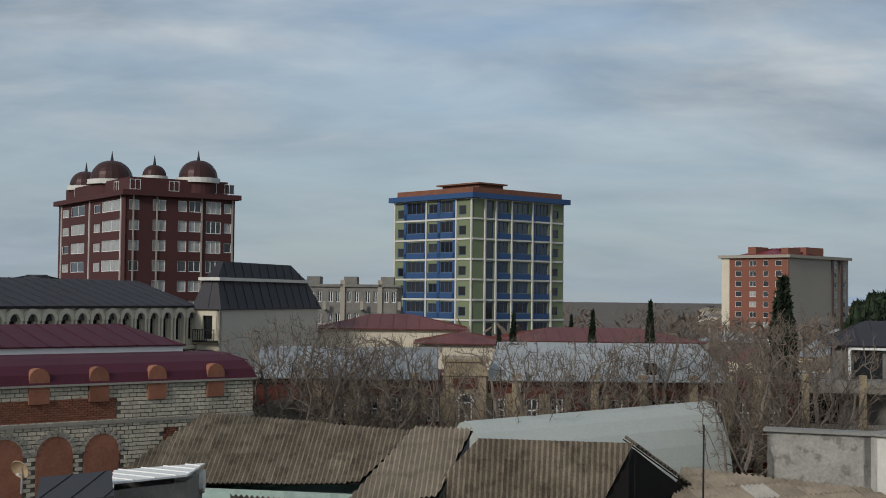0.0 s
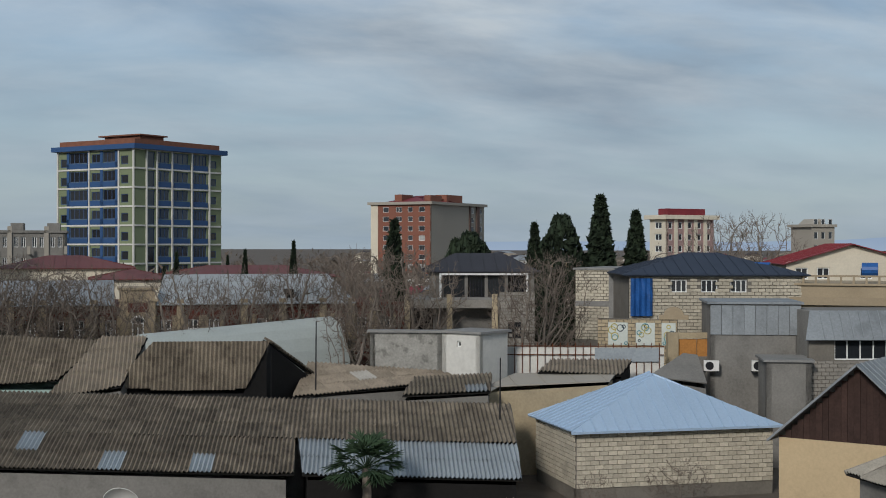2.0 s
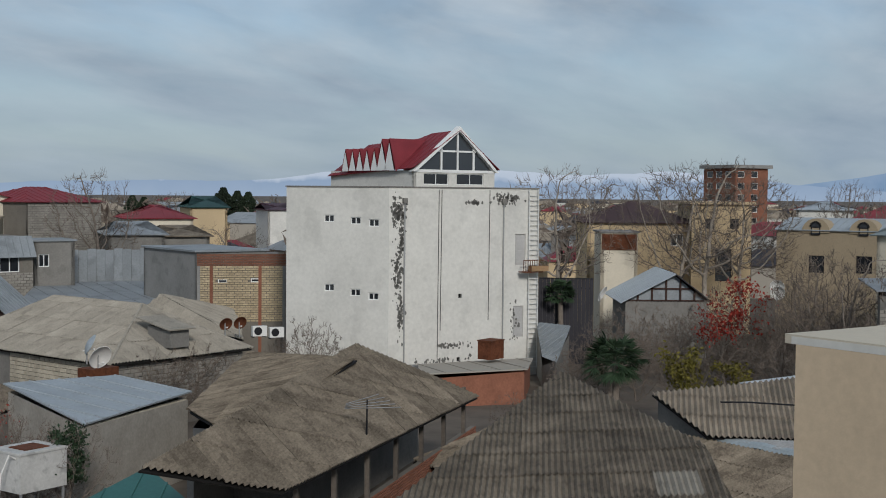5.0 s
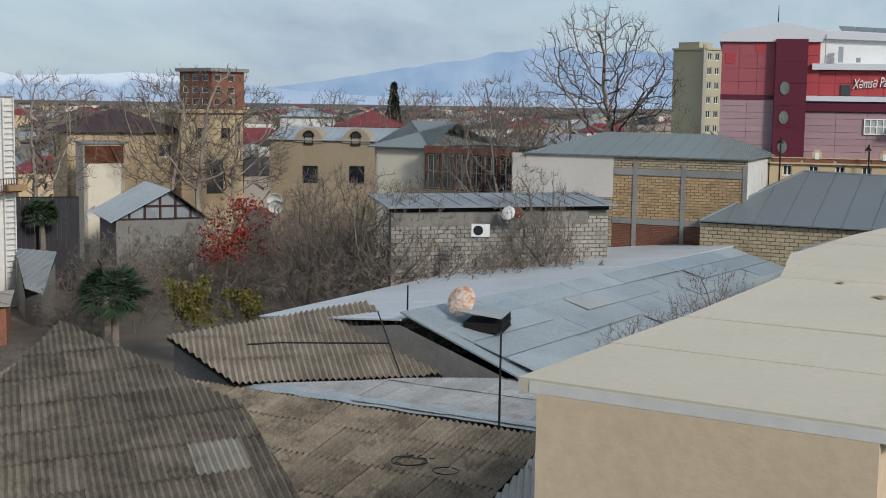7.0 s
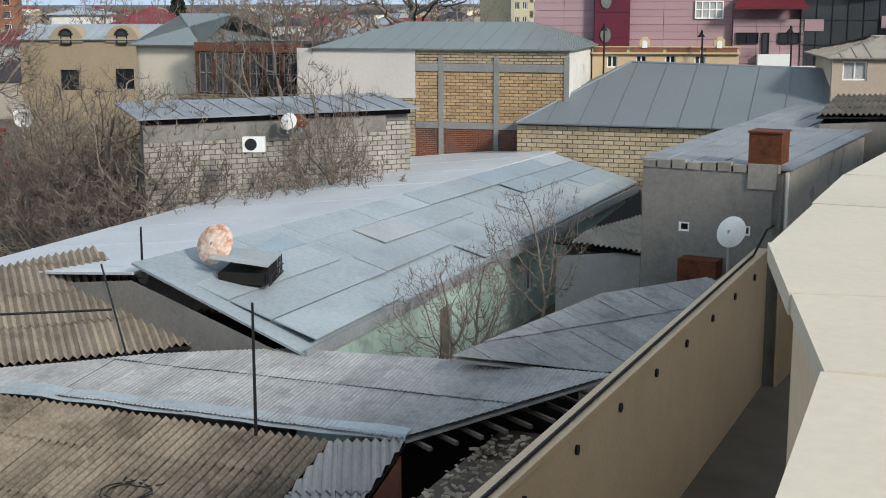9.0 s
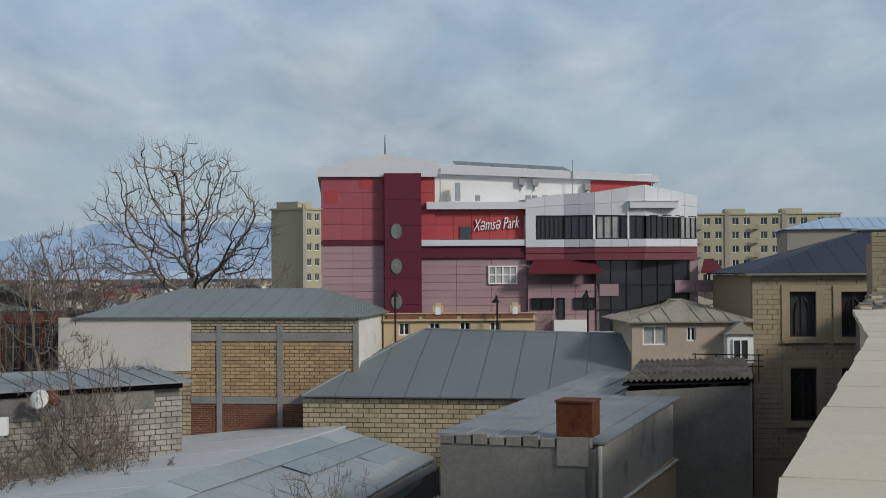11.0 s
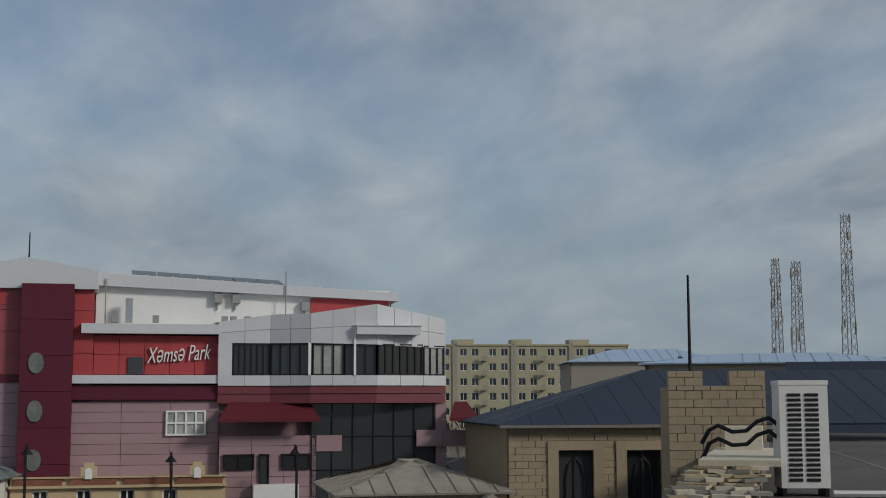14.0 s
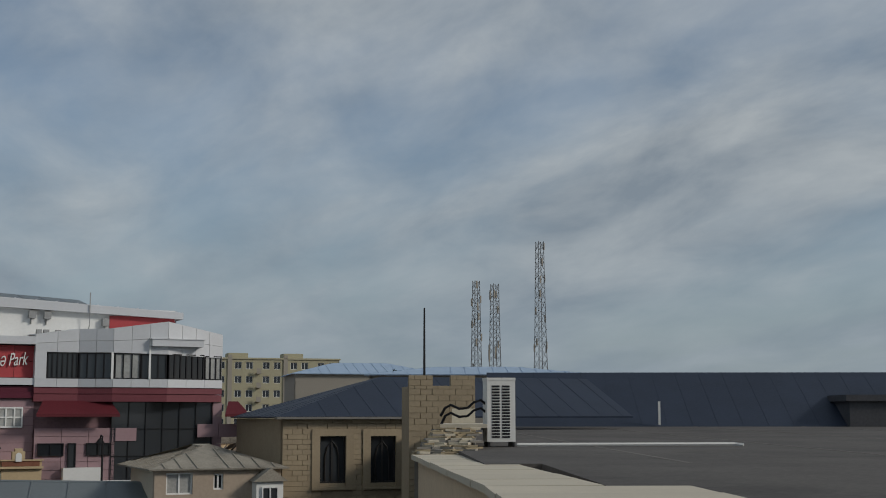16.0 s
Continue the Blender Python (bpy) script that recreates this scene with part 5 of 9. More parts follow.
shed("slate_barn", [[(21.79, 22.14, 1.15), (15.67, 3.39, 1.15), (21.81, 1.58, 2.6), (27.93, 20.33, 2.6)]], "low corrugated slate roof with coils of wire on it", SLATE, None, 45, h=1.75)
PANELS = mat("pale_corrugated_strip", (0.40, 0.39, 0.36), 0.85, rnd=0.1, var=0.2)
shed("sheet_strip", [[(15.67, 3.39, 1.15), (15.85, 1.95, 1.15), (21.99, 0.14, 2.6), (21.81, 1.58, 2.6)]], "strip of pale newer corrugated sheets at the roof's edge", PANELS, BRICKRED, 47, w=0.9, h=2.2)
GREYSHEET = mat("patched_grey_sheet", (0.31, 0.31, 0.30), 0.7, 0.1, rnd=0.2, var=0.3, scale=0.8, stain=0.3)
shed("grey_sheet_roof", [[(25.39, 11.7, 2.65), (21.99, 0.14, 2.65), (25.31, -4.17, 3.06), (26.13, -0.46, 3.04), (27, 2.98, 3.03), (26.71, 6.03, 2.92)]], "sagging roof of patched grey metal sheets with a blue edge", GREYSHEET, None, 48, w=0.8, h=2.2, wave=0.1, amp=0.01, pale=SLATE_TAN, back=GREYSHEET)
shed("grey_sheet_roof", [[(26.15, -3.88, 2.85), (26.97, -4.65, 2.8), (36.49, -8.67, 2.9), (31.37, -4.02, 3.5), (25.13, -0.52, 3.3)]], "narrow roof of patched grey metal sheets along the wall", GREYSHEET, None, 49, w=0.8, h=2.2, wave=0.1, amp=0.01, pale=SLATE_TAN, back=GREYSHEET)
# rafters under the sagging edge
raf = wthing("rafter_row", (21.99, 0.14, 2.6), "row of bare rafters under the sagging roof edge", "rafters")
mR = face_m(raf, (21.99, 0.14, 2.6), (25.31, -4.17, 3.06))
RW = 5.44
for k in range(9):
    part("rafter", boxes((RW * (k + 0.5) / 9, -0.35, 2.42, RW * (k + 0.5) / 9 + 0.08, 1.4, 2.5)), GREYWOOD, raf, m=mR)
# near-black sheet added for the shade behind the rafters
part("back_board", boxes((0.1, 1.4, 0.0, RW, 1.5, 2.45)), DARK, raf, m=mR)
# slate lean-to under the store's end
# the skirt is near-black, standing in for the shade beneath the roof
shed("lean_to", [[(29.05, 5.88, 3), (29.46, 3.02, 3), (28.95, 3.75, 3.3), (28.51, 6.42, 3.6)]], "small slate lean-to above a dark skirt painted as shade", SLATE, DARK, 50)
# blue flashing at the front edge
fl = wthing("roof_flashing", (25.39, 11.7, 2.7), "bent pale blue metal flashing along the roof edge", "flashing")
bm = bmesh.new()
rs = random.Random(9)
A_, B_ = Vector(loc(fl, [(25.39, 11.7, 2.7)])[0]), Vector(loc(fl, [(21.99, 0.14, 2.7)])[0])
up = []
for k in range(21):
    p = A_.lerp(B_, k / 20)
    j = rs.uniform(-0.03, 0.03)
    up.append([bm.verts.new((p.x, p.y, p.z + 0.02 + j)), bm.verts.new((p.x - 0.09, p.y + 0.03, p.z - 0.1 + j)), bm.verts.new((p.x + 0.3, p.y - 0.08, p.z + 0.05 + j))])
for a, b in zip(up, up[1:]):
    bm.faces.new((a[1], b[1], b[0], a[0]))
    bm.faces.new((a[0], b[0], b[2], a[2]))
part("flashing_strip", bm, LONG, fl)
# long sheet-metal roof
longb = wthing("long_store", (26.38, 2.88, 3.2), "long store with a low roof of pale sheet metal", "store", "low roofs")
seamed(longb, loc(longb, [(26.38, 2.88, 3.2), (54.17, -6.82, 3.2), (53.79, -3.16, 4.5), (28.75, 7.56, 4.5)]), LONG, 2.4, rib=0.015)
patch_sheets(longb, loc(longb, [(26.38, 2.88, 3.2), (54.17, -6.82, 3.2), (53.79, -3.16, 4.5), (28.75, 7.56, 4.5)]), [LONG, LONG, LONGB, LONGG], 7, 4, 5, 0.75)
seamed(longb, loc(longb, [(62.34, 5.26, 3.6), (31.92, 13.63, 3.6), (28.75, 7.56, 4.5), (53.79, -3.16, 4.5)]), LONGW, 4.0, rib=0.012)
mE = face_m(longb, (26.38, 2.88, 3.2), (54.17, -6.82, 3.2))
LW = 29.43
facade(longb, LW, 0, 3.0, [(LW * 0.1, 1.0, 0.8, 1.1), (LW * 0.3, 0.2, 0.9, 1.9), (LW * 0.55, 1.0, 0.8, 1.1), (LW * 0.8, 1.0, 0.8, 1.1)], MINT, mE @ Matrix.Translation((0, 0.5, 0)))
for fx in (0.1, 0.55, 0.8):
    window(longb, mE @ Matrix.Translation((LW * fx, 0.6, 1.0)), 0.8, 1.1, 2, 1, 0.06, WHITE_PAINT)
part("door", boxes((LW * 0.3, 0.6, 0.2, LW * 0.3 + 0.9, 0.66, 2.1)), GREYWOOD, longb, m=mE)
part("fascia", boxes((0, -0.06, 2.85, LW, 0.02, 3.16)), ZINC_OLD, longb, m=mE)
skirt(longb, loc(longb, [(31.92, 13.63, 3.6), (26.38, 2.88, 3.2), (28.75, 7.56, 4.5)]), CEMENT, 0.3)
# roof hatch with cage on the long roof
hatch = wthing("roof_hatch", (30.07, 4.95, 4.2), "raised sheet-metal roof hatch with a black wire cage", "roof hatch")
part("lid", slab_poly([(-1.0, -0.7, 4.55), (0.9, -0.7, 4.5), (0.9, 0.75, 4.65), (-1.0, 0.75, 4.75)], 0.05), LONGG, hatch)
# solid near-black box, painted as the shade under the lid
part("opening", boxes((-0.8, -0.6, 4.0, 0.7, 0.6, 4.3)), DARK, hatch)
for k in range(9):
    part("cage_bar", boxes((-0.9 + 0.2 * k, -0.72, 4.0, -0.875 + 0.2 * k, -0.69, 4.5)), BLACK, hatch)
part("cage_rail", boxes((-0.95, -0.73, 4.22, 0.85, -0.7, 4.25), (-0.95, -0.73, 4.02, 0.85, -0.7, 4.05)), BLACK, hatch)


def dish(base, z, r, aim, label, material, stand=0.6, rusty=False):
    """A satellite dish of radius r on a bent pipe; aim is its compass turn in degrees."""
    ob = wthing("satellite_dish", base, label, "satellite dish", "satellite dishes")
    bm = bmesh.new()
    rings = []
    for k in range(6):
        q = r * k / 5
        rings.append([bm.verts.new((q * math.cos(t * math.tau / 24), q * q / (4 * r * 0.7) - 0.0, q * 1.08 * math.sin(t * math.tau / 24))) for t in range(24)] if k else [bm.verts.new((0, 0, 0))])
    for t in range(24):
        bm.faces.new((rings[0][0], rings[1][t], rings[1][(t + 1) % 24]))
        for a, b in zip(rings[1:], rings[2:]):
            bm.faces.new((a[t], b[t], b[(t + 1) % 24], a[(t + 1) % 24]))
    m = pose(0, 0, z, 0, 0, aim) @ pose(0, 0, 0, 28, 0, 0)
    bmesh.ops.rotate(bm, matrix=Matrix.Rotation(math.pi, 3, "Z"), verts=bm.verts)
    bmesh.ops.solidify(bm, geom=bm.faces[:], thickness=0.02)
    part("reflector", bm, material, ob, m=m)
    bm = bmesh.new()
    tube(bm, [(0, 0, z - stand), (0, 0.02, z - 0.1), (0, 0.0, z)], 0.035)
    part("mast", bm, RAILGREY, ob)
    bm = bmesh.new()
    tube(bm, [(0, 0, -r * 0.9), (0, -r * 0.9, -r * 0.25)], 0.015, sides=5)
    box(bm, -0.05, -r * 1.0, -r * 0.3, 0.05, -r * 0.85, -r * 0.15)
    part("feed_arm", bm, PLASTIC, ob, m=m)
    return ob


RUSTDISH = mat("rusting_dish", (0.42, 0.13, 0.025), 0.75, 0.1, var=0.2, scale=3.2, tint=(0.78, 0.72, 0.62))
dish((29.75, 5.8, 4.6), 5, 0.5, 75, "large rust-streaked satellite dish on the roof hatch", RUSTDISH)

# grey box building with the rusty tank
boxb, bxw = place("cement_outbuilding", (36.42, -5.44), (34.72, -9.17), "grey cement outbuilding with a flat patched roof and rusty tank", "outbuilding")
BXD, BXZ = 19.12, 6.15
bwin = [(x - 0.16, z - 0.14, 0.32, 0.28) for x, z in ((1.3, 4.46), (3.09, 4.48))]
facade(boxb, bxw, 0, BXZ, bwin, CEMENT)
for x, z, ww, hh in bwin:
    window(boxb, Matrix.Translation((x, 0.03, z)), ww, hh, 1, 1, 0.05)
facade(boxb, BXD, 0, BXZ, [], mat("patchy_pale_render", (0.40, 0.38, 0.34), 0.9, var=0.2, scale=0.5, stain=0.5), side_right(bxw))
part("core", boxes((0.28, 0.28, 0, bxw - 0.28, BXD, BXZ - 0.05)), CEMENT, boxb)
part("ochre_base", boxes((0.0, -0.08, 0, BXD, -0.006, BXZ - 1.75)), OCHRE, boxb, m=side_right(bxw))
seamed(boxb, [(-0.2, 0.3, BXZ + 0.18), (bxw + 0.2, 0.3, BXZ + 0.16), (bxw + 0.25, BXD * 1.0, BXZ + 0.32), (-0.2, BXD * 1.0, BXZ + 0.5)], ZINC_OLD, 0.8)
for k in range(int(bxw / 0.45)):
    part("parapet_block", boxes((0.45 * k, -0.03, BXZ, 0.45 * k + 0.38, 0.25, BXZ + 0.2 + 0.03 * (k % 3))), BLOCK_GREY, boxb)
part("rusty_tank", boxes((3.58 - 0.5, 0.1, BXZ + 0.25, 3.58 + 0.42, 1.0, BXZ + 1.12), (3.58 - 0.53, 0.07, BXZ + 1.12, 3.58 + 0.45, 1.03, BXZ + 1.17)), RUST, boxb, "rusty square water tank")
part("tank_stand", boxes((3.58 - 0.45, -0.05, BXZ - 0.45, 3.58 + 0.35, 0.4, BXZ + 0.25)), BLOCK_GREY, boxb)
bm = bmesh.new()
tube(bm, [(0.15, -0.1, BXZ + 0.05), (0.15, -0.1, BXZ - 1.6), (0.35, -0.12, BXZ - 1.7), (BXD, -0.12, BXZ - 1.95)], 0.05)
part("drain_pipe", bm, PLASTIC, boxb, m=side_right(bxw))
for k in range(3):
    part("roof_rail", boxes((bxw - 0.5, BXD - 0.3, BXZ + 0.75 + 0.22 * k, bxw + 2.2, BXD - 0.26, BXZ + 0.79 + 0.22 * k)), BLACK, boxb)
for k in range(4):
    part("rail_post", boxes((bxw - 0.4 + 0.8 * k, BXD - 0.3, BXZ + 0.2, bxw - 0.36 + 0.8 * k, BXD - 0.26, BXZ + 1.25)), BLACK, boxb)
part("tool_chest", boxes((1.37, -0.7, 2.6, 2.5, -0.05, 3.64)), RUST, boxb)
dish((33.29, -7.54, 4.82), 4.82, 0.42, 55, "white satellite dish beside the outbuilding", PLASTIC, 1.2)

# small white store between the long roof and the outbuilding
shed("small_store", [[(40.24, -2.9, 2.9), (41.3, -5.88, 2.9), (48.15, -6.36, 3.5), (41.88, -4.01, 3.5)]], "small white store with a grey slate roof and dark windows", SLATE_PALE, WHITE, 52)
sw_ = wthing("window_band", (40.64, -3.01, 2.2), "band of dark windows in the small white store", "window")
mW = face_m(sw_, (40.64, -3.01, 2.2), (41.54, -5.85, 2.2))
SWW = 2.98
for k in range(4):
    part("pane", boxes((SWW * k / 4 + 0.05, 0.02, 1.3, SWW * (k + 1) / 4 - 0.05, 0.1, 2.2)), GLASS, sw_, m=mW)

# ochre yard wall
BEIGE = mat("beige_render", (0.60, 0.47, 0.32), 0.92, var=0.12, scale=0.5, stain=0.05)
yard = wthing("yard_wall", (12.91, -0.77, 4), "ochre rendered yard wall with round drain holes", "wall")
mY = face_m(yard, (12.91, -0.77, 4), (34.06, -8.58, 4))
YW = 22.55
part("wall", boxes((-8, 0, 0, YW + 1.5, 0.3, 4.0), (-8, -0.04, 3.92, YW + 1.5, 0.34, 4.02)), BEIGE, yard, m=mY)
for k in range(9):
    bm = bmesh.new()
    bmesh.ops.create_cone(bm, cap_ends=True, segments=10, radius1=0.09, radius2=0.09, depth=0.06, matrix=Matrix.Translation((YW * (k + 0.6) / 9, -0.012, 3.55)) @ Matrix.Rotation(math.pi / 2, 4, "X"))
    part("drain_hole", bm, BLACK, yard, m=mY)
bm = bmesh.new()
tube(bm, [(-4, 0.1, 4.05), (YW * 0.5, 0.12, 4.07), (YW * 0.97, 0.1, 4.1), (YW * 1.0, -0.1, 4.7), (YW * 1.05, -0.15, 4.7), (YW * 1.06, -0.15, 2.7)], 0.035)
part("pipe", bm, BLACK, yard, m=mY)
rs = random.Random(8)
rub = wthing("rubble_strip", (12.91, -0.77, 4), "strip of rubble and broken slate along the yard wall", "rubble")
bm = bmesh.new()
for k in range(900):
    x, y = rs.uniform(-1, YW * 0.45), rs.uniform(0.4, 3.0)
    s = rs.uniform(0.02, 0.09)
    box(bm, -s, -s * 0.6, -s * 0.3, s, s * 0.6, s * 0.3, Matrix.Translation((x, y, 2.2 + rs.uniform(0, 0.25) - 0.05 * y)) @ pose(0, 0, 0, rs.uniform(-30, 30), rs.uniform(-30, 30), rs.uniform(0, 180)))
tagged(part("rubble", bm, mat("rubble", (0.36, 0.30, 0.23), 0.95, rnd=0.4, var=0.3), rub, m=mY), kind="stuff")
part("rubble_bed", boxes((-8, 0.32, 0, YW * 0.5, 3.2, 2.0)), GROUND, rub, m=mY)

# ---- the building under the camera: parapet, roof and outdoor unit ----
SZP = 9.6
own = wthing("parapet", (3.5, -3.5), "wide parapet capped with cream roof slabs", "parapet")
EDGE = ((-3.2, -1.4), (-0.2, -2.45), (2.9, -3.4), (5.5, -3.65), (8.5, -4.75), (20.6, -10.3), (33.2, -15.25))
k = 0
for a, b in zip(EDGE, EDGE[1:]):
    mP, PL = face_m(own, a, b), span(a, b)
    wide = 2.6 if a[0] < 20 else 1.5
    ns = max(1, round(PL / 1.6))
    for j in range(ns):
        x0, x1 = PL * j / ns, PL * (j + 1) / ns
        part("cap_slab", boxes((x0 + 0.005, -wide, SZP - 0.1, x1 - 0.005, 0.03 + 0.012 * (k % 2), SZP + 0.004 * (k % 3))), SLAB, own, m=mP)
        k += 1
    part("parapet_wall", boxes((0, -wide + 0.15, 0, PL, -0.12, SZP - 0.102)), BEIGE, own, m=mP)
    part("mortar_bed", boxes((0, -wide + 0.1, SZP - 0.1, PL, -0.06, SZP - 0.02)), WHITE, own, m=mP)
own_stain = mat("slab_stain", (0.33, 0.23, 0.12), 0.9, var=0.3, scale=4)
rs = random.Random(3)
for px_, py_, r in ((1.6, -4.3, 0.1), (2.6, -4.0, 0.07), (3.3, -4.9, 0.12), (9.2, -6.0, 0.06), (12.6, -7.6, 0.05), (15.5, -8.8, 0.05)):
    bm = bmesh.new()
    bm.faces.new([bm.verts.new((px_ - 3.5 + r * rs.uniform(0.6, 1.5) * math.cos(t), py_ + 3.5 + r * rs.uniform(0.4, 0.9) * math.sin(t), SZP + 0.014)) for t in np.linspace(0, 6.0, 11)])
    part("stain_spot", bm, own_stain, own, "rusty stain on the slab")
stub = wthing("rough_wall", (33.0, -14.4), "unfinished wall with bare broken block courses and a cap slab", "wall")
mS = face_m(stub, (33.2, -15.25), (46.2, -22.3))
ROUGH = [mesh_of("rough_block", boxes((-a, -b, 0, a, b, h)), m_) for a, b, h, m_ in ((0.14, 0.17, 0.045, BLOCK), (0.11, 0.13, 0.055, BLOCK_PALE), (0.16, 0.12, 0.04, BLOCK), (0.1, 0.16, 0.05, BLOCK_GREY))]
for row in range(13):
    for kx in range(2):
        y = -0.12 - 0.04 * row + rs.uniform(-0.08, 0.05)
        while y > -1.45:
            part("rough_block", rs.choice(ROUGH), None, stub, m=mS @ Matrix.Translation((0.15 + row * 0.165 + kx * 0.26 + rs.uniform(-0.07, 0.07), y, SZP - 0.03 + 0.049 * row)) @ pose(0, 0, 0, rs.uniform(-4, 4), rs.uniform(-4, 4), rs.uniform(-25, 25)))
            y -= rs.uniform(0.2, 0.34)
part("wall_body", boxes((0.02, -1.45, 0, 15.0, -0.03, SZP - 0.05), (2.3, -1.4, SZP - 0.05, 15.0, -0.68, SZP + 0.58)), CEMENT, stub, m=mS)
part("cap_slab", boxes((2.15, -1.72, SZP + 0.6, 7.5, -0.55, SZP + 0.69)), SLAB, stub, m=mS)
part("pipe_box", boxes((6.4, -1.4, SZP + 0.69, 7.1, -0.75, SZP + 1.1)), CREAM, stub, m=mS)
felt = wthing("flat_roof", (9.7, -4.6), "flat roof of dark weathered felt", "roof")
mF = face_m(felt, (9.7, -4.6), (42, -18.4))
part("felt_deck", boxes((-5, -60, 0, 62, -2.65, 8.5)), ROOFFELT, felt, m=mF)
part("felt_sheet", slab_poly([(1, -2.66, 9.42), (19.5, -2.66, 9.62), (19.5, -60, 9.62), (1, -60, 9.42)], 0.2), ROOFFELT, felt, m=mF)
part("felt_sheet", slab_poly([(19.5, -1.62, 9.62), (62, -1.62, 10.05), (62, -60, 10.05), (19.5, -60, 9.62)], 0.2), ROOFFELT, felt, m=mF)
LAP = mat("pale_felt_lap", (0.17, 0.155, 0.135), 0.9, var=0.4, scale=0.8, stain=0.4)
for k in range(10):
    y = -5.5 - 5.1 * k
    part("felt_seam", slab_poly([(19.6, y, 9.626), (61.8, y + 0.6, 10.056), (61.8, y + 0.72, 10.056), (19.6, y + 0.12, 9.626)], 0.02), LAP, felt, m=mF)
bm = bmesh.new()
tube(bm, [(28.6, -3.3, 9.77), (28.9, -9.0, 9.77), (28.8, -9.2, 9.74)], 0.05)
part("white_pipe", bm, PLASTIC, felt, m=mF)
# added pale strip, put here to brighten the dark gap by the wall
bright_strip = wthing("alley_floor", (1.8, -2.2), "pale strip added to brighten the gap beside the yard wall", "pavement")
part("slab", boxes((-6, 0.1, 0, 34, 3.4, 0.4)), SLAB, bright_strip, m=face_m(bright_strip, (1.8, -2.6), (33, -14.6)))
# outdoor unit
unit, uw = place("outdoor_unit", (35.02, -18.2), (34.81, -18.9), "tall cream air-conditioner outdoor unit on black brackets", "air conditioner", z=9.74)
UH = 1.7
part("casing", boxes((0, 0, 0.1, uw, 0.55, UH), (-0.01, -0.01, UH - 0.05, uw + 0.01, 0.56, UH + 0.02)), PLASTIC, unit)
for c_ in range(2):
    for r_ in range(18):
        z = 0.2 + (UH - 0.35) * r_ / 18
        part("vent_slot", boxes((uw * (0.16 + 0.36 * c_), -0.012, z, uw * (0.44 + 0.36 * c_), 0.0, z + (UH - 0.35) / 18 * 0.62)), BLACK, unit)
part("bracket", boxes((0.02, 0.02, -0.06, 0.08, 0.5, 0.1), (uw - 0.08, 0.02, -0.06, uw - 0.02, 0.5, 0.1)), BLACK, unit)
bm = bmesh.new()
for k, h in enumerate((0.62, 0.5)):
    tube(bm, [(0.02, 0.3, UH * h), (-0.12, 0.25, UH * h + 0.1), (-0.3, 0.25, UH * h + 0.04), (-0.45, 0.3, UH * h - 0.1), (-0.65, 0.4, UH * h - 0.12), (-0.85, 0.5, UH * h - 0.02), (-0.98, 0.6, UH * h - 0.1), (-1.08, 0.7, UH * h - 0.3 - 0.05 * k)], 0.035)
part("insulated_pipe", bm, BLACK, unit)


# ---- shopping centre and what stands before it ----
mall, mallw = place("shopping_centre", (63.73, -2.14), (63.68, -20.01), "pink and red panelled shopping centre with a silver top", "shopping centre")


def panels(x0, x1, z0, z1, y, material, pw=0.9, ph=0.45, name="panel", th=0.05):
    """A wall of separate flat panels with open joints."""
    nx, nz = max(1, round((x1 - x0) / pw)), max(1, round((z1 - z0) / ph))
    a, b = (x1 - x0) / nx, (z1 - z0) / nz
    me = mesh_of(name, boxes((0.008, 0, 0.008, a - 0.008, th, b - 0.008)), material)
    for i in range(nx):
        for k in range(nz):
            part(name, me, None, mall, m=Matrix.Translation((x0 + i * a, y, z0 + k * b)))


xa, xb, xc, xd = 0, 2.95, 4.68, 5.36
xe, xf, xg, xh = 9.69, 12.91, 14.56, 17.87
zb, zp, zq, zr_ = 0.0, 11.88, 12.14, 15.09
DMALL = 14.0
part("core", boxes((xa + 0.1, 0.06, 0, xh - 0.1, DMALL, 11.73), (xa + 0.1, 0.06, 0, xd - 0.05, DMALL, zr_ + 0.5), (xc, 1.6, 0, 16.2, DMALL, 14.95), (xc, -0.28, 0, xh - 0.6, 0.06, 7.5)), mat("joint_pink", (0.24, 0.15, 0.16)), mall)
panels(xa, xb, 5.0, zp, 0, PINK, 1.45, 0.36)
panels(xa, xb, zp + 0.25, zr_, 0, REDTOP, 1.1, 0.75)
part("burgundy_band", boxes((xa, -0.06, zp, xb, 0.05, zp + 0.23), (xc - 0.3, -0.16, 11.27, xh, 0.05, 11.53), (xc - 0.3, -0.1, 11.53 + 0.004, xh, 0.05, 11.77)), BURGUNDY, mall)
panels(xb, xc, 0.5, zr_ + 0.15, -0.5, BURGUNDY, 1.73, 1.2)
part("tower_body", boxes((xb, -0.44, 0, xc, 0.0, zr_ + 0.15)), BURGUNDY, mall)
for zz in (12.52, 10.89, 9.25):
    bm = bmesh.new()
    bmesh.ops.create_cone(bm, cap_ends=True, segments=20, radius1=0.3, radius2=0.3, depth=0.06, matrix=Matrix.Translation((xb + 0.55, -0.52, zz)) @ Matrix.Rotation(math.pi / 2, 4, "X") @ Matrix.Diagonal((0.85, 1.2, 1, 1)))
    part("oval_window", bm, mat("dull_oval_glass", (0.15, 0.165, 0.15), 0.2, var=0.35, scale=2.0, spec=0.6), mall)
for px_, pz in ((0.49, 14.17), (2.12, 14.84)):
    part("red_patch", boxes((px_ - 0.28, -0.02, pz - 0.3, px_ + 0.28, -0.002, pz + 0.3)), RED, mall)
# silver top of the tall block
bm = bmesh.new()
za, zt1 = 15.09, 15.49
ap = (3.05, 16.17)
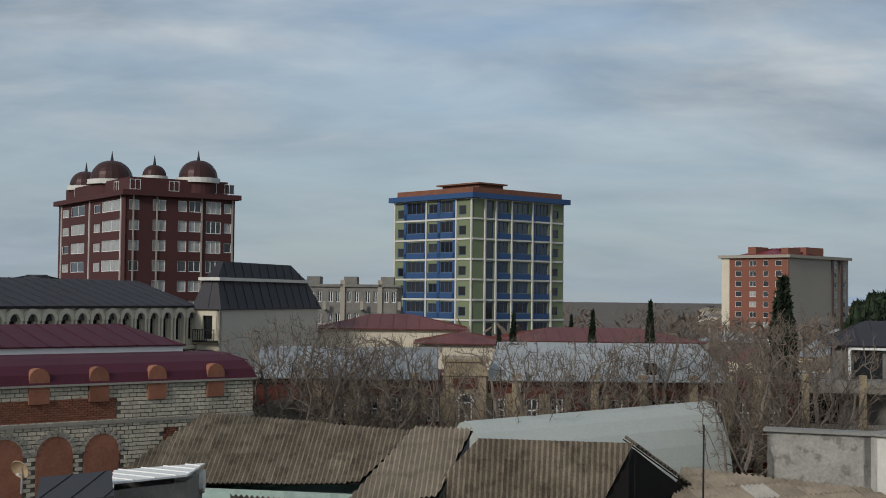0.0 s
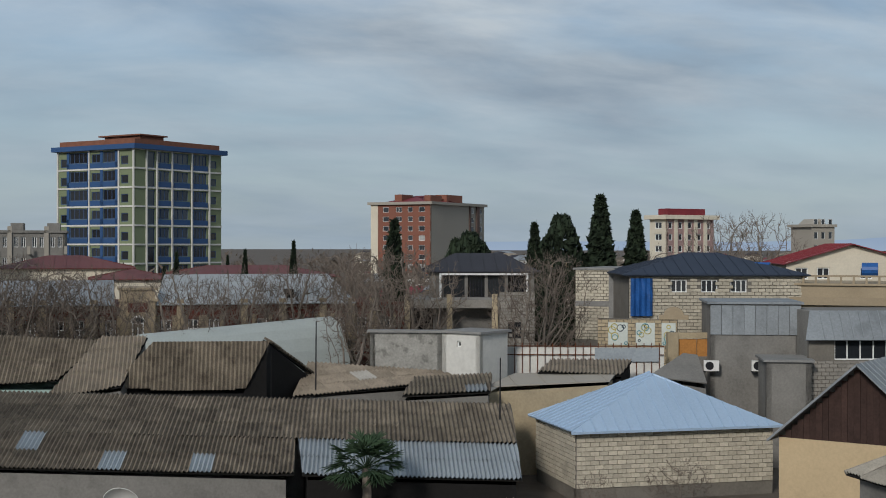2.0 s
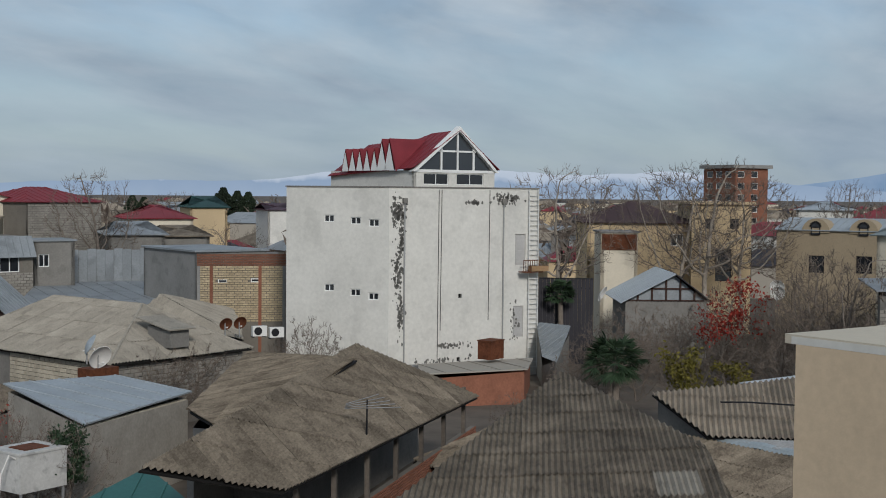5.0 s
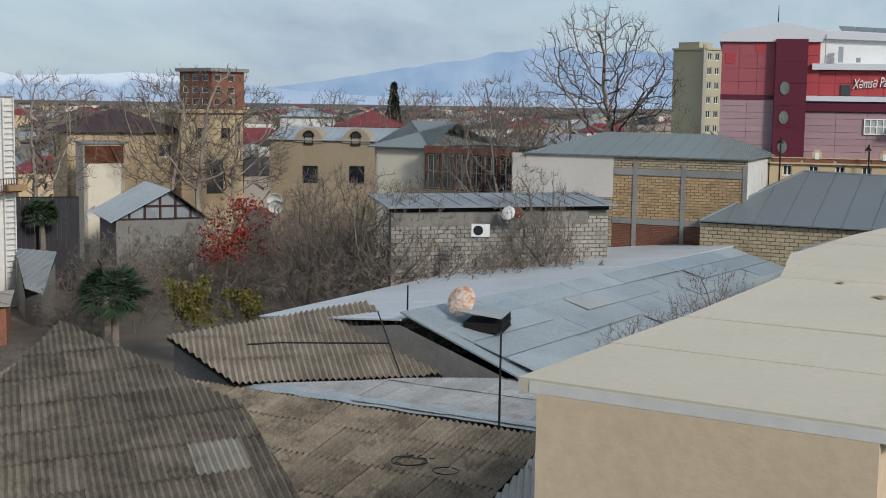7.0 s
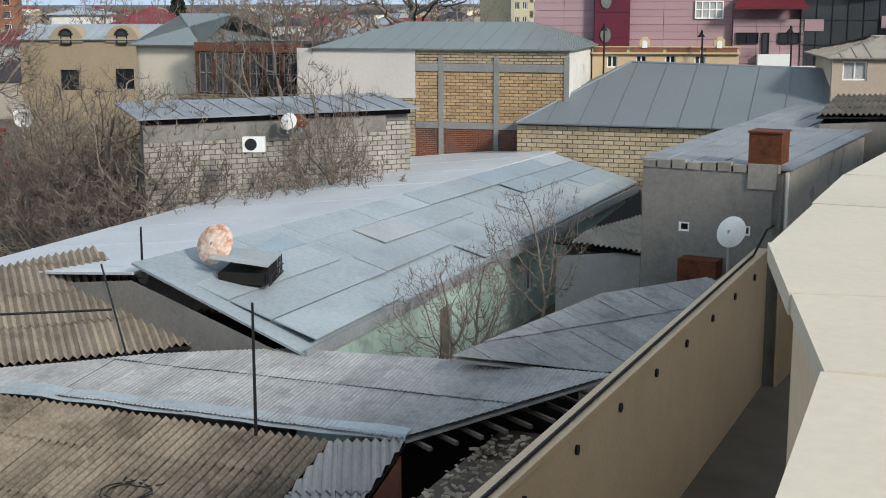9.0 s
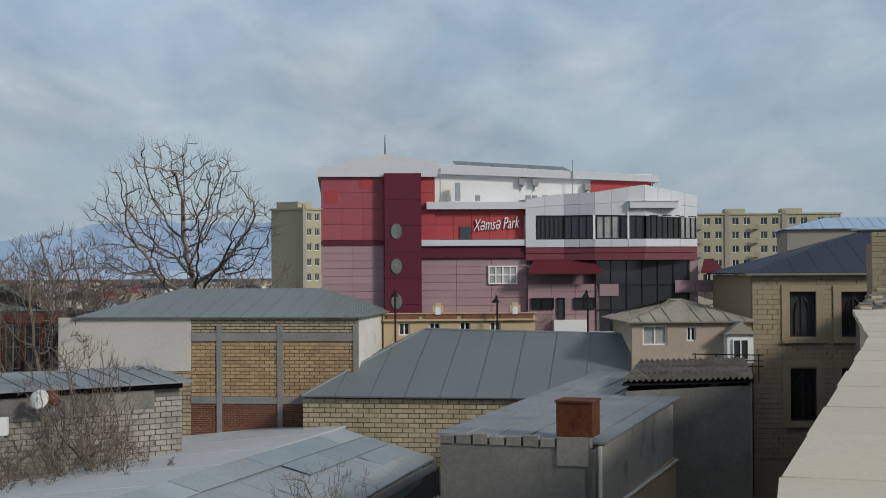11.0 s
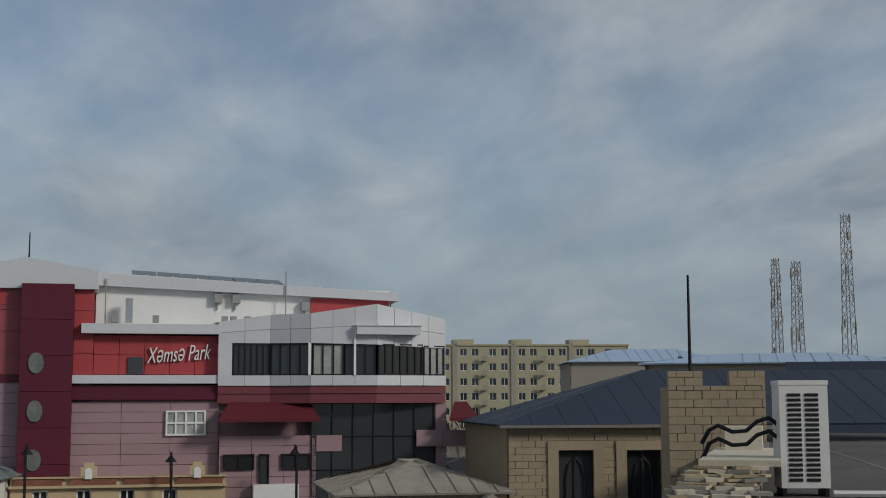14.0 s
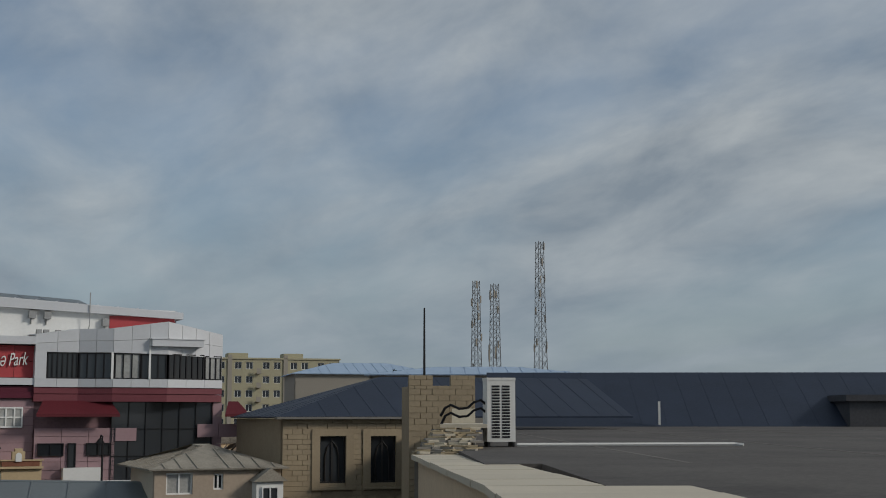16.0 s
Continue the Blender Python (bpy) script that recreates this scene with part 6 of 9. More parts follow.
prism(bm, [(xa - 0.15, za), (xd + 0.1, za), (xd + 0.1, 15.76), ap, (xa - 0.15, zt1)], -0.2, DMALL)
part("silver_cap", bm, SILVER, mall)
bm = bmesh.new()
tube(bm, [(ap[0], 1, ap[1] - 0.1), (ap[0], 1, ap[1] + 1.0)], 0.04, 0.02)
part("mast", bm, BLACK, mall)
panels(xc, xd, zp + 0.25, zr_, 0, RED, 0.8, 0.8)
# white upper storey set back
part("upper_wall", boxes((xd, 1.5, 13.96, 16.13, 1.6, 15.35)), WHITE_PAINT, mall)
part("upper_red", boxes((13.1, 1.45, 14.41, 16.09, 1.498, 15.02)), RED, mall)
bm = bmesh.new()
prism(bm, [(xd, 15.35), (16.43, 14.94), (16.43, 15.23), (xd, 15.8)], 1.2, DMALL)
part("upper_eave", bm, SILVER, mall)
seamed(mall, [(xd, 1.3, 15.84), (16.43, 1.3, 15.26), (16.43, 9, 15.34), (xd, 9, 15.92)], SILVER, 0.9)
for k in range(6):
    x0, x1 = 6.6 + 0.95 * k, 7.5 + 0.95 * k
    za_, zb_ = 16.02 - 0.053 * (x0 - 6.6), 16.02 - 0.053 * (x1 - 6.6)
    part("solar_panel", slab_poly([(x0, 2.4, za_ - 0.12), (x1, 2.4, zb_ - 0.12), (x1, 4.4, zb_ + 0.22), (x0, 4.4, za_ + 0.22)], 0.05), GREY_ROOF, mall)
for x0, z0, z1 in ((5.7, 14.0, 15.6), (12.15, 14.35, 16.0)):
    bm = bmesh.new()
    tube(bm, [(x0, 1.4, z0), (x0, 1.15, z0 + 0.2), (x0, 1.15, z1)], 0.025, sides=5)
    part("vent_pipe", bm, RAILGREY, mall)
for x0, z0 in ((9.55, 15.0), (10.2, 14.98), (12.75, 14.75)):
    part("wall_unit", boxes((x0, 1.25, z0 - 0.2, x0 + 0.3, 1.49, z0 + 0.12), (x0 + 0.1, 1.4, z0 - 0.45, x0 + 0.13, 1.49, z0 - 0.2)), RAILGREY, mall)
# red recess with the sign
panels(xd, xe, 12.14, 13.52, 0.1, RED, 0.85, 0.7)
part("silver_ledge", boxes((xc, -0.25, 11.83, xe, 0.1, 12.12), (4.94, -0.3, 13.56, xe, 1.5, 13.9)), SILVER, mall)
part("dark_door", boxes((6.54, 0.03, 12.16, 7.05, 0.1, 12.75)), GLASS, mall)
panels(xc, xe, 5.0, 11.21, 0, PINK, 1.45, 0.36)
window(mall, Matrix.Translation((7.86, -0.08, 10.02)), 1.38, 0.87, 4, 2, 0.06, WHITE_PAINT, CURTAIN)
# sign letters
font = bpy.data.curves.new("sign", "FONT")
font.body, font.size, font.extrude, font.shear = "X\\u0259ms\\u0259 Park".encode().decode("unicode_escape"), 0.78, 0.03, 0.4
font.materials.append(WHITE_PAINT)
sg = new("sign_lettering", font)
dg = bpy.context.evaluated_depsgraph_get()
sme = bpy.data.meshes.new_from_object(sg.evaluated_get(dg))
bpy.data.objects.remove(sg)
sign = part("sign_lettering", sme, None, mall, "white script lettering on red panels")
wid = max(v.co.x for v in sme.vertices)
sign.matrix_basis = Matrix.Translation((7.17, 0.02, 12.54)) @ pose(0, 0, 0, 90, -4, 0) @ Matrix.Diagonal((2.24 / wid, 1.0, 1, 1))
# glazed right wing: a folded front of five uprights
WING = ((9.62, -0.3), (11.45, -0.32), (12.8, -0.9), (15.15, -1.1), (17.82, -0.5))
FTOP, FBOT = (13.99, 14.27, 14.30, 14.65, 14.17), (13.25, 13.25, 13.25, 13.2, 13.1)


def wing_strip(lo, hi, material, name, out=0.0, th=0.3, split=0.0):
    """Panels that follow the folded front; split: the width of one panel."""
    for i in range(4):
        (x0, y0), (x1, y1) = WING[i], WING[i + 1]
        n_ = max(1, round((x1 - x0) / split)) if split else 1
        for j in range(n_):
            a, b = j / n_, (j + 1) / n_
            g = 0.006 if split else 0.0
            bm = bmesh.new()
            c = []
            for f, e_ in ((a, g), (b, -g)):
                x, y = x0 + (x1 - x0) * f + e_, y0 + (y1 - y0) * f - out
                c.append((x, y, lo[i] + (lo[i + 1] - lo[i]) * f, hi[i] + (hi[i + 1] - hi[i]) * f))
            vs = [bm.verts.new(v) for x, y, z0_, z1_ in c for v in ((x, y, z0_), (x, y, z1_), (x, y + th, z1_), (x, y + th, z0_))]
            for f in ((0, 1, 2, 3), (4, 7, 6, 5), (0, 4, 5, 1), (1, 5, 6, 2), (2, 6, 7, 3), (3, 7, 4, 0)):
                bm.faces.new([vs[q] for q in f])
            part(name, bm, material, mall)


mid = [(a + b) / 2 - 0.02 for a, b in zip(FBOT, FTOP)]
wing_strip(FBOT, mid, SILVER, "fascia_panel", split=0.75)
wing_strip([v + 0.012 for v in mid], FTOP, SILVER, "fascia_panel", split=0.75)
wing_strip([11.75] * 5, [12.11] * 5, SILVER, "sill_panel", 0.02, split=0.9)
FADED = mat("faded_burgundy", (0.17, 0.045, 0.055), 0.55, var=0.15, scale=0.5)
wing_strip([11.47] * 5, [11.74] * 5, FADED, "burgundy_band", -0.03)
wing_strip([11.13] * 5, [11.44] * 5, FADED, "burgundy_band", -0.05)
for i in range(4):
    (x0, y0), (x1, y1) = WING[i], WING[i + 1]
    part("wing_roof", slab_poly([(x0, y0 + 0.02, FTOP[i]), (x1, y1 + 0.02, FTOP[i + 1]), (x1, 1.58, FTOP[i + 1] + 0.1), (x0, 1.58, FTOP[i] + 0.1)], 0.04), SILVER, mall)
    part("wing_back", slab_poly([(x0, y0 + 0.4, 12.1), (x1, y1 + 0.4, 12.1), (x1, 1.58, 12.15), (x0, 1.58, 12.15)], 0.05), DARK, mall)
part("wing_room", boxes((9.7, 0.35, 11.2, 17.5, 1.58, 13.9)), DARK, mall)
part("wing_end", boxes((17.55, -0.45, 11.13, 17.8, 1.58, 13.2)), SILVER, mall)
part("corner_pier", boxes((9.62, -0.31, 12.11, 10.1, 0.1, 13.25)), SILVER, mall)
for i, (f0, f1, n, pn) in enumerate(((0.28, 0.98, 6, GLASS), (0.0, 0.97, 4, GLASS), (0.03, 0.5, 3, CURTAIN), (0.02, 0.66, 6, GLASS))):
    (x0, y0), (x1, y1) = WING[i], WING[i + 1]
    turn_ = math.degrees(math.atan2(y1 - y0, x1 - x0))
    L_ = math.hypot(x1 - x0, y1 - y0)
    window(mall, Matrix.Translation((x0, y0 + 0.02, 12.11)) @ pose(0, 0, 0, 0, 0, turn_) @ Matrix.Translation((f0 * L_, 0, 0)), (f1 - f0) * L_, 1.12, n, 1, 0.05, BLACK, pn)
    if i > 1:
        window(mall, Matrix.Translation((x0, y0 + 0.02, 12.11)) @ pose(0, 0, 0, 0, 0, turn_) @ Matrix.Translation((f1 * L_ + 0.03, 0, 0)), (0.97 - f1) * L_, 1.08, 3, 1, 0.05, BLACK, GLASS if i == 2 else CURTAIN)
part("white_mullion", boxes((12.72, -0.93, 12.11, 12.82, -0.8, 13.25), (14.32, -1.1, 12.11, 14.4, -0.95, 13.9)), WHITE_PAINT, mall)
part("canopy_box", boxes((14.4, -1.3, 13.55, 16.7, -0.8, 13.85), (14.36, -1.34, 13.85, 16.75, -0.8, 13.89)), SILVER, mall)
part("sign_box", boxes((10.87, -0.75, 7.6, 12.45, -0.36, 8.32)), WHITE_PAINT, mall)
part("white_base", boxes((12.45, -0.6, 7.0, 14.3, -0.36, 7.75)), WHITE_PAINT, mall)
window(mall, Matrix.Translation((12.92, -0.38, 7.6)), 4.5, 3.53, 6, 3, 0.03, BLACK, GLASS)
panels(xe, 13.1, 5.0, 10, -0.35, PINK, 1.2, 0.36)
panels(17.45, xh, 5.0, 11.13, -0.4, PINK, 0.4, 0.6)
panels(13.1, 14.03, 9.42, 10, -0.4, PINK)
panels(16.72, 18.68, 9.56, 10.16, -0.5, PINK)
for x0, x1 in ((9.84, 10.92), (11.87, 12.89)):
    window(mall, Matrix.Translation((x0, -0.42, 8.82)), x1 - x0, 0.54, 2, 1, 0.04, BLACK, GLASS)
window(mall, Matrix.Translation((11.09, -0.42, 8.32)), 0.35, 1.04, 1, 1, 0.04, BLACK, GLASS)
AWN = mat("dark_red_awning", (0.10, 0.012, 0.018), 0.7, var=0.15)
for x0, x1 in ((9.61, 13.1), (17.78, 18.89)):
    bm = bmesh.new()
    vs = [bm.verts.new(v) for v in ((x0, -1.2, 10.48), (x1, -1.2, 10.48), (x1 - 0.25, -0.35, 11.17), (x0 + 0.4, -0.35, 11.17), (x0, -1.2, 10.6), (x1, -1.2, 10.6))]
    bm.faces.new((vs[0], vs[1], vs[5], vs[4]))
    bm.faces.new((vs[4], vs[5], vs[2], vs[3]))
    bm.faces.new((vs[1], vs[2], vs[5]))
    bm.faces.new((vs[0], vs[4], vs[3]))
    part("awning", bm, AWN, mall)
for x0 in (5.94, 7.35, 9.79, 10.1, 10.61):
    part("roof_unit", boxes((x0, 0.6, 14.01, x0 + 0.22, 0.9, 14.01 + 0.25)), RAILGREY, mall)
part("flue", boxes((6.4, 0.9, 14.01, 6.65, 1.1, 14.88)), ZINC, mall)
# low yellow building with a red parapet
ylow, ylw = place("yellow_house", (62.43, -4.99), (62.12, -11.98), "low yellow house with a red parapet and small turrets", "house", "houses")
YZ = 8.7
facade(ylow, ylw, 0, YZ, [(ylw * (0.1 + 0.2 * k), YZ - 1.0, 0.5, 0.6) for k in range(4)], OCHRE)
for k in range(4):
    window(ylow, Matrix.Translation((ylw * (0.1 + 0.2 * k), 0.1, YZ - 1.0)), 0.5, 0.6, 2)
part("cornice", boxes((-0.05, -0.16, YZ - 0.34, ylw + 0.05, -0.003, YZ - 0.25), (-0.05, -0.14, YZ - 0.02, ylw + 0.05, 0.1, YZ + 0.03)), OCHRE, ylow)
for k in range(4):
    part("red_parapet", boxes((ylw * k / 4 + 0.15, -0.1, YZ - 0.24, ylw * (k + 1) / 4 - 0.1, -0.004, YZ - 0.03)), BRICKRED, ylow)
for x0 in (2.25, 5.8):
    part("turret", boxes((x0, -0.15, YZ + 0.03, x0 + 0.5, 0.3, YZ + 0.36), (x0 + 0.1, -0.15, YZ + 0.36, x0 + 0.4, 0.3, YZ + 0.48)), OCHRE, ylow)
    bm = bmesh.new()
    prism(bm, [(x0 + 0.13, YZ - 0.05), (x0 + 0.37, YZ - 0.05), *[(x0 + 0.25 + 0.12 * math.cos(t * math.pi / 6), YZ + 0.2 + 0.12 * math.sin(t * math.pi / 6)) for t in range(7)]], -0.17, -0.152)
    part("niche_window", bm, WHITE_PAINT, ylow)
part("core", boxes((0.28, 0.3, 0, ylw - 0.28, 5, YZ - 0.1)), OCHRE, ylow)
# street lamps
def street_lamp(base, z, label):
    ob = wthing("street_lamp", base, label, "street lamp", "street lamps")
    bm = bmesh.new()
    tube(bm, [(0, 0, 0), (0, 0, z - 0.35), (0.1, 0, z - 0.05), (0.35, 0, z), (0.5, 0, z - 0.15)], 0.05, 0.03)
    part("post", bm, BLACK, ob)
    bm = bmesh.new()
    bmesh.ops.create_cone(bm, cap_ends=True, segments=10, radius1=0.2, radius2=0.05, depth=0.2, matrix=Matrix.Translation((0.5, 0, z - 0.22)))
    part("shade", bm, BLACK, ob)


for p in ((61.6, -10.15, 9.5), (61.4, -14.3, 9.7), (61.7, -5.5, 9.8), (80.97, 30.3, 8.67), (81.62, 26.87, 8.34)):
    street_lamp(p, p[2], "black iron street lamp with a curved neck")
# peach house
peach, pw = place("peach_house", (54, -14.62), (53.78, -19.46), "peach rendered house with white windows and a flat hip roof", "house", "houses")
PZ = 8.56
pwin = [(x, z, a, b) for x, z, a, b in ((0.43, 7.61, 1, 0.8), (2.21, 7.76, 0.38, 0.6))]
facade(peach, pw, 0, PZ, pwin, mat("peach_render", (0.42, 0.34, 0.26), 0.9, var=0.12, scale=0.3))
for x, z, a, b in pwin:
    window(peach, Matrix.Translation((x, 0.1, z)), a, b, 2, 1, 0.06, WHITE_PAINT, CURTAIN if a > 0.6 else GLASS)
part("core", boxes((0.28, 0.3, 0, pw - 0.02, 6, PZ - 0.05)), CREAM, peach)
for f in hip_faces(pw, 6, PZ, PZ + 0.85, 0.25):
    seamed(peach, f, SLATE_PALE, 0.6)
part("porch", boxes((3.7, -0.6, 7.31 - 0.4, 3.7 + 1.05, 0, 7.31 + 0.75)), WHITE_PAINT, peach)
bm = bmesh.new()
prism(bm, [(3.7 - 0.15, 7.31 + 0.75), (3.7 + 1.2, 7.31 + 0.75), (3.7 + 0.52, 7.31 + 1.25)], -0.75, 0.4)
part("porch_roof", bm, SLATE_PALE, peach)
window(peach, Matrix.Translation((3.7 + 0.2, -0.66, 7.31 - 0.3)), 0.65, 0.85, 2, 1, 0.05)
shed("slate_shed", [[(45.1, -12.2, 6.85), (44.9, -16.61, 7.01), (49.85, -17.89, 7.25), (50.02, -13.97, 7.28)]], "old low slate roofs before the peach house", SLATE_TAN, CEMENT, 61)

# tan stone building with a navy roof
tan, tw = place("tan_stone_building", (54.16, -19.62), (53.45, -25.73), "tan cut-stone building with tall arched windows and navy roof", "building")
TZ = 10.4
tw_ = [(*p, 1.1, 1.85) for p in ((1.47, 7.89), (3.54, 7.88))] + [(p[0], p[1] - 3.4, 1.1, 2.2) for p in ((1.47, 7.89), (3.54, 7.88))]
facade(tan, tw, 0, TZ, tw_, TAN)
blocks(tan, tw, 3.0, TZ - 0.02, TAN, Matrix.Translation((0, -0.05, 0)), 0.4, 0.2, [(x - 0.12, z, a + 0.24, b) for x, z, a, b in tw_], 0.0, 71, TAN)
FRAMEB = mat("black_frame", (0.03, 0.028, 0.026), 0.5)
for x, z, a, b in tw_:
    w_ = window(tan, Matrix.Translation((x, 0.1, z)), a, b, 2, 1, 0.07, FRAMEB, GLASS)
    bm = bmesh.new()
    for sx in (-1, 1):
        tube(bm, [(a / 2 + sx * 0.28, 0.0, 0.1), (a / 2 + sx * 0.28, 0.0, b * 0.55), (a / 2 + sx * 0.2, 0.0, b * 0.75), (a / 2, 0.0, b * 0.88)], 0.035, sides=4)
    part("arch_bar", bm, FRAMEB, w_)
    part("window_surround", boxes((x - 0.3, -0.11, z - 0.15, x + 0.02, 0.02, z + b + 0.24), (x + a - 0.02, -0.11, z - 0.15, x + a + 0.3, 0.02, z + b + 0.24), (x + 0.02, -0.11, z + b - 0.02, x + a - 0.02, 0.02, z + b + 0.24), (x - 0.3, -0.2, z - 0.25, x + a + 0.3, -0.06, z - 0.152)), TAN, tan)
facade(tan, 9, 0, TZ, [], TAN, side_left(9))
part("core", boxes((0.3, 0.3, 0, tw, 9, TZ - 0.05)), TAN, tan)
part("gutter", boxes((-0.3, -0.4, TZ - 0.02, tw, 0.1, TZ + 0.07)), CEMENT, tan)
TA = (4.93, 12.04)
seamed(tan, [(-0.3, -0.35, TZ + 0.08), (tw + 9, -0.35, TZ + 0.08), (tw + 9, 4.0, TA[1] + 0.15), (TA[0] + 0.3, 4.0, TA[1] + 0.15)], NAVY_ROOF, 1.0, rib=0.01)
seamed(tan, [(-0.3, 9, TZ + 0.08), (-0.3, -0.35, TZ + 0.08), (TA[0] + 0.3, 4.0, TA[1] + 0.15)], NAVY_ROOF, 1.0, rib=0.01)
chim, cw = place("stone_parapet_block", (45.64, -21.02), (45.02, -23.22), "tan stone parapet block with a notched top and flagpole", "parapet")
CZ, CZ2 = 11.86, 11.51
blocks(chim, cw, 4.0, CZ2, TAN, None, 0.4, 0.2, gap=0.0, seed=72, backing=TAN)
blocks(chim, cw * 0.36, CZ2, CZ, TAN, None, 0.4, 0.2, gap=0.0, seed=73, backing=TAN)
blocks(chim, cw * 0.37, CZ2, CZ, TAN, Matrix.Translation((cw * 0.63, 0, 0)), 0.4, 0.2, gap=0.0, seed=74, backing=TAN)
part("body", boxes((0.02, 0.2, 0, cw - 0.02, 1.6, CZ2 - 0.02)), TAN, chim)
bm = bmesh.new()
tube(bm, [(cw * 0.24, 0.12, CZ - 0.05), (cw * 0.24, 0.12, 14.15)], 0.045, 0.03)
part("flagpole", bm, BLACK, chim)
# long navy-roofed hall beyond the flat roof
navy, nw = place("navy_roof_hall", (60.19, -32.5), (50.97, -50.9), "long hall with a dark blue sheet roof", "hall")
NZ0, NZ1 = 9.98, 12.7
facade(navy, nw, 0, NZ0, [], CONCRETE)
seamed(navy, [(-0.3, -0.3, NZ0), (nw + 0.3, -0.3, NZ0), (nw + 0.3, 4.5, NZ1), (-0.3, 4.5, NZ1)], NAVY_ROOF, 1.2, rib=0.008)
part("back_body", boxes((0, 0.3, 0, nw, 8, NZ0 - 0.05)), CONCRETE, navy)
part("bent_bracket", boxes((nw * 0.37, -0.4, NZ0 + 0.1, nw * 0.375, -0.3, NZ0 + 1.2)), PLASTIC, navy)
part("dormer", boxes((17.79 - 1.2, -0.6, NZ0, 17.79 + 2.5, 2, NZ0 + 1.2), (17.79 - 1.4, -0.8, NZ0 + 1.2, 17.79 + 2.7, 2.2, NZ0 + 1.5)), mat("dark_grey_cladding", (0.07, 0.07, 0.075)), navy)
# pale blue roofs behind the tan building
range_house((130.68, -48.46), (127.09, -63.09), 10, 14.82, 16.12, "pale grey house with a light blue metal roof", GREIGE, BLUE_ROOF, [(2 + 1.6 * k, 13.99, 0.9, 0.9) for k in range(6)])
range_house((88.59, -38.32), (81.87, -51.73), 10, 13.37, 14.07, "long hall with a pale blue-grey metal roof", GREIGE, BLUE_ROOF)
# lattice masts
MASTG = mat("dull_mast_steel", (0.19, 0.19, 0.19), 0.6, 0.2, var=0.15)


def mast(base, top, w0, label):
    ob = wthing("lattice_mast", base, label, "radio mast", "radio masts")
    n = 22
    for sx, sy in ((-1, -1), (1, -1), (1, 1), (-1, 1)):
        bm = bmesh.new()
        tube(bm, [(sx * w0 / 2, sy * w0 / 2, 0), (sx * w0 * 0.3, sy * w0 * 0.3, top * 0.6), (sx * w0 * 0.22, sy * w0 * 0.22, top)], 0.11, 0.08, 4)
        part("leg", bm, MASTG, ob)
    bm = bmesh.new()
    for k in range(n):
        za_, zb_ = top * k / n, top * (k + 1) / n
        ra_, rb_ = [w0 / 2 * (1 - 0.56 * z / top) for z in (za_, zb_)]
        c4 = ((-1, -1), (1, -1), (1, 1), (-1, 1))
        for i in range(4):
            a, b = c4[i], c4[(i + 1) % 4]
            tube(bm, [(a[0] * ra_, a[1] * ra_, za_), (b[0] * rb_, b[1] * rb_, zb_)], 0.05, sides=3)
            tube(bm, [(b[0] * ra_, b[1] * ra_, za_), (a[0] * rb_, a[1] * rb_, zb_)], 0.05, sides=3)
    part("bracing", bm, MASTG, ob)
    rs = random.Random(int(top * 10))
    for k in range(11):
        z = top * rs.uniform(0.5, 0.98)
        r = w0 / 2 * (1 - 0.56 * z / top) + 0.35
        a = rs.uniform(0, math.tau)
        part("antenna", boxes((r * math.cos(a) - 0.16, r * math.sin(a) - 0.16, z - 0.9, r * math.cos(a) + 0.16, r * math.sin(a) + 0.16, z + 0.9)), GREIGE, ob)
    return ob


for p, w0 in zip(((287.58, -153.72, 43.75), (286.3, -158.24, 43.05), (283.12, -169.41, 53.96)), (2.9, 3.3, 3.3)):
    mast(p, p[2], w0, "grey steel lattice mast with antennas")

# block building with brick panels
kb, kw = place("block_hall", (59.04, 8.9), (56.48, -3.69), "hall of limestone panels between concrete columns, partly rendered white", "hall")
KZ = 8.76
kx = (5.78, 7.01, 9.6, 12.8)
kz = (4.5, 5.17, 5.47, 7.77, 8.12)
facade(kb, kw, 0, KZ, [], MORTAR)
part("white_render", boxes((0, -0.08, 6.52, kx[0], -0.01, KZ)), mat("off_white_render", (0.58, 0.54, 0.48), 0.9, var=0.1, scale=0.3, stain=0.1), kb)
blocks(kb, kx[0], 1.0, 6.52, BLOCK, Matrix.Translation((0, -0.05, 0)), 0.4, 0.18, seed=81)
blocks(kb, kw - kx[0], kz[4], KZ, BLOCK, Matrix.Translation((kx[0], -0.05, 0)), 0.42, 0.13, seed=82)
blocks(kb, kw - kx[0], kz[2], kz[3], mat("gold_block", (0.42, 0.29, 0.155), 0.92, rnd=0.3, var=0.25, scale=1.2, bump=0.3), Matrix.Translation((kx[0], -0.05, 0)), 0.42, 0.15, seed=83, separate=True)
blocks(kb, kw - kx[0], 1.0, kz[1], BRICKRED, Matrix.Translation((kx[0], -0.05, 0)), 0.26, 0.09, seed=84)
part("concrete_band", boxes((kx[0], -0.09, kz[3], kw, -0.005, kz[4]), (kx[0], -0.09, kz[1], kw, -0.005, kz[2])), CONCRETE, kb)
for x in kx[1:]:
    part("concrete_column", boxes((x - 0.12, -0.11, 0, x + 0.1, -0.004, KZ - 0.3)), CONCRETE, kb)
KD = 8.59
facade(kb, KD, 0, KZ, [(KD * 0.45, KZ - 1.3, 0.5, 0.5)], WHITE, side_right(kw))
window(kb, side_right(kw) @ Matrix.Translation((KD * 0.45, 0.1, KZ - 1.3)), 0.5, 0.5, 2)
part("core", boxes((0.28, 0.28, 0, kw - 0.28, 9.7, KZ - 0.1)), MORTAR, kb)
KR = KZ + 1.15
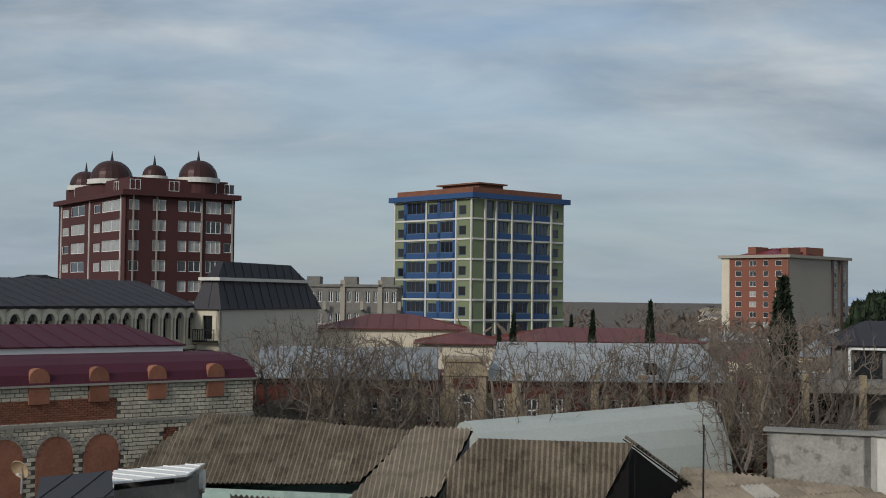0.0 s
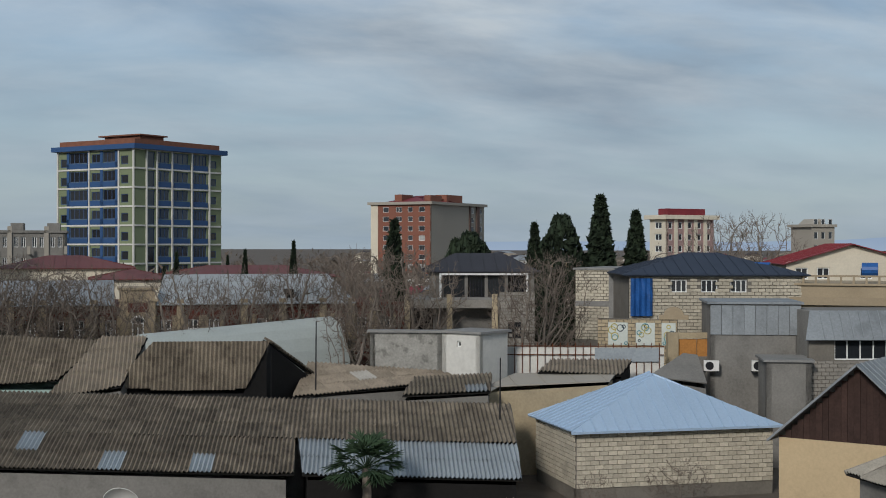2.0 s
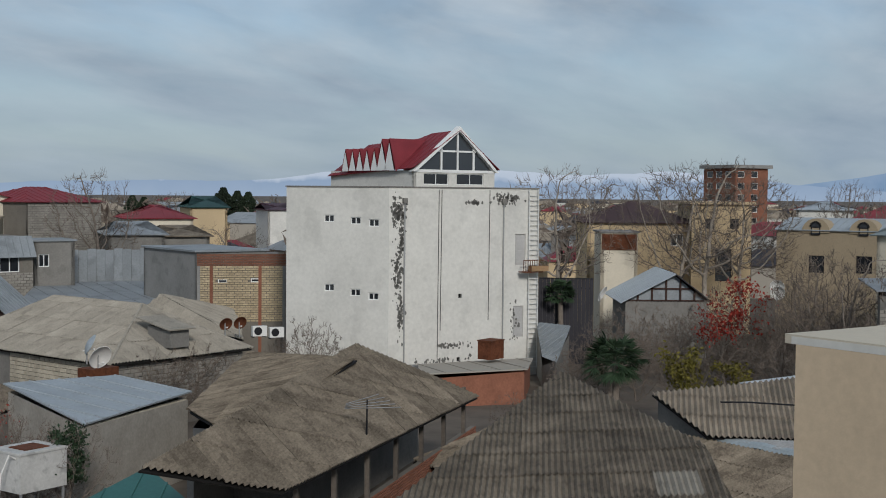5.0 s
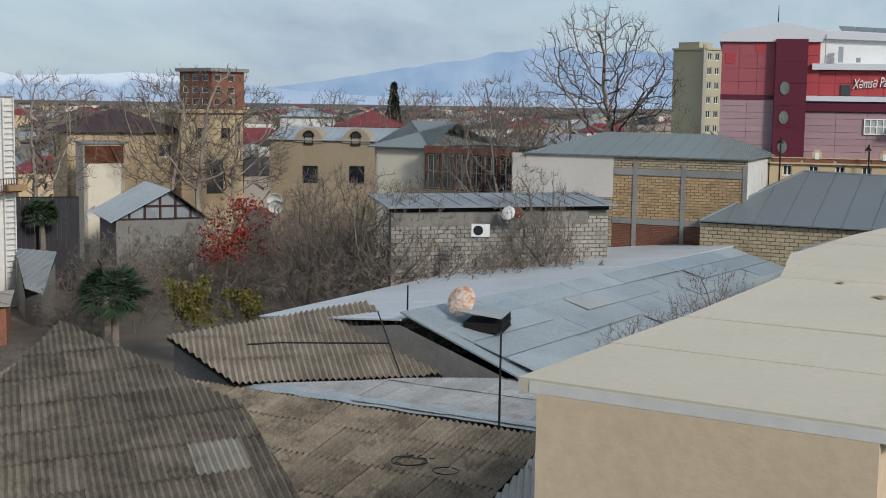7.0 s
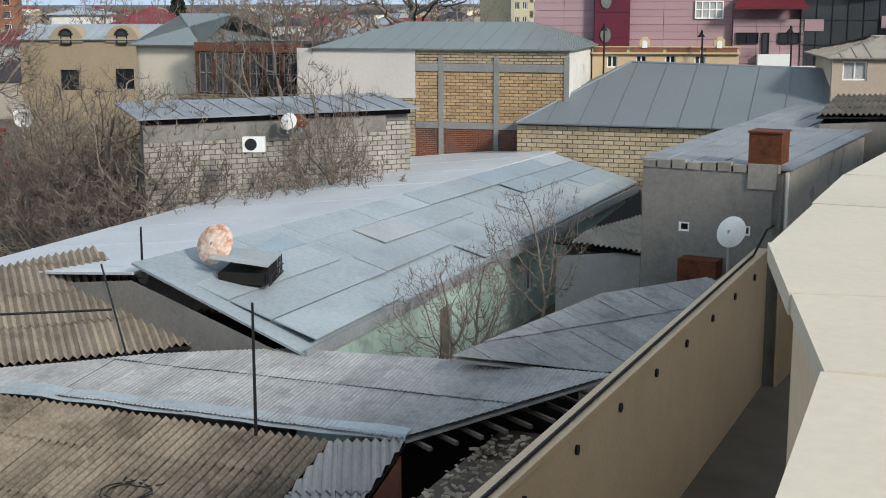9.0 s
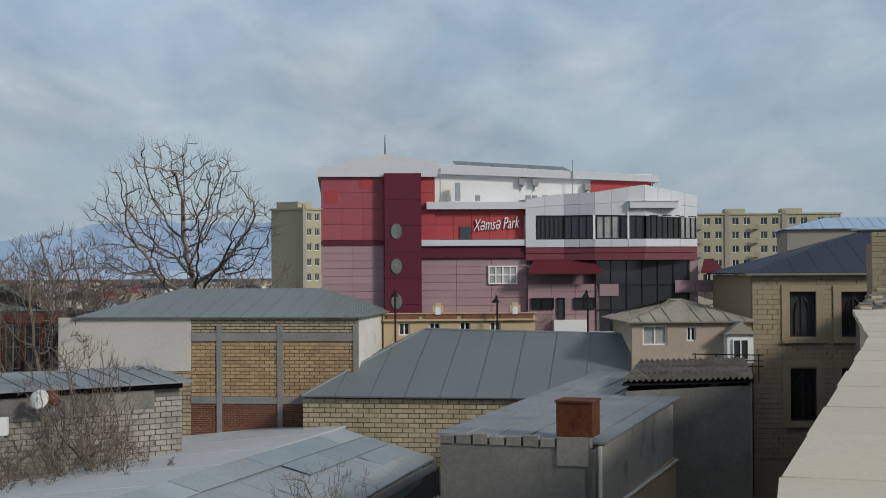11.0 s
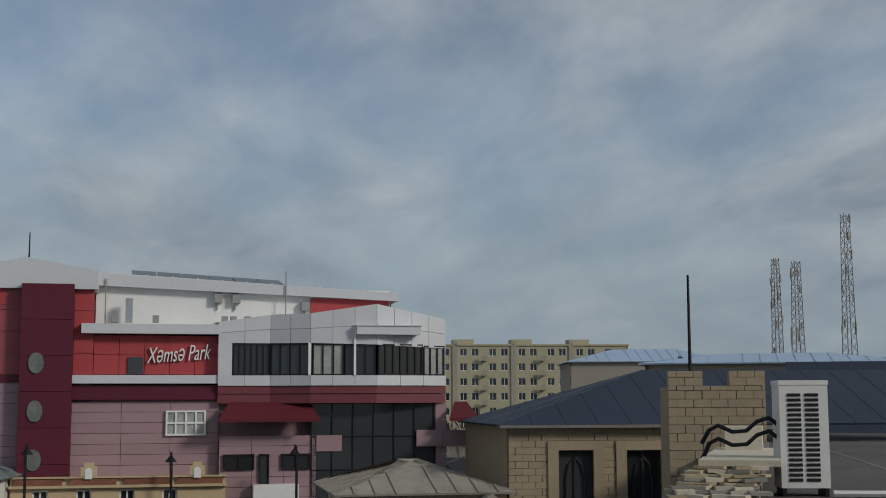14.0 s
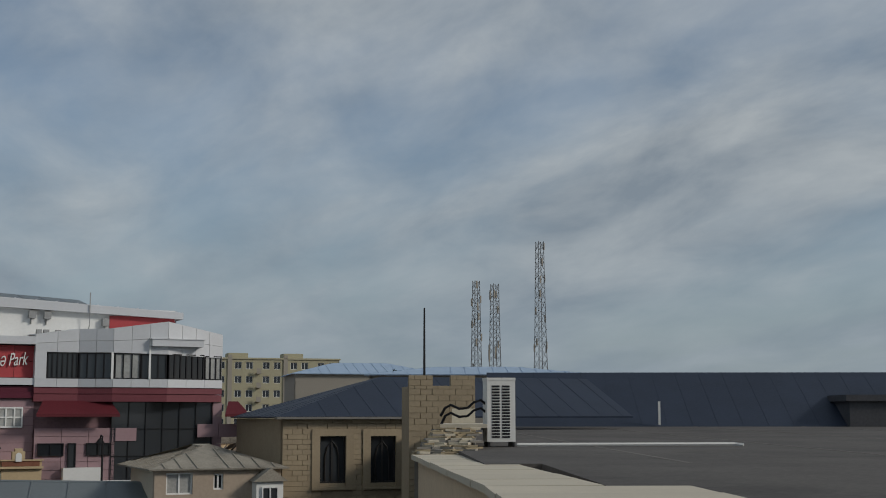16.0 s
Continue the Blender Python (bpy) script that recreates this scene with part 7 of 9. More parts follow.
for f in hip_faces(kw - 1.0, 10, KZ + 0.03, KR, 0.25, 3.0):
    seamed(kb, [(x + 1.0, y, z) for x, y, z in f], mat("sage_grey_sheet", (0.20, 0.23, 0.225), 0.5, 0.15, var=0.1, scale=0.2, bump=0.04), 0.9)
# grey hipped building
hgp = wthing("grey_hip_house", (54.58, -1.4, 5.5), "block house with a large grey hipped sheet roof", "house", "houses")
GZE = 5.71
P4 = loc(hgp, [(54.58, -1.4, 5.55), (50.89, -16.9, 5.88), (57.98, -15.02, 7.88), (60.35, -6.73, 8.07)])
P4 = [(*P4[0][:2], GZE), (*P4[1][:2], GZE), P4[2], P4[3]]
seamed(hgp, P4, GREY_ROOF, 1.4)
seamed(hgp, [P4[1], (*loc(hgp, [(65.65, -22.69, 5.23)])[0][:2], GZE), P4[2]], GREY_ROOF, 1.4)
seamed(hgp, [(*loc(hgp, [(68.55, -2.57, 5.02)])[0][:2], GZE), P4[0], P4[3]], GREY_ROOF, 1.4)
mG = face_m(hgp, (54.58, -1.4, 5.55), (50.89, -16.9, 5.88))
blocks(hgp, 15.93, 2.0, GZE - 0.1, BLOCK, mG @ Matrix.Translation((0, 0.25, 0)), 0.45, 0.19, seed=85)
part("wall_base", boxes((0, 0.3, 0, 15.93, 0.6, GZE - 0.1)), MORTAR, hgp, m=mG)
bm = bmesh.new()
tube(bm, [P4[1], P4[2], P4[3], P4[0]], 0.07)
part("ridge_cap", bm, GREY_ROOF, hgp)
# low range with a shed roof, left of the hall
lean, lnw = place("lean_to_range", (45.18, 12.2), (50.77, 2.81), "long low grey wall under a shallow shed roof", "outbuilding")
LZ = 6.71
blocks(lean, lnw, 1.0, LZ - 0.55, BLOCK_GREY, None, 0.42, 0.2, seed=86)
part("grey_band", boxes((0, -0.03, LZ - 0.95, lnw * 0.9, -0.012, LZ - 0.3), (0, 0.24, 0, lnw, 0.4, LZ - 0.1)), CEMENT, lean)
# solid near-black strip paints the shade of the slot below the roof
part("dark_gap", boxes((0, -0.02, LZ - 0.28, lnw, 0.2, LZ - 0.05)), DARK, lean)
seamed(lean, [(-0.3, -0.5, LZ), (lnw + 0.2, -0.5, LZ), (lnw + 0.2, 3.2, LZ + 0.35), (-0.3, 3.2, LZ + 0.35)], ZINC_OLD, 0.9)
dish((46.95, 7.12, 6.48), 6.48, 0.33, 80, "white satellite dish on the low range", PLASTIC, 0.5)
dish((47.23, 6.65, 6.49), 6.49, 0.27, 120, "small rusty satellite dish on the low range", RUST, 0.5)
# glazed pavilion with rust-red posts
pav, pvw = place("glazed_pavilion", (63.31, 14.79), (61.06, 9.18), "glazed pavilion with rust-red posts and beam", "pavilion")
GZP = 8.89
for k in range(7):
    part("post", boxes((pvw * k / 6 - 0.08, -0.08, 0, pvw * k / 6 + 0.08, 0.08, GZP)), RUST, pav)
part("beam", boxes((-0.1, -0.12, GZP - 0.45, pvw + 0.1, 0.1, GZP)), BRICKRED, pav)
for k in range(6):
    window(pav, Matrix.Translation((pvw * k / 6 + 0.1, 0.0, GZP - 2.5)), pvw / 6 - 0.2, 2.0, 2, 2, 0.05, RAILGREY, GLASS)
blocks(pav, pvw + 7, 2.0, GZP - 2.55, BLOCK, Matrix.Translation((-1, -0.4, 0)), 0.42, 0.17, seed=87)
part("back_room", boxes((0, 0.3, 0, pvw, 5, GZP - 0.05)), DARK, pav)
range_house((65.48, 18.59), (64.32, 14.98), 8, 8.71, 10.26, "cream house with a sage grey metal roof", CREAM, mat("sage_grey_sheet", (0.2, 0.23, 0.22)))


# ---- houses in the middle distance ----
def plain_house(name, A, B, depth, top, label, wall, holes=(), laid=None, flat=CONCRETE, category="house", frame=None, pane=None, cols=2):
    """A flat-roofed block with windows in its front; laid: blocks over the wall."""
    ob, w = place(name, A, B, label, category, "houses")
    holes = [h for h in holes if h[0] + h[2] < w and h[0] > 0]
    facade(ob, w, 0, top, holes, wall)
    for x, z, a, b in holes:
        window(ob, Matrix.Translation((x, 0.1, z)), a, b, cols, 1, 0.06, frame, pane)
    facade(ob, depth, 0, top, [], wall, side_right(w))
    facade(ob, depth, 0, top, [], wall, side_left(depth))
    if laid:
        blocks(ob, w, max(0.5, top - 4.5), top - 0.02, laid, Matrix.Translation((0, -0.05, 0)), 0.42, 0.2, [*holes, (0, 0, 0, 0)], seed=int(w * 10))
        blocks(ob, depth, max(0.5, top - 4.5), top - 0.02, laid, side_right(w) @ Matrix.Translation((0, -0.05, 0)), 0.42, 0.2, [(0, 0, 0, 0)], seed=int(w * 11))
    part("core", boxes((0.28, 0.28, 0, w - 0.28, depth - 0.28, top - 0.05), (-0.15, -0.15, top, w + 0.15, depth + 0.15, top + 0.12)), flat, ob)
    return ob, w


# villa over an unfinished storey
villa, vw = place("villa", (20.73, 93.29), (27.16, 91.31), "two-storey villa with a dark hipped roof and glazed balcony", "house", "houses")
VZ1, VZ2 = 7.71, 9.49
vwins = [(vw * a, VZ1 + 0.15, vw * b, VZ2 - VZ1 - 0.4) for a, b in ((0.14, 0.2), (0.37, 0.16), (0.56, 0.16), (0.75, 0.2))]
facade(villa, vw, VZ1, VZ2, vwins, CEMENT)
for x, z, a, b in vwins:
    window(villa, Matrix.Translation((x, 0.1, z)), a, b, 6, 1, 0.03, BLACK, GLASS)
part("core", boxes((0.3, 0.3, 0, vw - 0.3, 8, VZ2 - 0.05)), CEMENT, villa)
part("white_frame", boxes((vw * 0.1, -0.3, VZ2 - 0.22, vw * 0.94, 0.0, VZ2 - 0.1), (vw * 0.1, -0.3, VZ1, vw * 0.12, -0.2, VZ2 - 0.1), (vw * 0.92, -0.3, VZ1, vw * 0.94, -0.2, VZ2 - 0.1)), WHITE_PAINT, villa)
for f in hip_faces(vw, 8, VZ2, VZ2 + 1.15, 0.4, 2.2):
    seamed(villa, f, DARK_ROOF, 0.8)
shell, shw = place("unfinished_house", (18.93, 92.79), (26.81, 90.37), "unfinished concrete frame with mossy block piers below the villa", "house", "houses")
U = ((0.14, 4.49), (0.11, 7.73), (0.11, 7.21), (2.79, 7.9), (5.64, 7.92), (6, 8.23))
part("beam", boxes((0, -0.15, U[2][1], U[5][0], 0.3, U[1][1]), (0, -0.1, U[2][1] - 1.9, U[5][0], 0.2, U[2][1] - 1.5)), BLOCK_GREY, shell)
for x in (U[0][0], U[3][0], U[4][0]):
    part("pier", boxes((x - 0.1, -0.2, 0, x + 0.25, 0.2, U[1][1] + 0.35)), BLOCK, shell)
# near-black panel added behind the piers, painted as shade within
part("dark_inside", boxes((0, 1.6, 0, shw, 1.8, U[1][1] - 0.05)), DARK, shell)
part("slab_top", boxes((0, -0.1, U[1][1], shw, 6, U[1][1] + 0.1)), CONCRETE, shell)
blocks(shell, shw - U[5][0], 1.0, U[5][1], BLOCK_GREY, Matrix.Translation((U[5][0], -0.1, 0)), 0.4, 0.2, seed=91)
window(shell, Matrix.Translation((U[5][0] + 0.55, -0.14, U[5][1] - 2.9)), 0.8, 1.0, 2, 1, 0.06, BLACK)
# block house with concrete corner
bh, bhw = plain_house("block_house", (30.13, 91.5), (31.98, 89.83), 7.14, 9.6, "unfinished two-storey block house with a flat concrete roof", MORTAR, laid=BLOCK_PALE)
part("concrete_frame", boxes((bhw - 0.25, -0.1, 0, bhw + 0.08, 0.1, 9.6), (0, -0.09, 9.6 - 2.35, bhw, -0.04, 9.6 - 2.0)), CONCRETE, bh)
# house with the tarpaulin
TZ2 = 9.34
tarp, tpw = plain_house("tarpaulin_house", (29.76, 83.17), (39.37, 79.94), 9, TZ2, "block house with a dark hipped roof and blue tarpaulin", MORTAR, [tuple(q) for q in ((2.44, 8.41, 0.95, 0.75), (4.23, 8.41, 0.95, 0.75), (5.94, 8.41, 0.95, 0.75))], BLOCK_PALE, cols=3)
for f in hip_faces(tpw, 9, TZ2 + 0.12, 10.53 + 0.2, 0.4, 4.5):
    seamed(tarp, f, NAVY_ROOF, 0.7)
bm = bmesh.new()
rs = random.Random(6)
cols_ = []
for i in range(9):
    x = 0.06 + i * 0.16
    cols_.append([bm.verts.new((x, -0.2 - 0.12 * (i % 2) - rs.uniform(0, 0.06), TZ2 - 0.1 - 2.2 * j / 5)) for j in range(6)])
for a, b in zip(cols_, cols_[1:]):
    for j in range(5):
        bm.faces.new((a[j], b[j], b[j + 1], a[j + 1]))
part("tarpaulin", bm, TARP, tarp, "hanging blue tarpaulin")
# cream gabled house with a red roof
cg, cgw = place("cream_gable_house", (43.95, 88.56), (51.92, 84.88), "cream house with a low gable and dark red roof", "house", "houses")
CGZ, CGA = 10.05, (4.21, 11.3)
cgh = [(x, z, 0.8, 0.75) for x, z in ((0.6, 8.96), (1.99, 8.97), (4.73, 8.99), (6.76, 9))]
facade(cg, cgw, 0, CGZ, cgh, CREAM)
for x, z, a, b in cgh:
    window(cg, Matrix.Translation((x, 0.1, z)), a, b, 2)
bm = bmesh.new()
prism(bm, [(0, CGZ), (cgw, CGZ), (CGA[0], CGA[1] - 0.1)], 0, 0.25)
part("gable", bm, CREAM, cg)
part("core", boxes((0.3, 0.3, 0, cgw - 0.3, 9.6, CGZ - 0.05)), CREAM, cg)
seamed(cg, [(cgw + 0.3, -0.4, CGZ - 0.1), (cgw + 0.3, 10, CGZ - 0.1), (CGA[0], 10, CGA[1]), (CGA[0], -0.4, CGA[1])], RED_ROOF, 0.7)
seamed(cg, [(-0.3, 10, CGZ - 0.1), (-0.3, -0.4, CGZ - 0.1), (CGA[0], -0.4, CGA[1]), (CGA[0], 10, CGA[1])], RED_ROOF, 0.7)
cbk, cbw = plain_house("block_wing", (50.05, 82.44), (57.44, 82.33), 8, 9.98, "tall blank block wall beside the cream gable", MORTAR, laid=BLOCK_GREY)
for f in hip_faces(cbw, 8, 10.07, 11.3, 0.3, 3):
    seamed(cbk, f, RED_ROOF, 0.7)
# terrace block in front
ter, tew = plain_house("terrace_block", (36.64, 82.02), (43.22, 76.78), 7, 8.85, "ochre stone terrace block with a balustrade", TAN, flat=TAN)
for k in range(13):
    part("baluster", boxes((tew * k / 12 - 0.06, -0.1, 8.85 + 0.12, tew * k / 12 + 0.06, 0.05, 8.85 + 0.5)), TAN, ter)
part("rail", boxes((0, -0.12, 8.85 + 0.5, tew, 0.07, 8.85 + 0.6), (0, -0.25, 7.71, tew, -0.155, 8.17)), TAN, ter)
for fx in (0.12, 0.85):
    bm = bmesh.new()
    tube(bm, [(tew * fx - 0.45, 1.5, 8.85 + 0.9), (tew * fx + 0.45, 1.5, 8.85 + 0.9)], 0.42, sides=14)
    part("water_tank", bm, TARP, ter, "blue plastic water tank")
# tiled garden wall and orange gate
gwl, gww = place("garden_wall", (26.71, 80.99), (30.53, 78.77), "stone garden wall with three patterned tile panels", "wall")
GZ1 = 7.05
blocks(gwl, gww, 1.0, GZ1, BLOCK, None, 0.42, 0.2, seed=92)
part("wall_body", boxes((0, 0.22, 0, gww, 0.5, GZ1)), MORTAR, gwl)
TILE = mat("painted_tile", (0.52, 0.55, 0.50), 0.4, var=0.1, scale=1.5)
RINGS = [mat("yellow_ring", (0.5, 0.42, 0.12), 0.5), mat("teal_ring", (0.12, 0.3, 0.33), 0.5), mat("dark_ring", (0.05, 0.07, 0.09), 0.5)]
rs = random.Random(15)
for x0, x1 in ((0.6, 1.68), (2.13, 3.18), (3.55, 4.32)):
    z0, z1 = GZ1 - 1.45, GZ1 - 0.2
    pn = part("tile_panel", boxes((x0, -0.05, z0, x1, -0.015, z1)), TILE, gwl)
    for k in range(7):
        r = rs.uniform(0.06, 0.2)
        cx, cz = rs.uniform(x0 + r, x1 - r), rs.uniform(z0 + r, z1 - r)
        bm = bmesh.new()
        tube(bm, [(cx + r * math.cos(t), -0.055, cz + r * math.sin(t)) for t in np.linspace(0, math.tau, 15)], 0.025, sides=4)
        part("ring", bm, RINGS[k % 3], pn)
bm = bmesh.new()
prism(bm, [(gww - 1.0, GZ1), (gww + 0.6, GZ1), (gww + 0.6, GZ1 + 0.25), *[(gww - 0.2 + 0.55 * math.cos(a * math.pi / 8), GZ1 + 0.25 + 0.45 * math.sin(a * math.pi / 8)) for a in range(9)], (gww - 1.0, GZ1 + 0.25)], 0, 0.4)
part("arched_top", bm, TAN, gwl)
gate, gtw = place("orange_gate", (29.98, 77.89), (32.13, 77.23), "pair of orange wooden gate leaves between stone piers", "gate")
part("base_wall", boxes((0, -0.05, 0, gtw, 0.3, 5.09)), CEMENT, gate)
part("leaf", boxes((0.1, 0, 5.09, gtw / 2 - 0.02, 0.1, 6.03), (gtw / 2 + 0.02, 0, 5.09, gtw - 0.1, 0.1, 6.03)), mat("orange_board", (0.42, 0.19, 0.05), 0.8, var=0.3, scale=1.0), gate)
part("pier", boxes((-0.5, -0.2, 0, 0.08, 0.4, 6.39), (gtw - 0.08, -0.2, 0, gtw + 0.5, 0.4, 6.39), (0.09, -0.1, 6.08, gtw - 0.09, 0.4, 6.39)), BLOCK, gate)
# scaffold wall, concrete wall, white block
scf, scw = place("white_boundary_wall", (19.44, 80.08), (28.61, 76.74), "long white wall with thin scaffold bars and zinc patches", "wall")
part("wall", boxes((0, 0, 0, scw, 0.2, 5.69)), WHITE, scf)
for k in range(24):
    x = scw * (k + 0.3) / 24
    part("scaffold_bar", boxes((x, -0.08, 1.0, x + 0.04, -0.03, 5.69 + 0.25)), RUST, scf)
part("scaffold_rail", boxes((0, -0.1, 5.28, scw, -0.082, 5.28 + 0.05), (0, -0.1, 5.74, scw, -0.082, 5.74 + 0.05)), RUST, scf)
part("zinc_patch", boxes((scw * 0.62, -0.14, 4.95, scw * 0.97, -0.11, 5.67)), ZINC, scf)
plain_house("concrete_yard", (13.32, 80.39), (16.78, 78.81), 0.5, 6.59, "stained bare concrete yard wall", mat("stained_concrete", (0.30, 0.29, 0.26), 0.92, var=0.35, scale=0.9, stain=0.6), category="wall")
wbh, wbw = plain_house("white_block", (16.78, 78.81), (18.14, 76.82), 2.5, 6.61, "small white rendered block with one window", WHITE, [(0.95, 5.9, 0.25, 0.3)], cols=1)
# low flat roofs between
shed("flat_grey_roof", [[(17.2, 73.45, 4.3), (23.18, 72.13, 4.58), (24.68, 74.29, 4.78), (19.65, 75.84, 4.71)]], "low flat roof of pale grey sheet over block walls", GREIGE, BLOCK, 63, seam=1.5)
# solid near-black walls carry the shade of the open gable in their colour
shed("slate_shed", [[(20.57, 75.03, 4.77), (24.39, 73.33, 4.72), (26.29, 75.89, 5.14), (22.26, 77.12, 5.22)]], "small slate roof over walls painted as the shade of an open gable", SLATE_TAN, DARK, 64)
shed("slate_shed", [[(12.76, 72.72, 4.12), (16.71, 71.51, 4.36), (18.21, 75.23, 4.73), (14.51, 76.37, 4.61)]], "low jumble of slate and tin roofs", SLATE, CEMENT, 65, pale=ZINC_OLD)
shed("grey_gable_roof", [[(26.17, 73.83, 4.58), (29.03, 72.95, 4.12), (30.07, 75.77, 5.4), (29.35, 75.99, 5.4)]], "small grey cement-covered gable roof", CEMENT, CEMENT, 72, seam=3.0)
# metal-clad upper rooms
mc, mcw = place("metal_clad_house", (33.85, 71.19), (40.56, 69.19), "block house with a slanting zinc-clad upper storey and window band", "house", "houses")
MZ0, MZ1, MZ2 = 5.35, 6.39, 7.84
mwx0, mwx1 = 1.32, 6.05
facade(mc, mcw, 0, MZ1, [(mwx0, MZ0, mwx1 - mwx0, MZ1 - MZ0 - 0.02)], MORTAR)
window(mc, Matrix.Translation((mwx0, 0.1, MZ0)), mwx1 - mwx0, MZ1 - MZ0, 7, 1, 0.06)
blocks(mc, mcw, MZ0 - 2.2, MZ0 - 0.05, BLOCK_GREY, Matrix.Translation((0, -0.05, 0)), 0.42, 0.2, [(0, 0, 0, 0)], seed=93)
seamed(mc, [(-0.3, -0.45, MZ1), (mcw + 0.1, -0.45, MZ1), (mcw + 0.1, 0.5, MZ2), (0.2, 0.5, MZ2)], ZINC_OLD, 0.5)
part("core", boxes((0.3, 0.3, 0, mcw - 0.2, 5, MZ1), (0.3, 0.55, MZ1, mcw - 0.2, 5, MZ2 - 0.05)), CEMENT, mc)
m2h, m2w = plain_house("zinc_top_house", (30.89, 75.86), (35.19, 73.88), 5, 8.04, "grey cement house with a zinc-sheet upper band", CEMENT, flat=ZINC_OLD)
m2z = 6.41
for k in range(8):
    part("zinc_sheet", boxes((m2w * k / 8 + 0.01, -0.08 - 0.01 * (k % 2), m2z, m2w * (k + 1) / 8 - 0.01, -0.03, 7.97)), ZINC_OLD, m2h)


def air_unit(base, z, yaw, label="white air-conditioner outdoor unit on the wall"):
    ob = new("air_conditioner_unit")
    ob.matrix_basis = pose(base[0], base[1], z, 0, 0, yaw)
    tagged(ob, label, "air conditioner", "air conditioners")
    part("casing", boxes((-0.4, -0.16, 0, 0.4, 0.14, 0.55)), PLASTIC, ob)
    bm = bmesh.new()
    bmesh.ops.create_cone(bm, cap_ends=True, segments=16, radius1=0.22, radius2=0.22, depth=0.02, matrix=Matrix.Translation((-0.1, -0.165, 0.28)) @ Matrix.Rotation(math.pi / 2, 4, "X"))
    part("fan_grille", bm, BLACK, ob)
    part("bracket", boxes((-0.35, -0.1, -0.08, -0.3, 0.4, 0), (0.3, -0.1, -0.08, 0.35, 0.4, 0)), BLACK, ob)


for p, yaw in zip(((30.69, 75.41, 4.51), (32.95, 74.36, 4.53), (34.94, 42.39, 3.24), (35.75, 41.89, 3.14), (44.59, 7.91, 5.55), (81.18, 29.2, 4.73)), (-22, -22, -30, -30, -85, -75)):
    air_unit(p, p[2], yaw)
# cement block with junk at the corner
plain_house("cement_stair_block", (31.39, 71.23), (33.4, 70.3), 3, 5.32, "small grey cement stair block", CEMENT)
# zinc fence and flat roof
zfn, zfw = place("zinc_fence", (44.78, 71.65), (50.8, 68.87), "tall fence of grey zinc sheets", "fence")
ZF0, ZF1 = 3.9, 6.72
for k in range(10):
    part("zinc_sheet", boxes((zfw * k / 10 + 0.01, 0.015 * (k % 2), 0, zfw * (k + 1) / 10 - 0.008, 0.05 + 0.015 * (k % 2), ZF1 - 0.06 * (k % 3))), ZINC_OLD, zfn)
shed("flat_grey_roof", [[(33.2, 61.58, 3.62), (42.82, 57.14, 3.71), (52.65, 66.91, 4.15), (42.73, 71.5, 4.49)]], "wide flat roof of dull grey sheet metal", ZINC_OLD, CEMENT, 66, seam=1.2)
plain_house("small_tin_house", (41.25, 69.98), (43.81, 68.79), 4, 7.41, "small grey house with a barred window and tin roof", CEMENT, [(0.3, 5.61, 0.75, 0.9)], flat=ZINC_OLD)
# brick house by the warehouse
brkh, brw = place("brick_house", (41.7, 54.23), (45.73, 50.2), "yellow and red brick house with concrete columns", "house", "houses")
BKZ, BKM = 7.08, 6.31
bkw = [(x, z, 0.6, 0.25) for x, z in ((1.33, 5.2), (3.41, 5.25))]
facade(brkh, brw, 0, BKZ, bkw, MORTAR)
blocks(brkh, brw, BKM - 3.6, BKM, BLOCK, Matrix.Translation((0, -0.05, 0)), 0.34, 0.15, bkw, seed=94)
blocks(brkh, brw, BKM, BKZ, BRICKRED, Matrix.Translation((0, -0.05, 0)), 0.28, 0.1, seed=95)
for x, z, a, b in bkw:
    window(brkh, Matrix.Translation((x, -0.02, z)), a, b, 1, 1, 0.06)
for fx in (0.02, 0.16, 0.7, 0.97):
    part("column", boxes((brw * fx - 0.1, -0.1, 0, brw * fx + 0.1, -0.02, BKM)), BRICKRED if 0.1 < fx < 0.9 else CONCRETE, brkh)
part("core", boxes((0.28, 0.3, 0, brw - 0.28, 8, BKZ - 0.25)), CEMENT, brkh)
facade(brkh, 8, 0, BKZ, [], CONCRETE, side_left(8))
plain_house("concrete_annexe", (44.34, 62.14), (41.69, 54.24), 5, 7.17, "grey concrete annexe with a zinc edge", CONCRETE, flat=ZINC_OLD)
dd_ = ((31.9, 41.92, 4.22), (32.54, 41.52, 4.26))
for p in dd_:
    dish(p, p[2], 0.35, -25, "rusty satellite dish on the slate roof", RUST, 0.8)
dish((18.75, 36.09, 4.27), 4.27, 0.5, -10, "rust-stained white satellite dish on the zinc roof", mat("stained_white_dish", (0.62, 0.6, 0.56), 0.6, var=0.1, scale=2, stain=0.0), 0.7)
dish((18.69, 36.74, 4.73), 4.73, 0.42, 60, "second satellite dish seen from its edge", ZINC, 0.9)
db = wthing("dish_box", (18.75, 36.09, 4.27), "rusty metal box under the dishes", "box")
part("box", boxes((-0.5, -0.2, 2.97, 0.9, 0.7, 3.72)), RUST, db)
dish((-0.47, 66.12, 1.29), 1.29, 0.75, -20, "large white satellite dish over the garden wall", PLASTIC, 1.5)
dish((-12.71, 71.66, 6.27), 6.27, 0.3, -20, "small tan satellite dish by the barn", mat("tan_dish", (0.45, 0.33, 0.2), 0.6), 0.8)
dish((57.85, 33.97, 4.73), 4.73, 0.5, 10, "white satellite dish on an ochre box", PLASTIC, 0.6)
for p in ((68.52, 26.18, 5.01), (68.53, 26.11, 4.58)):
    dish(p, p[2], 0.5, -70, "white satellite dish above the red-leaved tree", PLASTIC, 1.5)

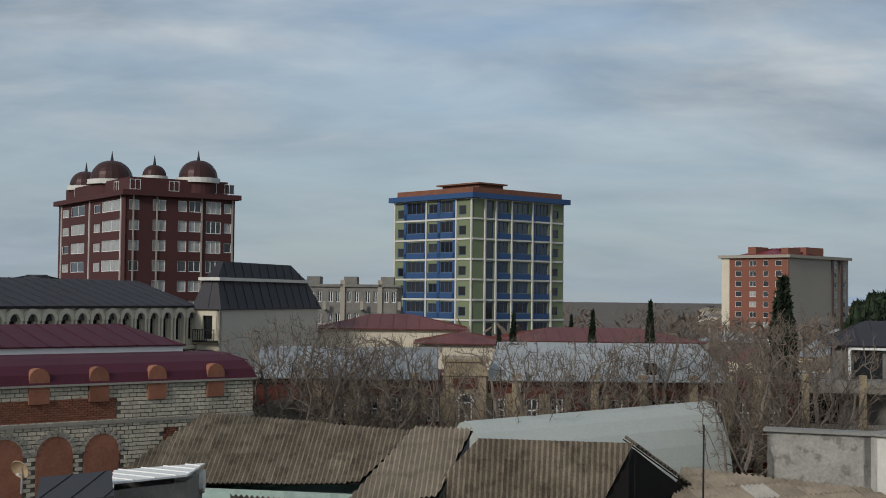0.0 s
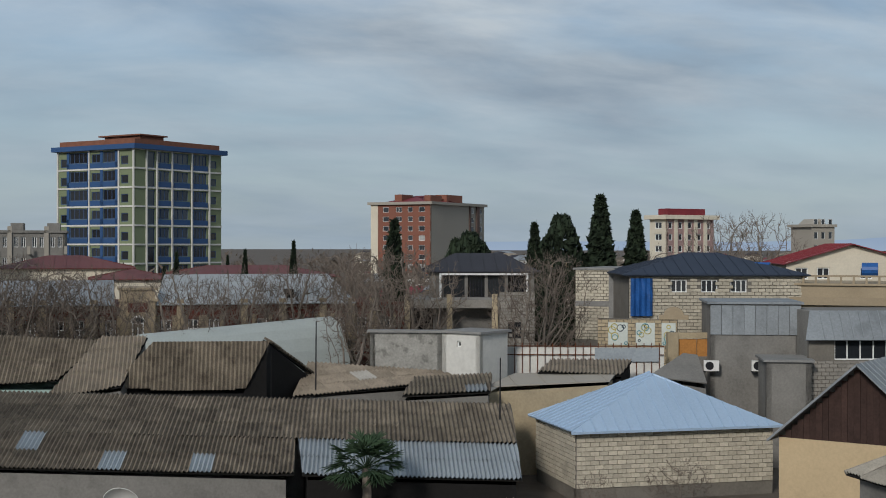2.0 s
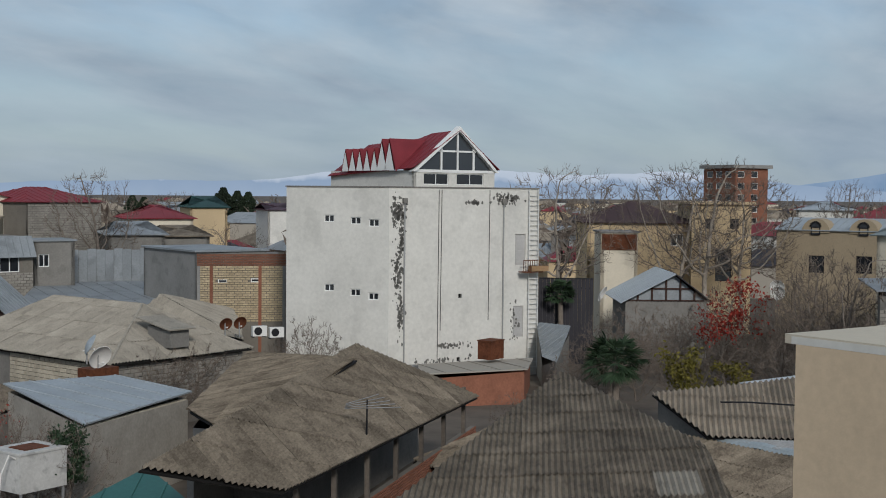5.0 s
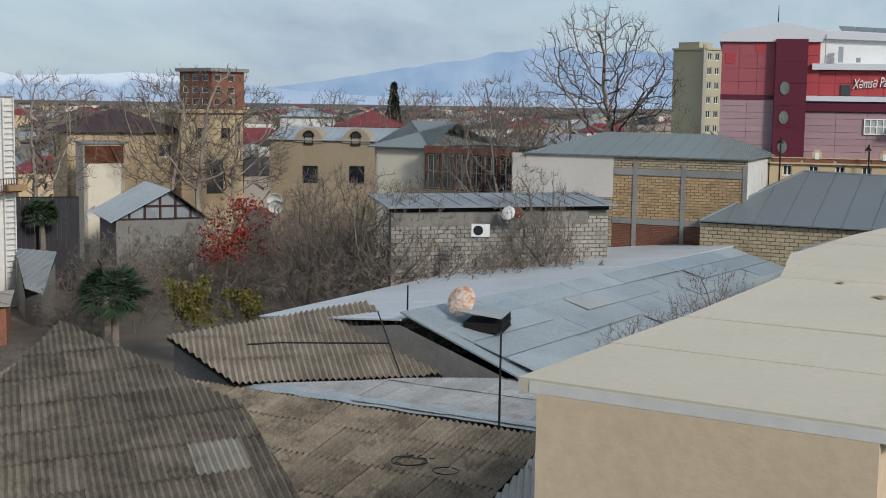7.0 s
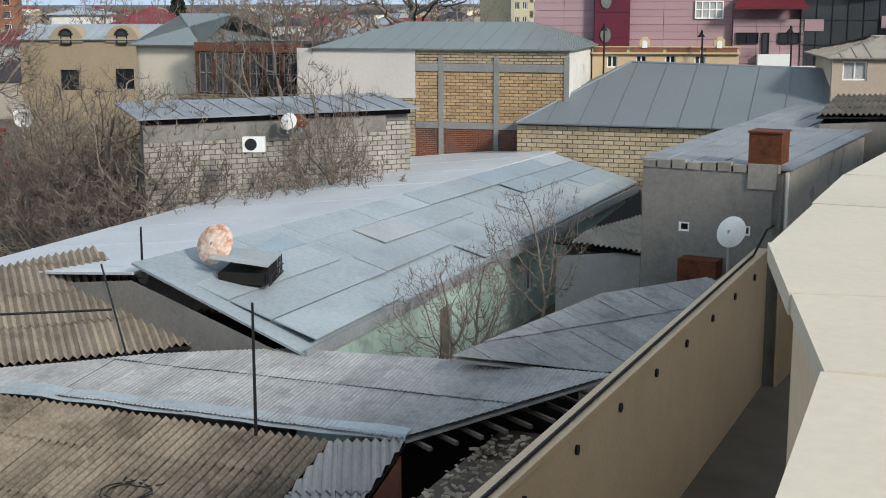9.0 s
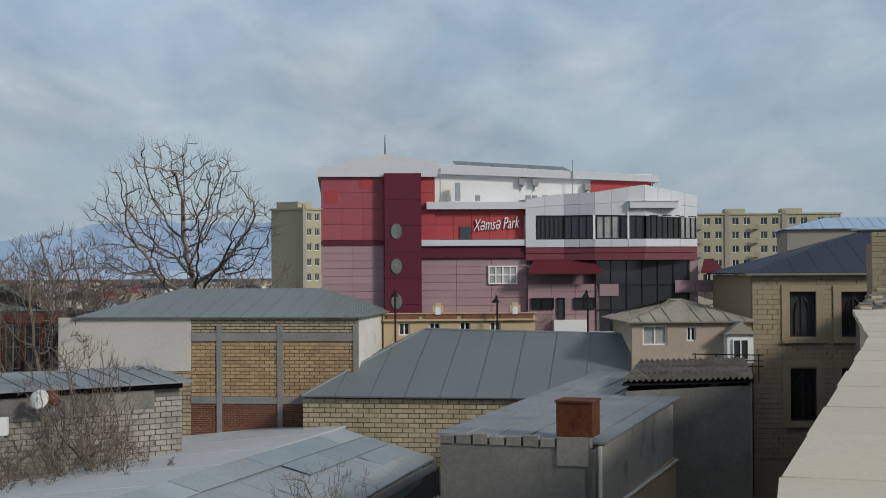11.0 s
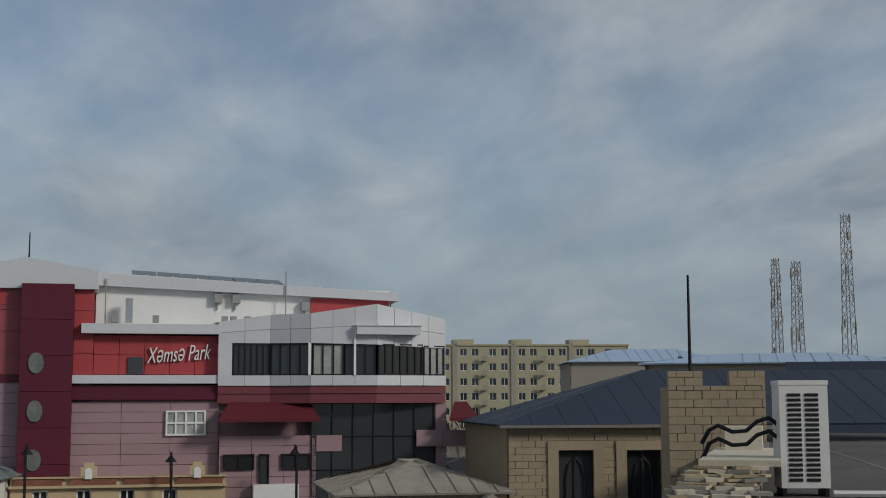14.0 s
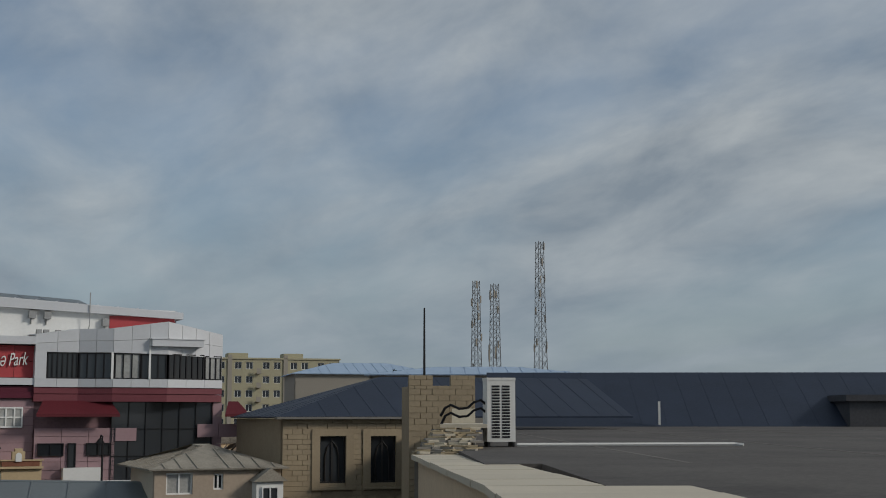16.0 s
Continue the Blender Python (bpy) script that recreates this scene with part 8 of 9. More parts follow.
# ---- beyond the warehouse ----
tru, trw = place("truss_gable_house", (58.81, 32.62), (61.87, 28.33), "zinc-roofed house with an open timber-framed gable", "house", "houses")
TGZ, TGA = 4.22, (3.19, 6.02)
facade(tru, trw, 0, TGZ, [], CEMENT)
bm = bmesh.new()
prism(bm, [(0.1, TGZ), (trw - 0.1, TGZ), (TGA[0], TGA[1] - 0.15)], 0.1, 0.2)
part("gable_sheet", bm, ZINC_OLD, tru)
for x in np.linspace(0.8, trw - 0.8, 5):
    zt = TGZ + (TGA[1] - TGZ) * (x / TGA[0] if x < TGA[0] else (trw - x) / (trw - TGA[0]))
    part("timber", boxes((x - 0.06, 0.0, TGZ, x + 0.06, 0.1, zt - 0.1)), WOOD, tru)
part("tie_beam", boxes((0.2, 0.0, TGZ - 0.05, trw - 0.2, 0.1, TGZ + 0.07), (trw * 0.28, 0.0, TGZ + 0.75, trw * 0.8, 0.09, TGZ + 0.85)), WOOD, tru)
seamed(tru, [(-0.4, 8, TGZ - 0.1), (-0.4, -0.4, TGZ - 0.1), (TGA[0], -0.4, TGA[1]), (TGA[0], 8, TGA[1])], ZINC, 0.6)
seamed(tru, [(trw + 0.4, -0.4, TGZ - 0.1), (trw + 0.4, 8, TGZ - 0.1), (TGA[0], 8, TGA[1]), (TGA[0], -0.4, TGA[1])], DARK_ROOF, 0.6)
part("core", boxes((0.2, 0.3, 0, trw - 0.2, 7.8, TGZ - 0.15)), CEMENT, tru)
shed("zinc_gable_shed", [[(47.1, 31.83, 1.5), (45.83, 30.16, 2.02), (49.77, 31.54, 3.09), (52.04, 35.25, 3.46)]], "low shed with a folded zinc roof", ZINC_OLD, CEMENT, 67, seam=0.7)
shed("flat_grey_roof", [[(35.71, 34.04, 1.65), (41.51, 29.34, 1.97), (47.67, 32.75, 1.5), (40.64, 37.46, 1.56)]], "flat pale sheet roof at the foot of the warehouse", GREIGE, BRICKRED, 68, seam=1.5)
rbx = wthing("rusty_bin", (43.74, 33.11, 1.8), "rusty iron container on the flat roof", "container")
part("bin", boxes((0, 0, 1.8, 1.3, 0.9, 2.8), (-0.04, -0.04, 2.8, 1.34, 0.94, 2.87)), RUST, rbx)
fen, few = place("dark_fence", (56.2, 37.6), (57.9, 34.5), "black sheet-metal fence beside the truss-gabled house", "fence")
for k in range(14):
    part("fence_sheet", boxes((few * k / 14 + 0.006, 0.012 * (k % 2), 0, few * (k + 1) / 14 - 0.006, 0.03 + 0.012 * (k % 2), 5.6)), DARK_ROOF, fen)
part("rail", boxes((0, 0.05, 4.9, few, 0.1, 5.0), (0, -0.03, 5.57, few, 0.08, 5.63)), BLACK, fen)
# villas with arches
av, avw = place("arched_villa", (79.78, 37.65), (82.54, 33.78), "ochre two-storey villa with tall arched windows", "house", "houses")
AZ = 10.38
aw_ = [tuple(q) for q in ((1.1, 8.43, 0.7, 0.8), (3.05, 8.44, 0.7, 0.8), (1.91, 4.22, 1.3, 2.6), (3.54, 4.23, 1.3, 2.6))]
facade(av, avw, 0, AZ, aw_, OCHRE)
for k, (x, z, a, b) in enumerate(aw_):
    window(av, Matrix.Translation((x, 0.1, z)), a, b, 2, 1 if k < 2 else 3, 0.07, BLACK, GLASS, False, k < 2)
part("core", boxes((0.28, 0.3, 0, avw - 0.28, 8, AZ - 0.05), (-0.3, -0.3, AZ, avw + 0.3, 8.3, AZ + 0.2)), OCHRE, av)
range_house((76.69, 45.45), (81.71, 38.38), 9, 8.83, 10.58, "ochre house with a dark brown hipped roof", OCHRE, mat("brown_tiles", (0.05, 0.028, 0.028), 0.6, var=0.2), [(x, z, 1.0, 1.0) for x, z in ((1.61, 6.87), (6.82, 6.92))])
anx, anw = plain_house("brick_annexe", (70.24, 40.71), (71.87, 38.42), 4, 8.22, "cream annexe with rusty red cladding at the top", CREAM)
part("rust_cladding", boxes((0.1, -0.06, 6.9, anw - 0.1, -0.004, 8.1)), RUST, anx)
arc, arw = place("arcade_building", (80.83, 31.01), (81.16, 18.6), "tan arcade building with arched dormers and silver roofs", "building")
ARZ = 8.51
arh = [(x, z, 1.2, 1.3) for x, z in ((2.56, 5.26), (6.17, 5.33), (9.52, 5.4))]
facade(arc, arw, 0, ARZ, arh, TAN)
for x, z, a, b in arh:
    window(arc, Matrix.Translation((x, 0.1, z)), a, b, 2, 2, 0.07, BLACK)
for cx in (3.09, 6.72, 10.13):
    bm = bmesh.new()
    prism(bm, [(cx - 1.1, ARZ - 0.2), (cx + 1.1, ARZ - 0.2), *[(cx + 1.1 * math.cos(t * math.pi / 10), ARZ - 0.2 + 1.1 * math.sin(t * math.pi / 10)) for t in range(11)][1:-1]], -0.1, 1.6)
    part("dormer", bm, TAN, arc)
    window(arc, Matrix.Translation((cx - 0.35, -0.12, ARZ - 0.35)), 0.7, 0.6, 1, 1, 0.06, BLACK, GLASS, False, True)
part("core", boxes((0.28, 0.3, 0, arw - 0.28, 8, ARZ - 0.05)), TAN, arc)
seamed(arc, [(-0.2, -0.2, ARZ), (arw + 0.2, -0.2, ARZ), (arw + 0.2, 3.5, ARZ + 0.9), (-0.2, 3.5, ARZ + 0.9)], ZINC, 0.6)
# red, green and grey roofs towards the horizon
for A, B, ze, zr2, wall, roof, lab in (
    ((64.35, 87.2, 8.31), (69.49, 83.62, 8.4), 8.51, 9.73, CREAM, RED_ROOF, "house with a bright red hipped roof"),
    ((90.16, 105.78, 8.63), (93.75, 103.28, 8.69), 9.19, 10.48, OCHRE, mat("dark_green_tiles", (0.015, 0.05, 0.045), 0.5), "ochre house with a dark green roof"),
    ((112.66, 114.48, 7.15), (115.51, 112.49, 7.19), 8.64, 9.51, WHITE, mat("plum_tiles", (0.05, 0.02, 0.03), 0.5), "white house with a plum roof"),
    ((52.71, 75.81, 6.96), (56.42, 73.22, 7.02), 7.53, 8.53, CEMENT, ZINC_OLD, "grey house with a dull metal roof"),
    ((58.58, 76.6, 7.19), (62.24, 74.05, 7.25), 7.26, 8.1, CEMENT, SLATE, "house with an old grey roof"),
    ((97.37, 24.36, 7.28), (98.44, 18.75, 7.34), 8.06, 9.92, CREAM, ZINC_OLD, "cream house with a sage metal roof"),
    ((125.03, 39.47, 8.58), (126.39, 32.33, 8.66), 8.61, 10.4, OCHRE, RED_ROOF, "house with a brown and red roof"),
    ((133.42, 48.84, 8.34), (134.45, 43.43, 8.4), 9.53, 10.41, WHITE, ZINC, "white house with a pale roof")):
    range_house(A, B, 8, ze, zr2, lab, wall, roof)
tower("apartment_tower", (240.75, 108.73), (235.7, 99.69), 8.57, 16.79, "unfinished brick apartment tower far behind bare trees", BRICKRED, BRICKRED, 7,
    [(0.1, 0.3, 0.2, 0.75, 1), (0.4, 0.6, 0.2, 0.75, 1), (0.7, 0.9, 0.2, 0.75, 1)], [(0.1, 0.3, 0.2, 0.75, 1), (0.5, 0.7, 0.2, 0.75, 1)], 0.0, 0, 0, trim=CONCRETE)
# white tank and small things by the garden
tank = wthing("water_tank", (7.63, 26.12, 3), "square white metal water tank with an open top", "tank")
part("tank_body", boxes((-0.1, 0, 1.95, 1.6, 1.5, 3.17), (-0.13, -0.03, 3.1, 1.63, 1.53, 3.16)), mat("grimy_white_sheet", (0.50, 0.49, 0.46), 0.6, var=0.2, scale=1.2, stain=0.4), tank)
for x, y in ((-0.05, 0.05), (1.49, 0.05), (-0.05, 1.39), (1.49, 1.39)):
    part("leg", boxes((x, y, 0, x + 0.06, y + 0.06, 1.95)), RAILGREY, tank)
part("cross_bar", boxes((-0.05, 0.06, 1.2, 1.55, 0.1, 1.26)), RAILGREY, tank)
bm = bmesh.new()
tube(bm, [(-0.12, 0.2, 3.0), (-0.35, 0.2, 3.15), (-0.6, 0.25, 2.6), (-0.7, 0.3, 1.2)], 0.03, sides=5)
part("hose", bm, PLASTIC, tank)
part("tank_opening", boxes((0.3, 0.3, 3.17, 1.2, 1.1, 3.2)), RUST, tank)
shed("green_roof", [[(5.29, 21.59, 2.2), (8, 18.06, 2.2), (9.31, 22.56, 2.8), (6.34, 21.98, 2.7)]], "teal green sheet roof by the barn", mat("teal_sheet", (0.03, 0.11, 0.10), 0.5, var=0.2), None, 69, seam=0.8)
# white plastic barrel and junk sheds at the barn
jug = wthing("plastic_barrel", (-8.24, 76.69, 4.8), "white plastic barrel among the sheds", "barrel")
bm = bmesh.new()
tube(bm, [(-0.5, 0, 5.15), (0.5, 0, 5.15)], 0.4, sides=14)
part("barrel", bm, PLASTIC, jug)
shed("tin_lean_to", [[(-9.99, 71.48, 5.83), (-7.92, 73.35, 5.84), (-7.81, 77.35, 5.69), (-10.65, 75.53, 5.69)]], "white-painted tin lean-to by the barn", WHITE_PAINT, CEMENT, 70, seam=0.8)
shed("junk_shed", [[(-11.32, 67.56, 5.85), (-9.15, 67.42, 6.03), (-9.98, 71.48, 6.23), (-12.15, 71.62, 5.96)]], "ramshackle dark shed of old boards", DARK_ROOF, GREYWOOD, 71, seam=1.0)
# antenna poles and wires
def thin_pole(base, z0, z1, label, arms=0):
    ob = wthing("antenna_pole", base, label, "antenna", "antennas")
    bm = bmesh.new()
    tube(bm, [(0, 0, z0), (0.02, 0, z1)], 0.035, 0.025)
    part("pole", bm, BLACK, ob)
    for k in range(arms):
        bm = bmesh.new()
        tube(bm, [(-1.0 + 0.1 * k, 0.1 * k, z1 - 0.06 * k), (1.1 - 0.1 * k, 0.4 - 0.3 * k, z1 - 0.06 * k)], 0.014, sides=4)
        part("arm", bm, RAILGREY, ob)


for (p, h_), n in zip((((8.01, 69.99, 7.83), 3), ((14.97, 65.77, 6.4), 2.6), ((21.57, 2.98, 5.39), 2.6), ((14.73, 18.68, 4.65), 1.2), ((29.15, 7.42, 5.47), 1.1)), (0, 0, 0, 5, 0)):
    thin_pole(p, p[2] - h_, p[2], "thin metal antenna pole above a roof", n)
rs = random.Random(2)
coil = wthing("wire_coil", (20.12, 4.53, 2.1), "loose coils of dark wire on the slate roof", "wire")
for k in range(5):
    bm = bmesh.new()
    cx, cy, r = rs.uniform(-0.9, 0.9), rs.uniform(-0.6, 0.6), rs.uniform(0.25, 0.5)
    tube(bm, [(cx + r * math.cos(t) * rs.uniform(0.9, 1.1), cy + r * math.sin(t) * rs.uniform(0.9, 1.1), 2.16) for t in np.linspace(0, 6.0, 18)], 0.014, sides=4)
    part("loop", bm, BLACK, coil)
cab = wthing("roof_cable", (25.09, 11.48, 4), "bent black cable lying over the slate roof", "cable")
bm = bmesh.new()
tube(bm, loc(cab, ((25.09, 11.48, 4), (25.68, 10.65, 4), (26.55, 7.36, 4))), 0.03, sides=5)
tube(bm, loc(cab, ((28.75, 8.32, 4.6), (25.27, 6.65, 3.3))), 0.025, sides=5)
part("cable", bm, BLACK, cab)


# ---- trees ----
def tree_lines(seed, height, ratio, crown0=0.28, n=520, step=0.034):
    """A bare tree that grows towards points spread through a rounded crown; gives its branch lines with radii."""
    rs = np.random.RandomState(seed)
    pts = []
    lobes = [(rs.uniform(0, math.tau), rs.uniform(0.25, 0.9), rs.uniform(-0.22, 0.18)) for _ in range(9)]
    while len(pts) < n:
        p = rs.uniform(-1, 1, 3)
        q = np.linalg.norm(p)
        a = math.atan2(p[1], p[0])
        lim = 1 + sum(w * math.exp(-(((p[2] + 1) / 2 - z) / 0.3) ** 2) * max(0, math.cos(a - b)) for b, z, w in lobes)
        if q < lim and (p[2] > -0.75 or q < 0.6) and rs.rand() < 0.35 + 0.65 * q:
            pts.append((p[0] * ratio / 2, p[1] * ratio / 2, crown0 + (p[2] + 1) / 2 * (1 - crown0)))
    pts = np.array(pts)
    bend = rs.uniform(-0.02, 0.02, 2)
    nodes, parent = [np.zeros(3)], [-1]
    while nodes[-1][2] < crown0 + 0.05:
        nodes.append(nodes[-1] + np.array([bend[0] * rs.rand(), bend[1] * rs.rand(), step]))
        parent.append(len(nodes) - 2)
    for _ in range(70):
        N = np.array(nodes)
        d = np.linalg.norm(pts[:, None] - N[None], axis=2)
        near = d.argmin(1)
        best = d[np.arange(len(pts)), near]
        pts, near = pts[best > step * 1.1], near[best > step * 1.1]
        if not len(pts):
            break
        grown = 0
        for k in np.unique(near):
            v = pts[near == k] - N[k]
            v = (v / np.linalg.norm(v, axis=1)[:, None]).sum(0)
            v = v / (np.linalg.norm(v) + 1e-6) + rs.normal(0, 0.16, 3) + np.array([0, 0, 0.1])
            c = N[k] + v / np.linalg.norm(v) * step
            if min(np.linalg.norm(N - c, axis=1)) > step * 0.45:
                nodes.append(c)
                parent.append(int(k))
                grown += 1
        if not grown:
            break
    kids = [[] for _ in nodes]
    for k, p in enumerate(parent):
        if p >= 0:
            kids[p].append(k)
    area = np.zeros(len(nodes))
    for k in range(len(nodes) - 1, -1, -1):
        area[k] = max(1.0, sum(area[c] for c in kids[k]))
    rad = np.sqrt(area / area[0])
    lines = []
    for k in range(len(nodes)):
        for c in kids[k]:
            if parent[k] >= 0 and c == max(kids[k], key=lambda v: area[v]):
                continue
            run = [k, c]
            while kids[run[-1]]:
                run.append(max(kids[run[-1]], key=lambda v: area[v]))
            lines.append(([Vector(nodes[v]) * height for v in run], rad[c], rad[run[-1]]))
    twigs = []
    for k in range(len(nodes)):
        if area[k] <= 3:
            out = Vector(nodes[k]) - Vector((0, 0, crown0 + 0.12))
            out.normalize()
            for _ in range(3 if area[k] <= 1 else 1):
                d = (out + Vector(rs.normal(0, 0.55, 3)) + Vector((0, 0, 0.25))).normalized()
                a = Vector(nodes[k]) * height
                b = a + d * height * rs.uniform(0.02, 0.055)
                twigs.append([a, a.lerp(b, 0.5) + Vector(rs.normal(0, 0.004, 3)) * height, b])
    return lines, twigs


def tree_meshes(name, seed, height, ratio, bark=None, twig=None, crown0=0.28, n=520, trunk=0.017, thin=0.011):
    """Trunk with main limbs, and the crown of fine branches and twigs."""
    lines, twigs = tree_lines(seed, height, ratio, crown0, n)
    r0 = height * trunk
    bt, bc = bmesh.new(), bmesh.new()
    for pts, a, b in lines:
        big = a > 0.3
        tube(bt if big else bc, pts, max(r0 * a, thin), max(r0 * b, thin * 0.7), 6 if big else 3)
    for pts in twigs:
        tube(bc, pts, thin * 0.75, thin * 0.4, 3)
    return [mesh_of("trunk", bt, bark or BARK), mesh_of("crown", bc, twig or TWIG)]


TREES = {"a": tree_meshes("a", 3, 8, 0.72), "b": tree_meshes("b", 8, 8, 0.62), "c": tree_meshes("c", 21, 8, 0.85, crown0=0.22),
         "big": tree_meshes("big", 34, 12, 0.62, PALEBARK, TWIG, 0.5, 1500, 0.02, 0.008), "bush": tree_meshes("bush", 5, 3, 1.5, TWIG, TWIG, 0.05, 300, 0.012, 0.009),
         "pale": tree_meshes("pale", 44, 8, 0.85, PALEBARK, TWIG)}
BASEH = {"a": 8, "b": 8, "c": 8, "big": 12, "bush": 3, "pale": 8}


def bare_tree(kind, base, top, label, zb=0.0, turn=0.0, wide=1.0, group="bare trees"):
    ob = new("bare_tree" if kind != "bush" else "bare_shrub")
    s = (top - zb) / BASEH[kind]
    ob.matrix_basis = pose(base[0], base[1], zb, 0, 0, turn) @ Matrix.Diagonal((s * wide, s * wide, s, 1))
    tagged(ob, label, "tree" if kind != "bush" else "shrub", group if kind != "bush" else "bare shrubs")
    for me in TREES[kind]:
        part(me.name.split(".")[0], me, None, ob)
    return ob


random.seed(12)
for n, (kind, p, zb, wd) in enumerate((("a", (-6.74, 91.31, 10.39), 0, 1.05), ("b", (-5.54, 93.24, 10.63), 0, 1.05), ("c", (-4.01, 91.13, 10.29), 0, 1.05), ("a", (-2.31, 93.03, 9.99), 0, 1.05), ("b", (-0.72, 91.92, 9.64), 0, 1.05), ("c", (4.40, 90.96, 9.73), 0, 1.05), ("a", (5.07, 91.26, 9.91), 0, 1.05), ("b", (8.73, 92.89, 9.75), 0, 1.05), ("c", (8.07, 93.36, 9.4), 0, 1.05), ("a", (12.73, 94.67, 10.5), 0, 1.05), ("b", (16.39, 87.81, 10.93), 0, 1.05), ("c", (12.85, 94.72, 10.04), 0, 1.05), ("a", (18.48, 89.68, 10.93), 0, 1.05), ("b", (14.71, 86.92, 9.7), 0, 1.05), ("c", (27.36, 139.21, 10.81), 0, 1.05), ("a", (-3.39, 94.10, 9.55), 0, 1.05), ("b", (0.47, 94.85, 9.83), 0, 1.05), ("a", (25.74, 85.47, 10.71), 0, 0.9), ("b", (23.93, 83.94, 10.23), 0, 0.9), ("c", (18.68, 96.01, 11.27), 0, 1), ("a", (16.75, 98.69, 10.91), 0, 1), ("b", (50.77, 102.89, 13.65), 0, 1), ("c", (13.90, 95.38, 8.43), 0, 1), ("a", (16.33, 92.55, 9.14), 0, 0.9), ("b", (19.38, 88.47, 7.51), 0, 0.8), ("a", (49.15, 73.42, 12.61), 0, 0.9), ("b", (56.00, 117.39, 13.93), 0, 1), ("c", (45.41, 112.59, 11.37), 0, 1), ("a", (30.61, 96.09, 10.73), 0, 0.9), ("b", (110.27, 128.33, 10.84), 0, 1.2), ("c", (65.22, 74.41, 8.4), 0, 1.2), ("pale", (66.51, 42.50, 13.32), 0, 0.8), ("pale", (73.27, 33.00, 13.93), 0, 1), ("pale", (74.16, 35.19, 13.04), 0, 0.9), ("pale", (77.46, 32.29, 12.66), 0, 0.9), ("a", (82.81, 47.31, 12.49), 0, 1), ("b", (115.43, 36.45, 12.54), 0, 1), ("c", (79.39, 11.86, 12.68), 0, 0.9), ("a", (136.82, 31.03, 12.71), 0, 1.2), ("b", (59.31, 10.41, 11.39), 0, 0.9), ("c", (48.37, 14.39, 8.44), 0, 1.1), ("a", (45.76, 12.08, 7.84), 0, 1.2), ("b", (50.00, 16.54, 8.07), 0, 1.1), ("c", (49.01, 11.06, 7.44), 0, 1.1), ("a", (51.65, 18.53, 6.84), 0, 1), ("b", (47.96, 5.88, 6.6), 0, 0.9), ("c", (51.26, 9.93, 7.06), 0, 1), ("a", (52.22, 4.90, 7.39), 0, 0.8), ("big", (75.50, 5.40, 18.0), 0, 0.9), ("a", (85.32, 14.55, 13.64), 0, 1), ("b", (96.78, 24.75, 12.77), 0, 1), ("c", (67.18, 11.73, 11.76), 0, 0.9), ("a", (61.20, 12.34, 9.34), 0, 0.9), ("b", (46.89, 5.60, 8.49), 0, 0.8), ("c", (110.87, 3.77, 12.41), 0, 1), ("c", (37.23, -2.39, 5.61), 0.3, 0.8), ("c", (29.94, -0.00, 4.74), 0.3, 0.9), ("c", (31.01, -0.68, 4.72), 0.3, 0.8))):
    bare_tree(kind, p, p[2], "bare winter tree with a fine grey-brown crown", zb, 57.0 * n, wd)
for n, p in enumerate(((29.31, 43.33, 3.5), (27.29, 39.57, 3.4), (25.93, 37.03, 3.2), (24.29, 39.02, 3.2), (37.07, 41, 3), (33.96, 36.71, 3), (32.42, 24.17, 2.6), (31.61, 22.52, 2.6), (26.58, 40.39, 4.49), (27.44, 39.79, 4.24), (24.59, 39.34, 3.93), (36.62, 40.7, 3.52), (37.46, 40.12, 3.1), (6.43, 33.71, 3.13), (6.54, 32.41, 2.95), (6.92, 30.93, 2.97), (7.8, 30.32, 3.17), (8.4, 28.68, 3.2), (9.12, 28.18, 2.86), (8.95, 30.74, 3.36), (8.43, 32.32, 3.35), (9.85, 30.11, 3.19), (18.23, 63.27, 1.75), (22.11, 63, 1.56), (55.66, 29.56, 3.29), (54.07, 27.2, 2.93), (54.35, 25.72, 3.54), (52.85, 22.92, 2.91), (51.39, 19.93, 4.03), (47.98, 16.46, 4.49), (53.02, 22.04, 4.37), (56.4, 25.64, 3.95), (43.73, 12.03, 5.55), (45.16, 9.9, 5.72), (48.37, 14.39, 5.57), (46.87, 11.59, 6.28), (45.43, 8.46, 5.74), (47.67, 7.37, 6.07), (46.07, 5.1, 6.02), (59.56, 30.43, 3.83), (53.45, 19.77, 4.98), (44.33, 14.22, 4.44), (43.5, 27.3, 2.6), (45, 28.4, 2.8), (47.2, 28.2, 3.0), (49, 30, 3.1), (48, 26, 3.0), (50.2, 27.6, 3.3), (52, 29.3, 3.6), (46, 25.3, 2.7), (54.2, 31, 3.8), (41.5, 25.5, 2.4), (62.5, 27.0, 4.2), (65, 25.2, 4.6), (60.2, 24.4, 4.2), (57.5, 21.8, 4.3), (63.3, 22.5, 4.6), (67.5, 29.0, 4.9), (67, 22, 5.0), (58.5, 27.4, 3.6))):
    bare_tree("bush", p, max(p[2] + random.uniform(-0.6, 1.1), 1.5), "leafless tangled shrub in a back garden", 0.0, 41.0 * n, random.uniform(0.7, 1.1))


def leaf_cloud(rs, n, place_, size, bm):
    for _ in range(n):
        c = place_(rs)
        a = Vector((rs.uniform(-1, 1), rs.uniform(-1, 1), rs.uniform(-1, 1))).normalized()
        b = a.cross(Vector((rs.uniform(-1, 1), rs.uniform(-1, 1), rs.uniform(-1, 1)))).normalized()
        s = size * rs.uniform(0.6, 1.4)
        v = [bm.verts.new(c + a * s), bm.verts.new(c + b * s * 0.5), bm.verts.new(c - a * s), bm.verts.new(c - b * s * 0.5)]
        bm.faces.new(v)


